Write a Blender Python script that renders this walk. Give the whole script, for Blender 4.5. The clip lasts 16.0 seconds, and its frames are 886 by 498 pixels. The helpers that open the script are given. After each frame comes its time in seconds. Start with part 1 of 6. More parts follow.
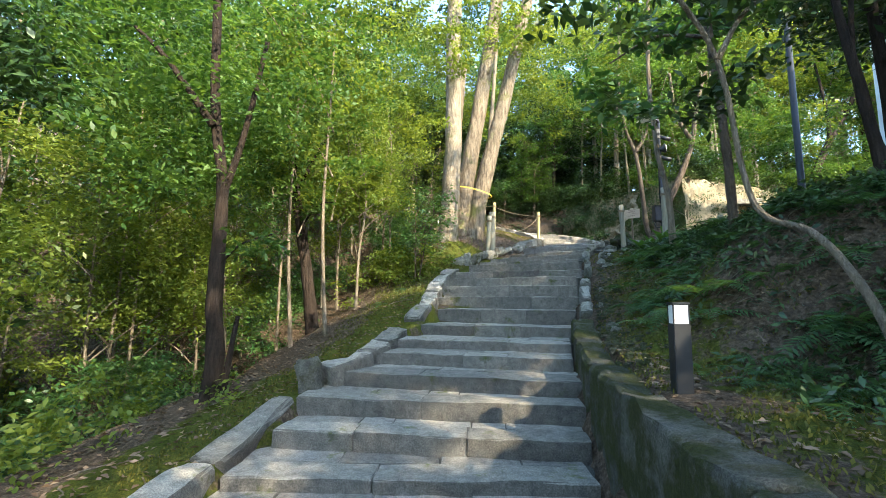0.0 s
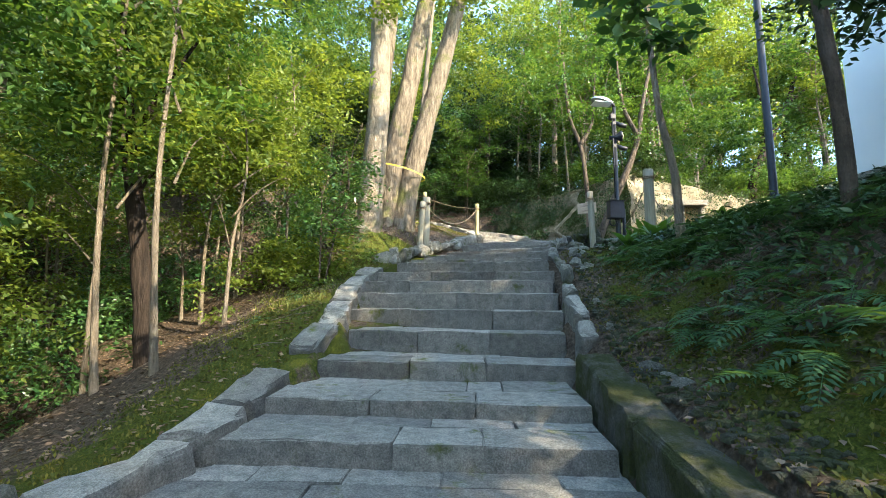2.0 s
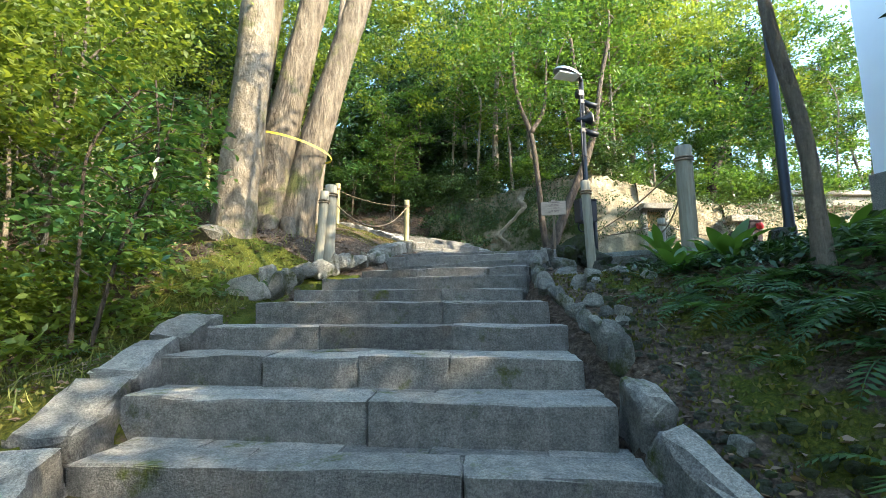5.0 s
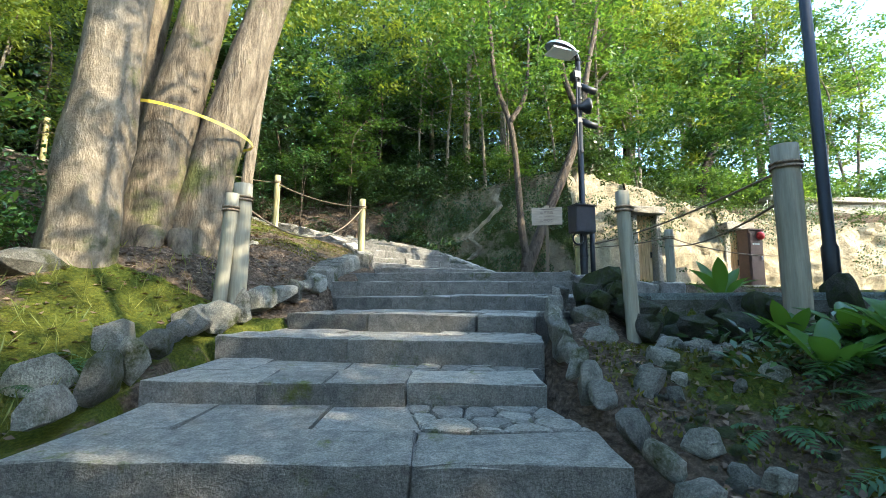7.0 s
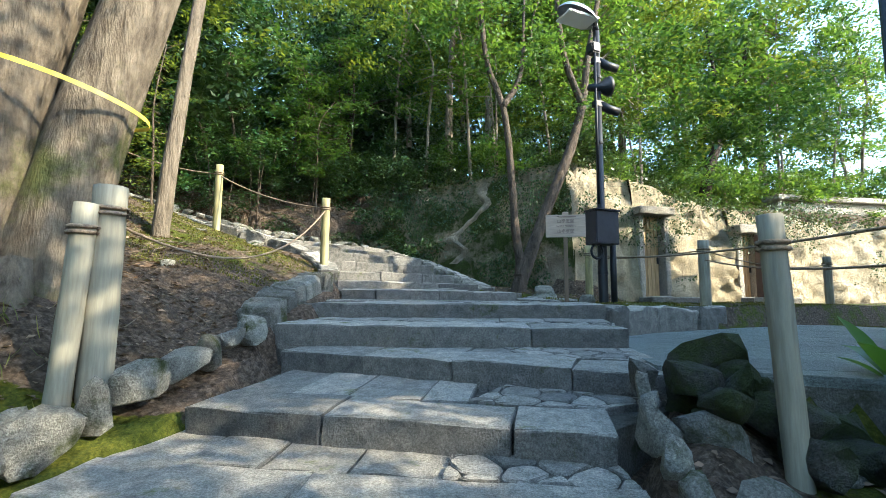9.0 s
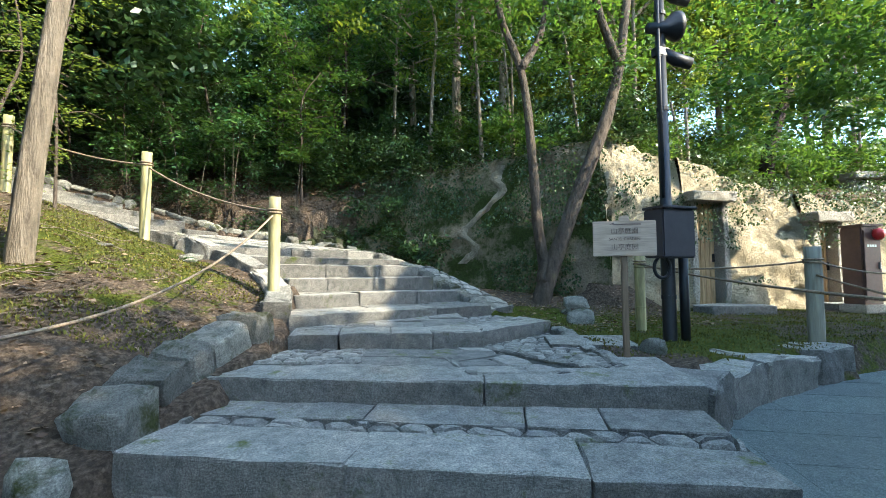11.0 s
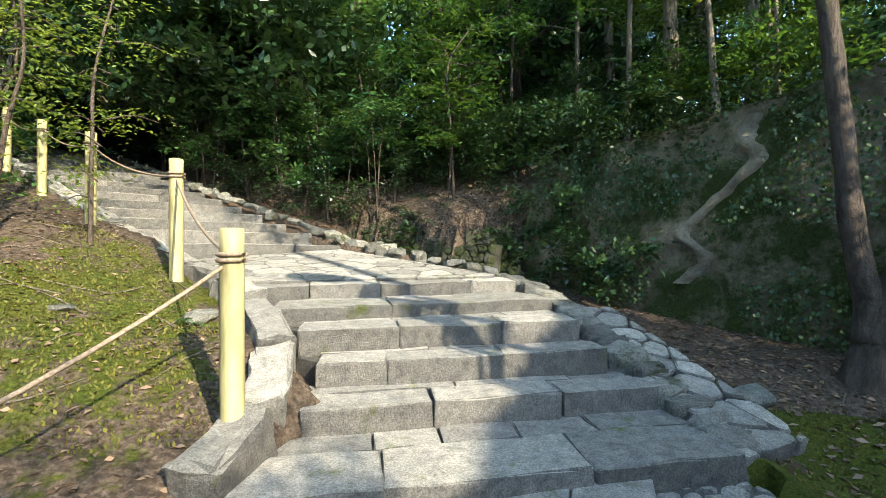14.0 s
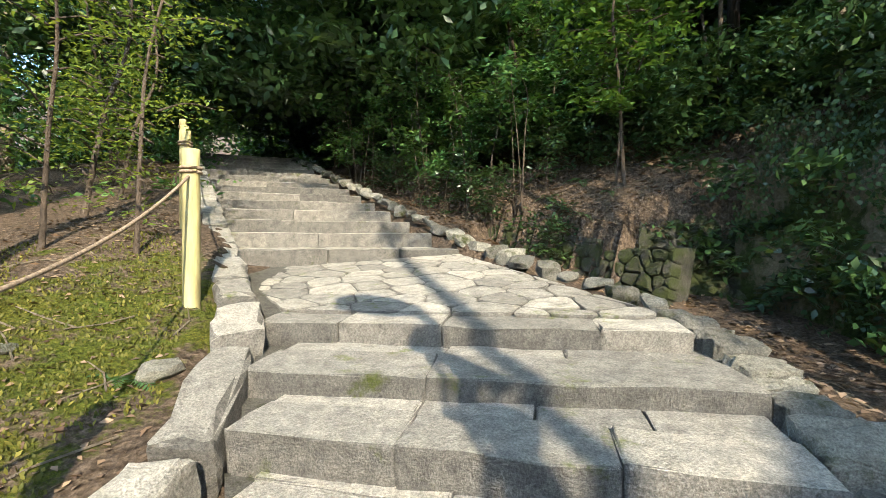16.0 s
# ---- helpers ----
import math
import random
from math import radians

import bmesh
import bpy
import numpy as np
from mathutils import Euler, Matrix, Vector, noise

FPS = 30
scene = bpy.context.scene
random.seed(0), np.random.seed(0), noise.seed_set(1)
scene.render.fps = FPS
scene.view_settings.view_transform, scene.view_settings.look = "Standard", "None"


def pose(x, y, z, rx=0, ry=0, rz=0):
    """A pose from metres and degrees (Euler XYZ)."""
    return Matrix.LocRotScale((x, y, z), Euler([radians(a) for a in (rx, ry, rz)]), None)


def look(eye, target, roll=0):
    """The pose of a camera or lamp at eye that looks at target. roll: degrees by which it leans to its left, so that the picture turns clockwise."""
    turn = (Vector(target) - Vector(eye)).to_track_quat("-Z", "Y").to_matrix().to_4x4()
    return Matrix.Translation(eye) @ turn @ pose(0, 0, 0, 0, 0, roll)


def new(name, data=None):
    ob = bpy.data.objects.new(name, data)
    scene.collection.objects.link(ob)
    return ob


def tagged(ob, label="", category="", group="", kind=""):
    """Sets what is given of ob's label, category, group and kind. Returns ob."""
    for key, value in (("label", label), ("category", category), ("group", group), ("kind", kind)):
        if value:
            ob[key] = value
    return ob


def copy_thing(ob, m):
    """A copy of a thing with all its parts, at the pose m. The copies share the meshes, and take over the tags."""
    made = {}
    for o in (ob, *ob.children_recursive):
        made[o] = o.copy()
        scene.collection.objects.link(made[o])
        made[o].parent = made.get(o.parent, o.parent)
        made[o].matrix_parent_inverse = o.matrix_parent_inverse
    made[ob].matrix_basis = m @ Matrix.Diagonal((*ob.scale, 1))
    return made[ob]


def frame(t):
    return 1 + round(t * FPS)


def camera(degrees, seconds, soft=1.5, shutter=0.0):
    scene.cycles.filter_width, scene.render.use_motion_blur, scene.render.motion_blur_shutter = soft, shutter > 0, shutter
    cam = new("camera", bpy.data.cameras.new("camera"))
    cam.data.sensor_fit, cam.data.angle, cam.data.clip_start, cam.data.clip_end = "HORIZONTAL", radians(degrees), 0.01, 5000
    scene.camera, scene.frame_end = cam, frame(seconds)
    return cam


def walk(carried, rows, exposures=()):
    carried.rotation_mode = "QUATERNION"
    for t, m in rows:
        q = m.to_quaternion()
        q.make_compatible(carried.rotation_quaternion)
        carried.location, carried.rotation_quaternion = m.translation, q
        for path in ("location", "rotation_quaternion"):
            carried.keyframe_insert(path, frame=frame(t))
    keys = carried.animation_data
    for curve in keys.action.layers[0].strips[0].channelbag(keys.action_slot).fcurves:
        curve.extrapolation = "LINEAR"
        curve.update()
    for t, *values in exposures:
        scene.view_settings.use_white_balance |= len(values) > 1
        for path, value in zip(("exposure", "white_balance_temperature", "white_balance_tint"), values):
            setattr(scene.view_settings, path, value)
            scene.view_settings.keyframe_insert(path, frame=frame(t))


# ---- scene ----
cam = camera(88.3, 16.0, soft=0.7)
PATH = [
    (0, (0.636, -2.036, 1.383), (0.478, -0.061, 1.655), 0.9),
    (0.5, (0.564, -1.344, 1.426), (0.502, 0.636, 1.7), 0.8),
    (1, (0.504, -0.667, 1.471), (0.509, 1.313, 1.748), 1.0),
    (1.5, (0.492, 0.053, 1.506), (0.575, 2.031, 1.792), 1.0),
    (2, (0.461, 0.744, 1.595), (0.647, 2.714, 1.882), 1.0),
    (2.5, (0.484, 1.403, 1.708), (0.788, 3.358, 1.999), 0.8),
    (3, (0.521, 2.01, 1.828), (0.88, 3.955, 2.123), 0.8),
    (3.5, (0.593, 2.548, 1.943), (1.002, 4.483, 2.243), 0.8),
    (4, (0.661, 3.088, 2.052), (1.11, 5.013, 2.357), 0.7),
    (4.2, (0.734, 3.273, 2.081), (1.187, 5.195, 2.4), 0.3),
    (6.3, (1.18, 5.219, 2.765), (1.762, 7.116, 3.019), 0.6),
    (6.5, (1.244, 5.396, 2.826), (1.832, 7.291, 3.083), 0.5),
    (7, (1.381, 5.811, 2.982), (2.044, 7.681, 3.235), 0.4),
    (7.5, (1.451, 6.283, 3.156), (2.158, 8.138, 3.396), 0.5),
    (8, (1.548, 6.67, 3.294), (2.289, 8.514, 3.52), 0.6),
    (8.5, (1.679, 7.059, 3.436), (2.444, 8.895, 3.649), 0.1),
    (8.7, (1.698, 7.193, 3.469), (2.473, 9.025, 3.682), 0.4),
    (10.8, (2.549, 8.856, 4.072), (3.296, 10.707, 4.193), -0.3),
    (11, (2.645, 9.029, 4.102), (3.36, 10.893, 4.219), -0.3),
    (11.5, (2.876, 9.448, 4.239), (3.495, 11.347, 4.343), -0.4),
    (12, (3.172, 9.844, 4.375), (3.628, 11.79, 4.463), -1.0),
    (12.5, (3.386, 10.363, 4.473), (3.631, 12.346, 4.559), -0.5),
    (13, (3.611, 10.813, 4.557), (3.712, 12.809, 4.627), -0.6),
    (13.5, (3.807, 11.289, 4.628), (3.756, 13.287, 4.687), -0.6),
    (14, (3.958, 11.725, 4.741), (3.776, 13.717, 4.779), -0.7),
    (14.5, (4.086, 12.178, 4.856), (3.75, 14.15, 4.875), -0.6),
    (15, (4.186, 12.648, 4.897), (3.614, 14.564, 4.903), -0.7),
    (15.5, (4.299, 13.149, 4.935), (3.531, 14.995, 4.93), -0.8),
    (16, (4.297, 13.65, 4.955), (3.318, 15.395, 4.953), -0.2),
]
walk(cam, [(t, look(eye, target, roll)) for t, eye, target, roll in PATH], [(0.0, 3.05, 5950, 2), (2.0, 3.13, 5950, 2), (4.0, 3.12, 5900, 2), (6.8, 3.08, 5650, 0), (8.2, 2.88, 5550, 0), (11.0, 2.95, 5450, 0), (12.0, 2.95, 5450, 0), (16.0, 2.68, 5700, 3)])

# ---------------------------------------------------------------- light
SUN_EL, SUN_DIR = 30.0, (0.70, -0.71)           # elevation, way towards the sun in plan
world = bpy.data.worlds.new("sky")
scene.world = world
world.use_nodes = True
wn = world.node_tree
sky = wn.nodes.new("ShaderNodeTexSky")
sky.sky_type = "NISHITA"
sky.sun_disc = False
sky.sun_elevation = radians(SUN_EL)
sky.sun_rotation = math.atan2(SUN_DIR[0], SUN_DIR[1])
wn.links.new(sky.outputs[0], wn.nodes["Background"].inputs[0])
wn.nodes["Background"].inputs[1].default_value = 0.15
sun = new("sun", bpy.data.lights.new("sun", "SUN"))
sun.data.energy, sun.data.angle, sun.data.color = 2.5, radians(0.6), (1.0, 0.79, 0.55)
_e = radians(SUN_EL)
sun.matrix_world = look((SUN_DIR[0] * 40 * math.cos(_e), SUN_DIR[1] * 40 * math.cos(_e), 40 * math.sin(_e)), (0, 0, 0))

# ---------------------------------------------------------------- materials
rng = np.random.default_rng(7)


def material(name, rough=0.8, metal=0.0, spec=0.3):
    m = bpy.data.materials.new(name)
    m.use_nodes = True
    b = m.node_tree.nodes["Principled BSDF"]
    b.inputs["Roughness"].default_value = rough
    b.inputs["Metallic"].default_value = metal
    b.inputs["Specular IOR Level"].default_value = spec
    return m, m.node_tree, b


def node(nt, kind, **values):
    n = nt.nodes.new(kind)
    for k, v in values.items():
        if k in n.inputs:
            n.inputs[k].default_value = v
    return n


def ramp(nt, source, stops):
    r = nt.nodes.new("ShaderNodeValToRGB")
    el = r.color_ramp.elements
    while len(el) < len(stops):
        el.new(0.5)
    for e, (p, c) in zip(el, stops):
        e.position, e.color = p, (*c, 1)
    nt.links.new(source, r.inputs[0])
    return r.outputs[0]


def mix(nt, fac, a, b, kind="MIX"):
    n = nt.nodes.new("ShaderNodeMix")
    n.data_type, n.blend_type = "RGBA", kind
    for sock, v in ((n.inputs[0], fac), (n.inputs[6], a), (n.inputs[7], b)):
        if hasattr(v, "links"):
            nt.links.new(v, sock)
        elif isinstance(v, (int, float)):
            sock.default_value = v
        else:
            sock.default_value = (*v, 1)
    return n.outputs[2]


def noise_tex(nt, scale, detail=6.0, rough=0.6, coords="Object", stretch=None):
    tc = nt.nodes.new("ShaderNodeNewGeometry") if coords == "World" else nt.nodes.new("ShaderNodeTexCoord")
    src = tc.outputs["Position"] if coords == "World" else tc.outputs[coords]
    if stretch:
        mp = nt.nodes.new("ShaderNodeMapping")
        mp.inputs["Scale"].default_value = stretch
        nt.links.new(src, mp.inputs[0])
        src = mp.outputs[0]
    n = node(nt, "ShaderNodeTexNoise", Scale=scale, Detail=detail, Roughness=rough)
    nt.links.new(src, n.inputs["Vector"])
    return n.outputs["Fac"]


def bump(nt, b, height, strength=0.4, distance=0.02):
    n = node(nt, "ShaderNodeBump", Strength=strength, Distance=distance)
    nt.links.new(height, n.inputs["Height"])
    nt.links.new(n.outputs[0], b.inputs["Normal"])


def stone_material(name, dark, light, moss=0.0, moss_col=(0.10, 0.12, 0.02), spread=0.25, rough=0.85, worn_lit=0.0):
    m, nt, b = material(name, rough, 0, 0.25)
    fine = noise_tex(nt, 90, 4, 0.7, "World")
    mid = noise_tex(nt, 12, 9, 0.72, "World")
    big = noise_tex(nt, 1.3, 5, 0.6, "World")
    col = ramp(nt, mid, [(0.25, dark), (0.75, light)])
    col = mix(nt, 0.55, col, ramp(nt, fine, [(0.37, (0.22,) * 3), (0.63, (0.80,) * 3)]), "OVERLAY")
    speck = noise_tex(nt, 230, 2, 0.6, "World")
    col = mix(nt, 0.36, col, ramp(nt, speck, [(0.38, (0.30,) * 3), (0.62, (0.72,) * 3)]), "OVERLAY")
    col = mix(nt, 0.5, col, ramp(nt, big, [(0.3, (0.42, 0.42, 0.40)), (0.7, (0.62, 0.60, 0.56))]), "OVERLAY")
    info = nt.nodes.new("ShaderNodeObjectInfo")
    var = ramp(nt, info.outputs["Random"], [(0.0, (0.5 - spread * 0.5,) * 3), (1.0, (0.5 + spread * 0.5, 0.5 + spread * 0.48, 0.5 + spread * 0.42))])
    col = mix(nt, 1.0, col, var, "OVERLAY")
    if moss:
        mm = noise_tex(nt, 3.1, 9, 0.72, "World")
        fac = ramp(nt, mm, [(0.62 - moss * 0.25, (0, 0, 0)), (0.72 - moss * 0.2, (1, 1, 1))])
        mossy = ramp(nt, noise_tex(nt, 40, 5, 0.7, "World"), [(0.3, tuple(c * 0.45 for c in moss_col)), (0.7, moss_col)])
        col = mix(nt, fac, col, mossy)
    if worn_lit:                                         # upper faces paler than the rough-hewn sides: foot wear plus painted skylight
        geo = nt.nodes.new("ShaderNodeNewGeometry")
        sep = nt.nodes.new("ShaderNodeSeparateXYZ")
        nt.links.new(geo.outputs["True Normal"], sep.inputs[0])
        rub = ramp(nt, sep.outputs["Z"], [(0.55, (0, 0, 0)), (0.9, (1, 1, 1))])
        col = mix(nt, rub, col, mix(nt, 1.0, col, (worn_lit, worn_lit, worn_lit * 0.98), "MULTIPLY"))
    nt.links.new(col, b.inputs["Base Color"])
    add = nt.nodes.new("ShaderNodeMath")
    nt.links.new(fine, add.inputs[0])
    nt.links.new(mid, add.inputs[1])
    bump(nt, b, add.outputs[0], 1.0, 0.045)
    return m


# tops of this granite include painted skylight as well as foot wear
STONE = stone_material("granite", (0.085, 0.083, 0.078), (0.265, 0.25, 0.225), 0.14, spread=0.3, worn_lit=2.15)
STONE_MOSS = stone_material("mossy_granite", (0.055, 0.057, 0.05), (0.17, 0.165, 0.145), 0.85, (0.07, 0.08, 0.02))
ROCK = stone_material("field_rock", (0.10, 0.10, 0.09), (0.34, 0.33, 0.29), 0.35, (0.075, 0.085, 0.02), spread=0.45)
ROCK_DARK = stone_material("dark_rock", (0.028, 0.028, 0.025), (0.10, 0.096, 0.08), 0.85, (0.06, 0.075, 0.02), spread=0.3)
SLATE = stone_material("slate_paving", (0.17, 0.20, 0.19), (0.27, 0.30, 0.28), 0.0, spread=0.12, rough=0.5)
MORTAR = stone_material("earth_joint", (0.075, 0.072, 0.062), (0.19, 0.18, 0.155), 0.25, (0.05, 0.06, 0.015))
CONCRETE = stone_material("concrete", (0.30, 0.28, 0.24), (0.46, 0.42, 0.36), 0.0)


def cliff_material(name, dark, light, moss):
    m, nt, b = material(name, 0.95, 0, 0.15)
    mid = noise_tex(nt, 2.2, 10, 0.7, "World")
    streak = noise_tex(nt, 1.0, 6, 0.65, "World", (5.0, 5.0, 0.7))
    fine = noise_tex(nt, 26, 8, 0.7, "World")
    col = ramp(nt, mid, [(0.3, dark), (0.7, light)])
    col = mix(nt, 0.7, col, ramp(nt, streak, [(0.3, (0.3, 0.3, 0.28)), (0.68, (0.66, 0.63, 0.56))]), "OVERLAY")
    col = mix(nt, 0.6, col, ramp(nt, fine, [(0.3, (0.3,) * 3), (0.7, (0.7,) * 3)]), "OVERLAY")
    fac = ramp(nt, noise_tex(nt, 1.1, 10, 0.75, "World"), [(0.60 - moss * 0.3, (0, 0, 0)), (0.68 - moss * 0.25, (1, 1, 1))])
    green = ramp(nt, noise_tex(nt, 30, 6, 0.8, "World"), [(0.3, (0.018, 0.026, 0.008)), (0.7, (0.075, 0.095, 0.022))])
    col = mix(nt, fac, col, green)
    nt.links.new(col, b.inputs["Base Color"])
    s = nt.nodes.new("ShaderNodeMath")
    nt.links.new(fine, s.inputs[0])
    nt.links.new(mid, s.inputs[1])
    bump(nt, b, s.outputs[0], 1.0, 0.08)
    return m


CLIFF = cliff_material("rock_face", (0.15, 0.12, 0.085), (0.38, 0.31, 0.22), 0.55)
CLIFF_PALE = cliff_material("pale_rock_face", (0.26, 0.22, 0.15), (0.50, 0.43, 0.31), 0.1)


def ground_material():
    m, nt, b = material("forest_floor", 0.95, 0, 0.1)
    litter = ramp(nt, noise_tex(nt, 28, 8, 0.75, "World"), [(0.25, (0.022, 0.017, 0.012)), (0.48, (0.085, 0.065, 0.047)), (0.72, (0.23, 0.185, 0.14))])
    vor = nt.nodes.new("ShaderNodeTexVoronoi")
    vor.inputs["Scale"].default_value = 26
    geo = nt.nodes.new("ShaderNodeNewGeometry")
    nt.links.new(geo.outputs["Position"], vor.inputs["Vector"])
    litter = mix(nt, 0.5, litter, ramp(nt, vor.outputs["Color"], [(0.1, (0.25, 0.22, 0.2)), (0.9, (0.72, 0.66, 0.6))]), "OVERLAY")
    moss = ramp(nt, noise_tex(nt, 55, 6, 0.8, "World"), [(0.3, (0.02, 0.028, 0.006)), (0.5, (0.065, 0.075, 0.013)), (0.72, (0.15, 0.15, 0.025))])
    tint = ramp(nt, noise_tex(nt, 2.5, 4, 0.6, "World"), [(0.3, (0.42, 0.5, 0.35)), (0.7, (0.62, 0.55, 0.4))])
    moss = mix(nt, 0.7, moss, tint, "OVERLAY")
    att = nt.nodes.new("ShaderNodeAttribute")
    att.attribute_name = "moss"
    add = nt.nodes.new("ShaderNodeMath")
    add.operation = "ADD"
    nt.links.new(att.outputs["Fac"], add.inputs[0])
    nt.links.new(noise_tex(nt, 2.0, 10, 0.75, "World"), add.inputs[1])
    fac = ramp(nt, add.outputs[0], [(0.93, (0, 0, 0)), (1.10, (1, 1, 1))])
    nt.links.new(mix(nt, fac, litter, moss), b.inputs["Base Color"])
    s = nt.nodes.new("ShaderNodeMath")
    nt.links.new(noise_tex(nt, 40, 6, 0.8, "World"), s.inputs[0])
    nt.links.new(vor.outputs["Distance"], s.inputs[1])
    bump(nt, b, s.outputs[0], 1.0, 0.03)
    return m


GROUND = ground_material()


def leaf_material(name, dark, light, trans=0.45, gloss=0.45):
    m, nt, b = material(name, gloss, 0, 0.35)
    geo = nt.nodes.new("ShaderNodeNewGeometry")
    col = ramp(nt, geo.outputs["Random Per Island"], [(0.0, dark), (0.6, tuple((a + c) / 2 for a, c in zip(dark, light))), (1.0, light)])
    patch = ramp(nt, noise_tex(nt, 0.7, 3, 0.5, "World"), [(0.3, (0.40, 0.44, 0.46)), (0.7, (0.60, 0.56, 0.46))])
    col = mix(nt, 0.8, col, patch, "OVERLAY")
    nt.links.new(col, b.inputs["Base Color"])
    t = nt.nodes.new("ShaderNodeBsdfTranslucent")
    bright = mix(nt, 1.0, col, (1.9, 1.7, 0.7), "MULTIPLY")
    nt.links.new(bright, t.inputs["Color"])
    ms = nt.nodes.new("ShaderNodeMixShader")
    ms.inputs[0].default_value = trans
    nt.links.new(b.outputs[0], ms.inputs[1])
    nt.links.new(t.outputs[0], ms.inputs[2])
    nt.links.new(ms.outputs[0], nt.nodes["Material Output"].inputs["Surface"])
    return m


# leaf tones carry light too: yellow for sunlit foliage, dark for shaded foliage
LEAF_YELLOW = leaf_material("sunlit_yellow_leaf", (0.070, 0.110, 0.022), (0.17, 0.22, 0.045), 0.5)
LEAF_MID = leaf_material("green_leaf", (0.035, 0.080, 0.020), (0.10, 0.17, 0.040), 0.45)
LEAF_DARK = leaf_material("shaded_evergreen_leaf", (0.016, 0.038, 0.015), (0.065, 0.115, 0.036), 0.2, 0.32)
LEAF_GLOSSY = leaf_material("glossy_evergreen_leaf", (0.030, 0.085, 0.028), (0.11, 0.19, 0.055), 0.3, 0.28)
LEAF_BROAD = leaf_material("broad_leaf", (0.035, 0.085, 0.022), (0.11, 0.20, 0.04), 0.4, 0.35)
FERN = leaf_material("fern_frond", (0.03, 0.075, 0.028), (0.09, 0.16, 0.06), 0.35, 0.5)
IVY = leaf_material("ivy_leaf", (0.020, 0.042, 0.016), (0.08, 0.12, 0.04), 0.2, 0.4)
LITTER = leaf_material("dead_leaf", (0.06, 0.035, 0.022), (0.27, 0.19, 0.13), 0.1, 0.7)
MOSS_TUFT = leaf_material("moss_tuft", (0.04, 0.048, 0.008), (0.14, 0.13, 0.022), 0.2, 0.8)
GRASS = leaf_material("grass_blade", (0.06, 0.09, 0.02), (0.22, 0.22, 0.06), 0.3, 0.6)


def bark_material(name, dark, light, lichen=0.3, stretch=(9, 9, 1.6)):
    m, nt, b = material(name, 0.9, 0, 0.15)
    fib = noise_tex(nt, 2.0, 9, 0.7, "World", stretch)
    fine = noise_tex(nt, 38, 6, 0.7, "World")
    big = noise_tex(nt, 1.7, 7, 0.65, "World")
    col = ramp(nt, fib, [(0.28, dark), (0.68, light)])
    col = mix(nt, 0.5, col, ramp(nt, fine, [(0.3, (0.32,) * 3), (0.7, (0.68,) * 3)]), "OVERLAY")
    fac = ramp(nt, big, [(0.70 - lichen * 0.3, (0, 0, 0)), (0.82 - lichen * 0.3, (1, 1, 1))])
    col = mix(nt, fac, col, ramp(nt, fine, [(0.3, (0.06, 0.07, 0.02)), (0.7, (0.16, 0.16, 0.06))]))
    nt.links.new(col, b.inputs["Base Color"])
    bump(nt, b, fib, 1.0, 0.11)
    return m


BARK_PALE = bark_material("pale_bark", (0.10, 0.08, 0.055), (0.31, 0.26, 0.19), 0.5, (4.5, 4.5, 2.0))
BARK_MOSSY = bark_material("mossy_bark", (0.05, 0.038, 0.027), (0.27, 0.22, 0.155), 0.5, (6, 6, 1.5))
BARK_BROWN = bark_material("brown_bark", (0.03, 0.024, 0.018), (0.13, 0.10, 0.075), 0.2, (5, 5, 1.8))
BARK_DARK = bark_material("dark_bark", (0.010, 0.008, 0.007), (0.050, 0.036, 0.027), 0.1)
BARK_GREY = bark_material("grey_bark", (0.09, 0.075, 0.055), (0.28, 0.23, 0.17), 0.25)


def plain(name, col, rough=0.6, metal=0.0, grain=0.15, scale=12.0, stretch=None, bumps=0.15):
    m, nt, b = material(name, rough, metal, 0.4)
    n = noise_tex(nt, scale, 6, 0.65, "Object", stretch)
    c = mix(nt, 1.0, col, ramp(nt, n, [(0.3, (0.5 - grain,) * 3), (0.7, (0.5 + grain,) * 3)]), "OVERLAY")
    nt.links.new(c, b.inputs["Base Color"])
    bump(nt, b, n, bumps, 0.01)
    return m


BAMBOO = plain("bamboo_green_gold", (0.27, 0.235, 0.105), 0.6, 0, 0.3, 3.0, (4, 4, 0.6))
POST_GREY = plain("weathered_post", (0.22, 0.20, 0.145), 0.85, 0, 0.14, 4.0, (9, 9, 0.8))
NODE_MAT = plain("bamboo_node", (0.22, 0.20, 0.09), 0.7)
ROPE = plain("hemp_rope", (0.20, 0.15, 0.10), 0.95, 0, 0.3, 60)
BLACK = plain("black_metal", (0.010, 0.011, 0.013), 0.5, 0.1, 0.1, 20)
BLACK_BOX = plain("dark_cabinet_paint", (0.03, 0.028, 0.032), 0.5, 0.1, 0.1, 10)
WOOD_SIGN = plain("pale_sign_board", (0.36, 0.27, 0.19), 0.75, 0, 0.15, 5, (1, 1, 14))
WOOD_STAKE = plain("brown_stake_timber", (0.13, 0.09, 0.055), 0.8, 0, 0.2, 5, (9, 9, 0.8))
WOOD_DOOR = plain("weathered_door_timber", (0.46, 0.30, 0.15), 0.75, 0, 0.2, 4, (10, 10, 0.6))
PAINT_BROWN = plain("brown_cabinet_paint", (0.10, 0.055, 0.045), 0.5, 0.1, 0.1, 8)
RED = plain("red_lamp_glass", (0.55, 0.03, 0.03), 0.3)
WHITE_WALL = plain("white_plaster", (0.78, 0.79, 0.78), 0.8, 0, 0.04, 1.5)
LAMP_GLASS = plain("frosted_lamp_glass", (0.80, 0.80, 0.76), 0.35, 0, 0.04, 3)
STEEL = plain("grey_steel", (0.45, 0.46, 0.46), 0.4, 0.8, 0.06, 20)
TAPE = plain("yellow_tape", (0.75, 0.55, 0.06), 0.5, 0, 0.08, 10)
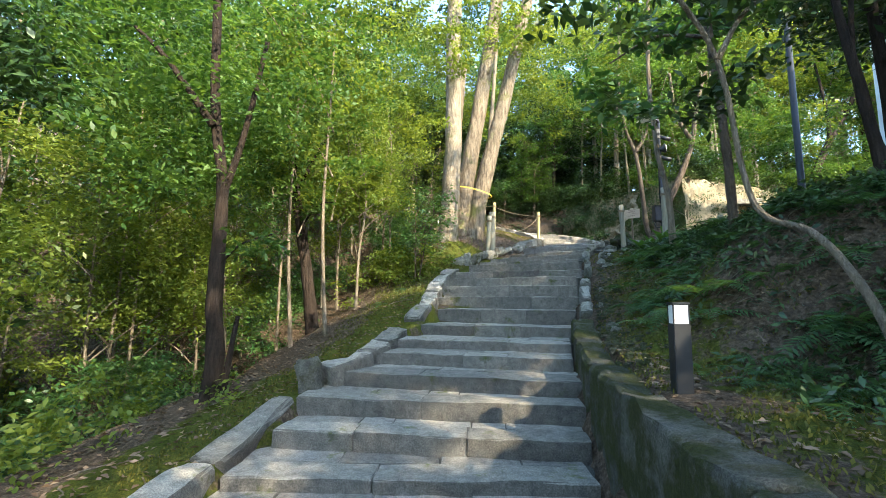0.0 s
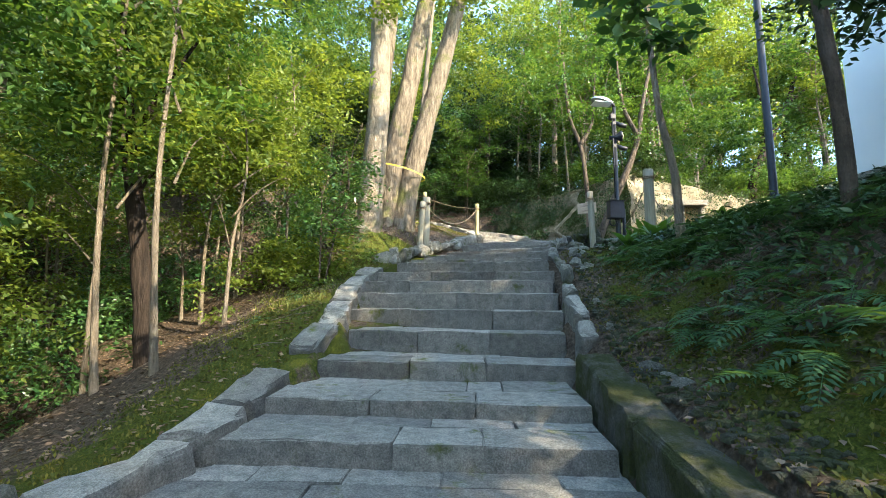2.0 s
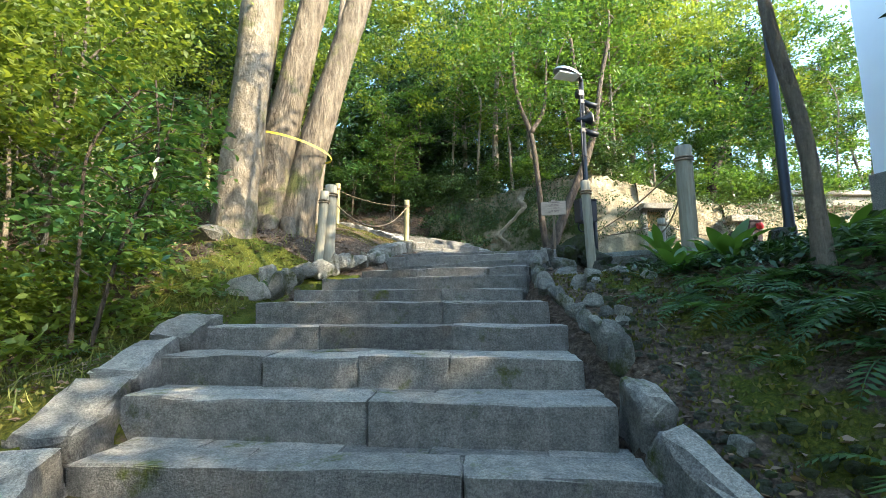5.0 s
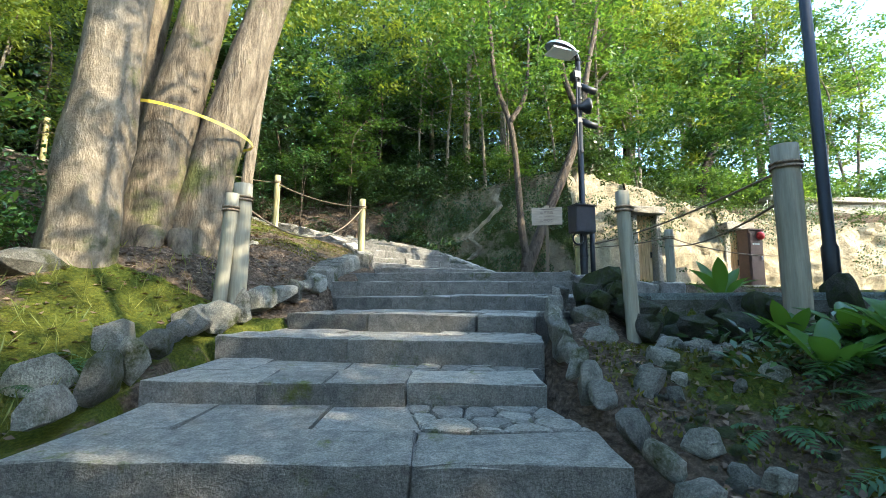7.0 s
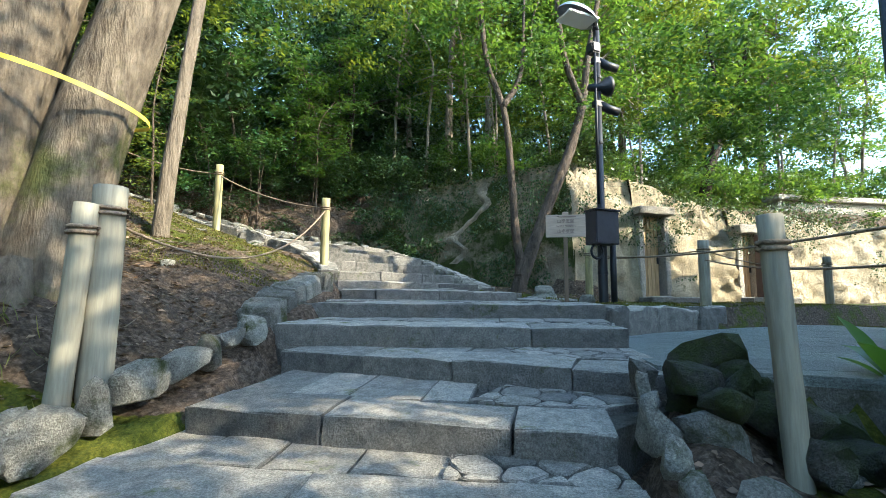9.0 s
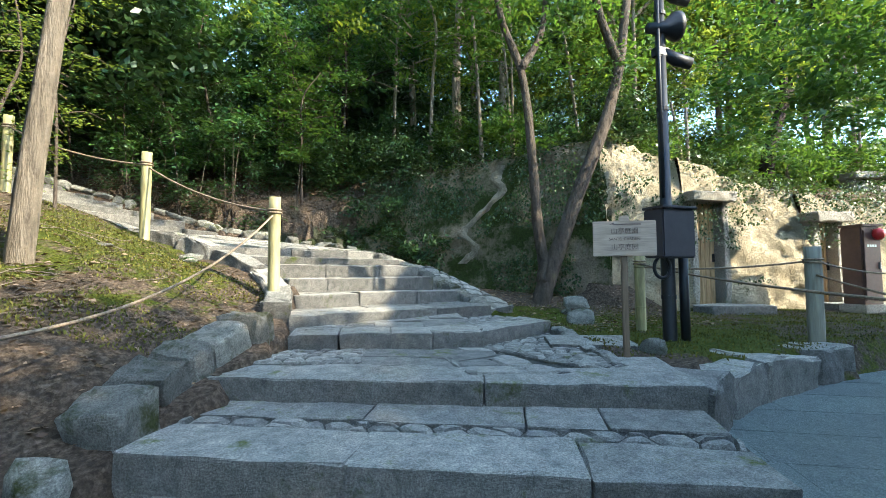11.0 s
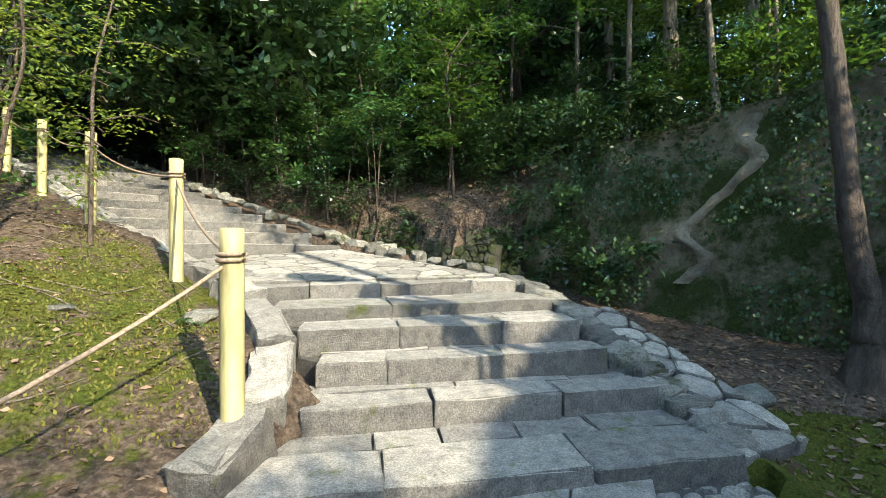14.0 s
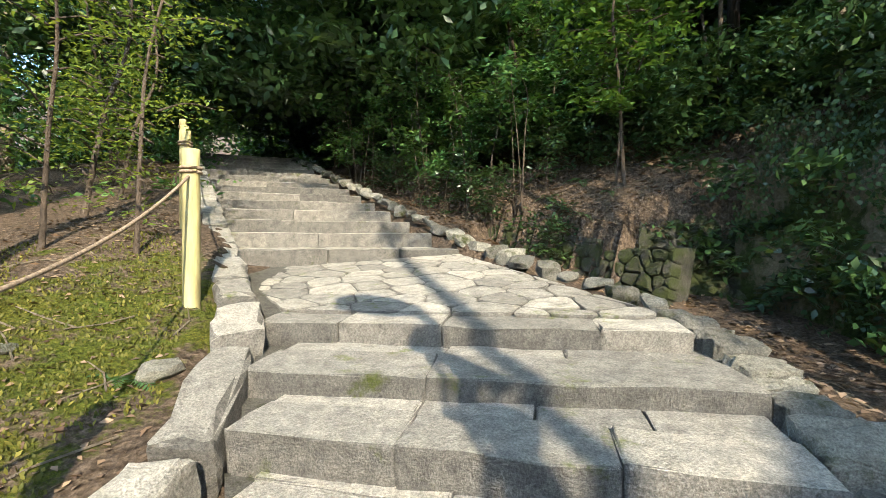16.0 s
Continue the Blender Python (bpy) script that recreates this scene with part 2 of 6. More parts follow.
INK = plain("dark_ink", (0.15, 0.105, 0.08), 0.8)


# ---------------------------------------------------------------- mesh helpers
def mesh_of(name, verts, faces, mat=None, smooth=False):
    me = bpy.data.meshes.new(name)
    me.from_pydata([tuple(map(float, v)) for v in verts], [], [tuple(map(int, f)) for f in faces])
    if smooth:
        me.polygons.foreach_set("use_smooth", [True] * len(me.polygons))
    if mat:
        me.materials.append(mat)
    me.update()
    return me


def quads_mesh(name, verts, mat):
    """Separate quads: verts is (n, 4, 3)."""
    v = np.asarray(verts, dtype=np.float32).reshape(-1, 3)
    n = len(v) // 4
    me = bpy.data.meshes.new(name)
    me.vertices.add(len(v))
    me.vertices.foreach_set("co", v.ravel())
    me.loops.add(len(v))
    me.loops.foreach_set("vertex_index", np.arange(len(v), dtype=np.int32))
    me.polygons.add(n)
    me.polygons.foreach_set("loop_start", np.arange(0, len(v), 4, dtype=np.int32))
    me.update(calc_edges=True)
    me.materials.append(mat)
    return me


def part(name, me, parent, label=""):
    ob = new(name, me)
    ob.parent = parent
    if label:
        ob["label"] = label
    return ob


def empty(name, at=(0, 0, 0), rz=0.0):
    ob = new(name)
    ob.empty_display_size = 0.2
    ob.matrix_world = pose(*at, 0, 0, rz)
    return ob


def join(*pieces):
    vs, fs, k = [], [], 0
    for v, f in pieces:
        vs += [tuple(p) for p in v]
        fs += [tuple(i + k for i in q) for q in f]
        k += len(v)
    return vs, fs


def tube(path, radii, seg=8, wobble=0.0, seed=0, cap=True):
    """A tapered tube along points; returns verts, faces."""
    r = np.random.default_rng(seed)
    P = [Vector(p) for p in path]
    vs, fs = [], []
    for i, p in enumerate(P):
        d = (P[min(i + 1, len(P) - 1)] - P[max(i - 1, 0)]).normalized()
        side = d.cross(Vector((0.31, 0.95, 0.05))).normalized()
        up = side.cross(d)
        for k in range(seg):
            a = 2 * math.pi * k / seg
            rad = radii[i] * (1 + wobble * float(r.normal()))
            vs.append(p + side * math.cos(a) * rad + up * math.sin(a) * rad)
    for i in range(len(P) - 1):
        for k in range(seg):
            a, b = i * seg + k, i * seg + (k + 1) % seg
            fs.append((a, b, b + seg, a + seg))
    if cap:
        fs.append(tuple(reversed(range(seg))))
        fs.append(tuple(range((len(P) - 1) * seg, len(P) * seg)))
    return vs, fs


def curve_points(points, n):
    """Catmull-Rom through a few points."""
    P = np.array(points, float)
    P = np.vstack([2 * P[0] - P[1], P, 2 * P[-1] - P[-2]])
    out = []
    for u in np.linspace(0, len(P) - 3 - 1e-6, n):
        i = int(u)
        t = u - i
        a, b, c, d = P[i:i + 4]
        out.append(0.5 * (2 * b + (c - a) * t + (2 * a - 5 * b + 4 * c - d) * t * t + (3 * b - a - 3 * c + d) * t ** 3))
    return np.array(out)


def rough_block(size, bevel=0.025, rough=0.01, seed=0, cuts=(4, 1, 1), skew=0.0):
    """A box with rounded, worn edges, its top at z=0 and front at y=0 (going to +y); centred in x."""
    L, D, H = size
    r = np.random.default_rng(seed)
    axes = []
    for s, c in zip(size, cuts):
        b = min(bevel, s * 0.3)
        axes.append(np.concatenate([[-s / 2], np.linspace(-s / 2 + b, s / 2 - b, c + 1), [s / 2]]))
    index, vs, fs = {}, [], []

    def vid(i, j, k):
        key = (i, j, k)
        if key not in index:
            p = np.array([axes[0][i], axes[1][j], axes[2][k]])
            lim = np.array([L, D, H]) / 2
            b = np.minimum(bevel, lim * 0.6)
            inner = np.clip(p, -lim + b, lim - b)
            d = p - inner
            n = np.linalg.norm(d / b)
            if n > 1:
                d = d / n
            q = inner + d
            w = noise.noise_vector(Vector((q[0] * 3.1 + seed * 1.7, q[1] * 3.1, q[2] * 3.1 + seed)))
            q = q + np.array(w) * rough * 2.0 + r.normal(0, rough * 0.35, 3)
            index[key] = len(vs)
            vs.append((q[0], q[1] + D / 2, q[2] - H / 2))
        return index[key]

    n = [len(a) - 1 for a in axes]
    for a, b, c in ((0, 1, 2), (1, 2, 0), (2, 0, 1)):
        for side in (0, n[c]):
            for i in range(n[a]):
                for j in range(n[b]):
                    quad = []
                    for di, dj in ((0, 0), (1, 0), (1, 1), (0, 1)):
                        g = [0, 0, 0]
                        g[a], g[b], g[c] = i + di, j + dj, side
                        quad.append(vid(*g))
                    fs.append(quad if side else quad[::-1])
    return vs, fs


def rock(size, seed, sub=2, rough=0.28):
    bm = bmesh.new()
    bmesh.ops.create_icosphere(bm, subdivisions=sub, radius=0.5)
    r = np.random.default_rng(seed)
    cuts = [(Vector(r.normal(0, 1, 3)).normalized(), r.uniform(0.27, 0.42)) for _ in range(7)]     # broken faces
    for v in bm.verts:
        p = v.co.copy()
        q = Vector([math.copysign(abs(c * 2) ** 0.6 / 2, c) for c in p])
        q *= 1 + rough * noise.noise(p * 2.3 + Vector((seed * 3.7, seed, 0))) + rough * 0.5 * noise.noise(p * 5 + Vector((seed, 0, seed)))
        for n, d in cuts:
            over = q.dot(n) - d
            if over > 0:
                q -= n * over * 0.9
        v.co = Vector((q.x * size[0], q.y * size[1], q.z * size[2]))
    vs = [tuple(v.co) for v in bm.verts]
    fs = [tuple(v.index for v in f.verts) for f in bm.faces]
    bm.free()
    return vs, fs


def box(size, at=(0, 0, 0), bevel=0.0):
    bm = bmesh.new()
    bmesh.ops.create_cube(bm, size=1.0)
    for v in bm.verts:
        v.co = Vector((v.co.x * size[0] + at[0], v.co.y * size[1] + at[1], v.co.z * size[2] + at[2]))
    if bevel:
        bmesh.ops.bevel(bm, geom=bm.edges[:], offset=bevel, segments=2, affect="EDGES")
    bm.verts.ensure_lookup_table()
    bm.verts.index_update()
    vs = [tuple(v.co) for v in bm.verts]
    fs = [tuple(v.index for v in f.verts) for f in bm.faces]
    bm.free()
    return vs, fs


# ---------------------------------------------------------------- the stairs' plan: nosing left, right, height
STEPS = [
    ((-1.25, -3.6), (1.45, -3.6), -0.02), ((-1.25, 0.55), (1.48, 0.75), 0.08),
    ((-1.18, 1.25), (1.50, 1.45), 0.20), ((-1.11, 1.88), (1.55, 1.86), 0.37), ((-1.12, 2.40), (1.60, 2.30), 0.55),
    ((-0.97, 3.00), (1.66, 2.68), 0.72), ((-0.55, 3.58), (1.70, 3.28), 0.88), ((-0.46, 4.18), (1.78, 3.80), 1.005),
    ((-0.25, 5.00), (2.05, 4.66), 1.19), ((-0.05, 5.72), (2.12, 5.18), 1.43), ((-0.12, 6.48), (2.25, 5.62), 1.655),
    ((-0.10, 6.90), (2.33, 5.98), 1.87), ((-0.03, 7.28), (2.40, 6.37), 2.055), ((0.12, 7.68), (2.62, 6.92), 2.228),
    ((0.42, 8.02), (2.62, 7.22), 2.41), ((0.66, 8.85), (2.78, 8.05), 2.56), ((0.92, 9.75), (3.05, 8.50), 2.75),
    ((1.45, 10.35), (3.32, 9.05), 2.92), ((2.00, 11.35), (4.02, 9.36), 3.095), ((1.97, 11.62), (4.55, 10.19), 3.29),
    ((2.28, 12.38), (5.02, 10.96), 3.455), ((2.80, 13.10), (4.45, 12.72), 3.61), ((2.84, 13.52), (5.27, 14.18), 3.735),
    ((2.92, 14.18), (5.13, 14.80), 3.905), ((2.88, 14.55), (4.82, 15.08), 4.075), ((2.65, 14.80), (4.70, 15.40), 4.24),
    ((2.32, 15.12), (4.56, 15.95), 4.36), ((1.85, 15.60), (4.28, 16.48), 4.50)]
for i in range(15):                                   # the upper flight turns to the west
    STEPS.append(((0.05 - 0.60 * i, 16.75 + 0.35 * i), (1.75 - 0.60 * i, 18.60 + 0.36 * i), 4.95 + 0.20 * i))
CENTRE = np.array([((l[0] + r[0]) / 2, (l[1] + r[1]) / 2, z) for l, r, z in STEPS])
HALF = np.array([math.dist(l, r) / 2 for l, r, z in STEPS])
_seg = np.linspace(0, len(STEPS) - 1, 260)
CX, CY, CZ, CH = (np.interp(_seg, np.arange(len(STEPS)), a) for a in (CENTRE[:, 0], CENTRE[:, 1], CENTRE[:, 2], HALF))
LX, LY, RX, RY = (np.interp(_seg, np.arange(len(STEPS)), [s[k][c] for s in STEPS]) for k, c in ((0, 0), (0, 1), (1, 0), (1, 1)))


def smooth(a, b, x):
    t = np.clip((x - a) / (b - a), 0, 1)
    return t * t * (3 - 2 * t)


def seg_dist(px, py, ax, ay, bx, by):
    t = np.clip(((px - ax) * (bx - ax) + (py - ay) * (by - ay)) / ((bx - ax) ** 2 + (by - ay) ** 2), 0, 1)
    return np.hypot(px - ax - t * (bx - ax), py - ay - t * (by - ay))


WALL_C, WALL_L, WALL_R = (8.5, 15.7), (4.55, 20.25), (19.0, 13.3)    # rock wall: corner, far left end, right end
PLAZA = [(4.08, 9.52), (5.30, 11.45), (10.4, 12.1), (10.4, 6.2), (6.4, 7.3), (4.9, 8.62)]


def inside(px, py, poly):
    res = np.zeros(np.shape(px), bool)
    n = len(poly)
    for i in range(n):
        (x1, y1), (x2, y2) = poly[i], poly[(i + 1) % n]
        cond = ((y1 > py) != (y2 > py)) & (px < (x2 - x1) * (py - y1) / (y2 - y1 + 1e-12) + x1)
        res ^= cond
    return res


def behind_wall(px, py):
    """Distance behind the rock wall's foot line (positive inside the hill)."""
    def side(a, b):
        n = np.array([-(b[1] - a[1]), b[0] - a[0]])
        n = n / np.hypot(*n)
        return (px - a[0]) * n[0] + (py - a[1]) * n[1]
    return np.minimum(-side(WALL_L, WALL_C) * -1, side(WALL_C, WALL_R))


def terrain(px, py):
    """Ground height; returns height, moss, distance from the stairs' edge."""
    px, py = np.asarray(px, float), np.asarray(py, float)
    shape = px.shape
    X, Y = px.ravel()[:, None], py.ravel()[:, None]
    d2 = (X - CX) ** 2 + (Y - CY) ** 2 + 0.05
    w = 1 / d2 ** 2.5
    zb = (w * CZ).sum(1) / w.sum(1)
    k = d2.argmin(1)
    x, y = X[:, 0], Y[:, 0]
    # signed way from the stairs: right positive
    ux, uy = RX[k] - LX[k], RY[k] - LY[k]
    un = np.hypot(ux, uy)
    lat = ((x - CX[k]) * ux + (y - CY[k]) * uy) / un
    dist = np.sqrt(d2[np.arange(len(k)), k] - 0.05)
    lat = np.where(lat >= 0, 1, -1) * dist
    out = np.abs(lat) - CH[k]
    left, right = lat < 0, lat >= 0
    o = np.maximum(out, 0)
    h = zb - 0.04
    # left: the wood falls away below, the knoll of the great tree stands higher
    fall = -0.30 * smooth(0.1, 6, o) * np.minimum(o, 9) - 0.20 * np.minimum(o, 9) * (1 - smooth(7.5, 9.5, y))
    knoll = 0.75 * np.exp(-((x + 0.1) ** 2 + (y - 10.6) ** 2) / 5.0) + 0.25 * np.exp(-((x - 0.6) ** 2 + (y - 14.2) ** 2) / 4.0)
    low = 1 - smooth(9.5, 13.0, y)
    h = np.where(left, h + fall * (0.35 + 0.65 * low) + knoll * smooth(0.1, 1.4, o), h)
    # right: bank with a flat top
    top = 2.45 + 0.065 * np.clip(y, -4, 9)
    foot = np.maximum(zb, 0.72 + 0.10 * y) + 0.06
    foot = zb - 0.06 + (foot - zb + 0.06) * smooth(0.16, 0.32, o)
    bank = foot + (top - foot) * smooth(0.25, 2.6, o - 1.9 * (1 - smooth(0.4, 3.0, y)))
    bank = np.where(y < 7.0, bank, bank + (2.72 - bank) * smooth(7.0, 8.4, y) * smooth(0.1, 0.8, o) * (1 - smooth(2.2, 3.5, o)))
    upper = smooth(9.3, 10.6, y)
    h = np.where(right, bank * (1 - upper) + (zb - 0.05) * upper, h)
    # paved yard and the lawn behind it
    flat = inside(x, y, PLAZA)
    lawn = (x > 4.3) & (y > 8.5) & (~flat) & right & (y > 9.52 + (x - 4.08) * 0.3)
    lawn_w = smooth(10.9, 11.8, y + 0.2 * (x - 4.8)) * smooth(4.6, 6.2, x) * right * (1 - smooth(14.4, 16.2, y) * (x < 9))
    h = h * (1 - lawn_w) + 3.42 * lawn_w
    h = np.where(flat | ((x > 9) & (y < 12.1) & (y > 6.2)), 3.04, h)
    # foot of the wall, hill above it and above the upper flight
    bw = behind_wall(x, y)
    h = np.where(bw > 0.05, np.maximum(h, 3.3), h)
    bc = np.clip(bw, 0, 14)
    hill = 6.35 + 0.26 * bc + 0.035 * bc ** 1.3
    hill = np.where(x > 8.5, hill - 0.75 * smooth(8.5, 13.5, x), hill)
    h = np.where(bw > 0.55, hill, h)
    # slope over the low retaining wall on the far side of the upper flight
    foot_d = (x - 3.9) * 0.50 + (y - 19.2) * 0.866
    slope = (x < 5.4) & (foot_d > 0.10) & (bw < 0.6) & ((x < 3.5) | (y > 20.05 + 0.39 * (x - 3.62)))
    h = np.where(slope, np.maximum(zb, 4.75) + 0.25 + 0.62 * np.maximum(foot_d, 0) * (1 - 0.35 * smooth(4, 14, foot_d)), h)
    ditch = (x < 8.2) & (x > 1.2) & (y > 15.2) & ~slope & (bw < 0.55) & right
    h = np.where(ditch, h - 0.32 * smooth(0.55, 1.2, o), h)
    h = np.where(inside(x, y, [(4.3, 11.2), (4.95, 11.3), (5.72, 13.4), (5.35, 14.2), (4.3, 13.4)]), 3.1, h)
    # under the stairs
    h = np.where(out < 0.02, zb - 0.30, h)
    far = np.hypot(x - 3, y - 8)
    h = h + 0.20 * np.maximum(far - 30, 0) * (y > 8) * (1 - smooth(4, 12, x)) * 1.4
    moss = np.where(left, 0.72 * np.exp(-((o - 0.6) / 0.9) ** 2) * (y < 10.5) + 0.43 * np.exp(-((x - 1.3) ** 2 + (y - 13.8) ** 2) / 5.5) + 0.28 * np.exp(-((x - 0.9) ** 2 + (y - 15.9) ** 2) / 2.5), 0.40 * np.exp(-((o - 0.9) / 0.8) ** 2) * (y < 9) + 0.45 * lawn_w + 0.10 * (y < 9) + 0.42 * np.exp(-((x - 5.6) ** 2 + (y - 14.6) ** 2) / 1.2) + 0.30 * np.exp(-((x - 6.3) ** 2 + (y - 13.2) ** 2) / 2.0))
    moss = np.where(bw > 0.5, 0.2, moss)
    bumpy = np.array([noise.noise(Vector((a * 1.1, b * 1.1, 0))) * 0.06 + noise.noise(Vector((a * 4, b * 4, 3))) * 0.025 for a, b in zip(x, y)])
    h = h + bumpy * np.where(flat | (out < 0.05), 0, 1) * smooth(0.02, 0.5, o + 0.02)
    return h.reshape(shape), moss.reshape(shape), out.reshape(shape)


def ground_at(x, y):
    return float(terrain(np.array([x]), np.array([y]))[0][0])


def axis(a, b, lo, hi, fine, coarse):
    left, p = [], a
    step = fine
    while p > lo:
        step = min(step * 1.25, coarse)
        p -= step
        left.append(p)
    right, p, step = [], b, fine
    while p < hi:
        step = min(step * 1.25, coarse)
        p += step
        right.append(p)
    return np.array(left[::-1] + list(np.arange(a, b, fine)) + [b] + right)


gx, gy = axis(-4.5, 9.5, -400, 400, 0.14, 40.0), axis(-2.5, 21.0, -400, 400, 0.14, 40.0)
GX, GY = np.meshgrid(gx, gy)
GH, GM, GO = terrain(GX, GY)
nx, ny = len(gx), len(gy)
idx = np.arange(nx * ny).reshape(ny, nx)
gf = np.stack([idx[:-1, :-1], idx[:-1, 1:], idx[1:, 1:], idx[1:, :-1]], -1).reshape(-1, 4)
gme = mesh_of("ground", np.stack([GX, GY, GH], -1).reshape(-1, 3), gf, GROUND, True)
gme.attributes.new("moss", "FLOAT", "POINT").data.foreach_set("value", GM.ravel().astype(np.float32))
ground = tagged(new("ground", gme), "forest floor with leaf litter, moss and bare earth", "ground", kind="structure")


# ---------------------------------------------------------------- rock wall with its doors
def wall_face(a, b, top_a, top_b, name, mat, foot=3.0, n=60, m=26, rough=0.10, batter=0.5, seed=1):
    a, b = np.array(a), np.array(b)
    d = (b - a) / np.hypot(*(b - a))
    inward = np.array([-d[1], d[0]])
    vs, fs = [], []
    for j in range(m + 1):
        for i in range(n + 1):
            u, v = i / n, j / m
            top = top_a + (top_b - top_a) * u + 0.12 * noise.noise(Vector((u * 9, seed, 0)))
            z = foot + (top - foot) * v
            p = a + (b - a) * u + inward * batter * v * v
            q = Vector((p[0] * 1.2, p[1] * 1.2, z * 1.2))
            bulge = rough * (noise.noise(q) + 0.6 * noise.noise(q * 3.1) + 0.35 * noise.noise(q * 7))
            if 0 < i < n:
                p = p - inward * bulge
            vs.append((p[0], p[1], z))
    for i in range(n + 1):                       # the top runs back into the hill
        x, y, z = vs[m * (n + 1) + i]
        vs.append((x + inward[0] * 1.4, y + inward[1] * 1.4, z + 0.05))
    for j in range(m + 1):
        for i in range(n):
            k = j * (n + 1) + i
            fs.append((k, k + 1, k + n + 2, k + n + 1))
    return mesh_of(name, vs, fs, mat, True)


def wall_point(a, b, u, out=0.0):
    a, b = np.array(a), np.array(b)
    d = (b - a) / np.hypot(*(b - a))
    p = a + d * u + np.array([d[1], -d[0]]) * out
    return p[0], p[1], math.degrees(math.atan2(d[1], d[0]))


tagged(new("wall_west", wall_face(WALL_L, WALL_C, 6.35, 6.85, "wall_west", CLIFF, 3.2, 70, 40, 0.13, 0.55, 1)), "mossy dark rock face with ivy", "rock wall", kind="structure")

# right face in strips so that two door openings go through it
DOORS = [(1.66, 2.40, 5.5), (4.30, 4.92, 5.15)]
LEN_R = math.dist(WALL_C, WALL_R)


def top_right(u):
    return 6.85 - 1.15 * min(u / 4.5, 1) - 0.04 * max(u - 4.5, 0)


cuts = [0.0] + [c for d in DOORS for c in d[:2]] + [LEN_R]
vs_r, fs_r = [], []
for i in range(len(cuts) - 1):
    u0, u1 = cuts[i], cuts[i + 1]
    foot = 3.2 if i % 2 == 0 else DOORS[i // 2][2]
    p0, p1 = wall_point(WALL_C, WALL_R, u0), wall_point(WALL_C, WALL_R, u1)
    me = wall_face(p0[:2], p1[:2], top_right(u0), top_right(u1), "strip", CLIFF_PALE, foot, max(4, int((u1 - u0) / 0.1)), 34 if i % 2 == 0 else 5, 0.20 if i % 2 == 0 else 0.03, 0.5 if i % 2 == 0 else 0.12, 2 + i)
    v = [tuple(p.co) for p in me.vertices]
    if i % 2 == 1:                               # over a door the face stands as far back as beside it
        dx, dy = (np.array(WALL_R) - np.array(WALL_C)) / LEN_R
        v = [(x - dy * 0.28, y + dx * 0.28, z) for x, y, z in v]
    vs_r, fs_r = join((vs_r, fs_r), (v, [tuple(p.vertices) for p in me.polygons]))
    bpy.data.meshes.remove(me)
wall_south = tagged(new("wall_south", mesh_of("wall_south", vs_r, fs_r, CLIFF_PALE, True)), "sunlit pale rock face with two door openings", "rock wall", kind="structure")

for n, (u0, u1, ztop) in enumerate(DOORS):
    x, y, rz = wall_point(WALL_C, WALL_R, (u0 + u1) / 2)
    w = u1 - u0
    d = empty("door_%d" % (n + 1), (x, y, 3.42), rz)
    h = ztop - 3.42
    part("lintel", mesh_of("lintel", *rough_block((w + 0.16, 0.55, 0.20), 0.03, 0.012, 31 + n, (5, 2, 1)), CONCRETE), d).location = (0, -0.16, h + 0.17)
    for sx in (-1, 1):
        part("jamb", mesh_of("jamb", *rough_block((0.13, 0.5, h), 0.025, 0.012, 41 + n, (1, 2, 6)), CONCRETE), d).location = (sx * (w / 2 - 0.04), 0.02, h)
    leaf = part("door_leaf", mesh_of("door_leaf", *box((w - 0.22, 0.06, h - 0.05), (0, 0.30, h / 2), 0.008), WOOD_DOOR), d, "weathered timber door leaf")
    for k in range(5):
        part("plank", mesh_of("plank", *box(((w - 0.26) / 5 - 0.008, 0.02, h - 0.12), ((k - 2) * (w - 0.26) / 5, 0.262, h / 2), 0.004), WOOD_DOOR), leaf)
    part("handle", mesh_of("handle", *box((0.03, 0.05, 0.16), (w * 0.28, 0.235, h * 0.48), 0.008), BLACK), leaf, "black metal handle")
    part("step", mesh_of("step", *rough_block((w + 0.5, 0.55, 0.2), 0.03, 0.012, 51 + n, (4, 2, 1)), STONE), d).location = (0, -0.75, 0.14)
    tagged(d, "weathered timber door in a rock-cut opening with concrete lintel", "door", kind="structure")

VEIN_ROCK = cliff_material("pale_seam", (0.20, 0.17, 0.125), (0.36, 0.31, 0.23), -0.4)
# pale vein that runs down the rock face
VEIN = [(3.72, 6.5, 0.10), (3.62, 6.2, 0.15), (3.80, 5.9, 0.13), (3.45, 5.55, 0.11), (3.02, 5.15, 0.12), (2.95, 4.98, 0.12), (3.25, 4.72, 0.12), (3.1, 4.5, 0.14), (2.95, 4.36, 0.12)]
vein_path = curve_points(VEIN, 60)
vv, vf = [], []
for k, (u, z, w) in enumerate(vein_path):
    w *= 1.5 + 0.7 * noise.noise(Vector((k * 0.5, 0, 0)))
    for s in (-1, -0.4, 0.4, 1):
        uu = u + s * w * 0.55
        f = uu / math.dist(WALL_L, WALL_C)
        t = (z - 3.2) / (6.35 + 0.5 * f - 3.2)
        x, y, _ = wall_point(WALL_L, WALL_C, uu, -0.55 * t * t)
        q = Vector((x * 1.2, y * 1.2, z * 1.2))
        bulge = 0.13 * (noise.noise(q) + 0.6 * noise.noise(q * 3.1) + 0.35 * noise.noise(q * 7))
        x, y, _ = wall_point(WALL_L, WALL_C, uu, -0.55 * t * t + bulge + (0.075 if abs(s) < 0.5 else 0.0))
        vv.append((x, y, z))
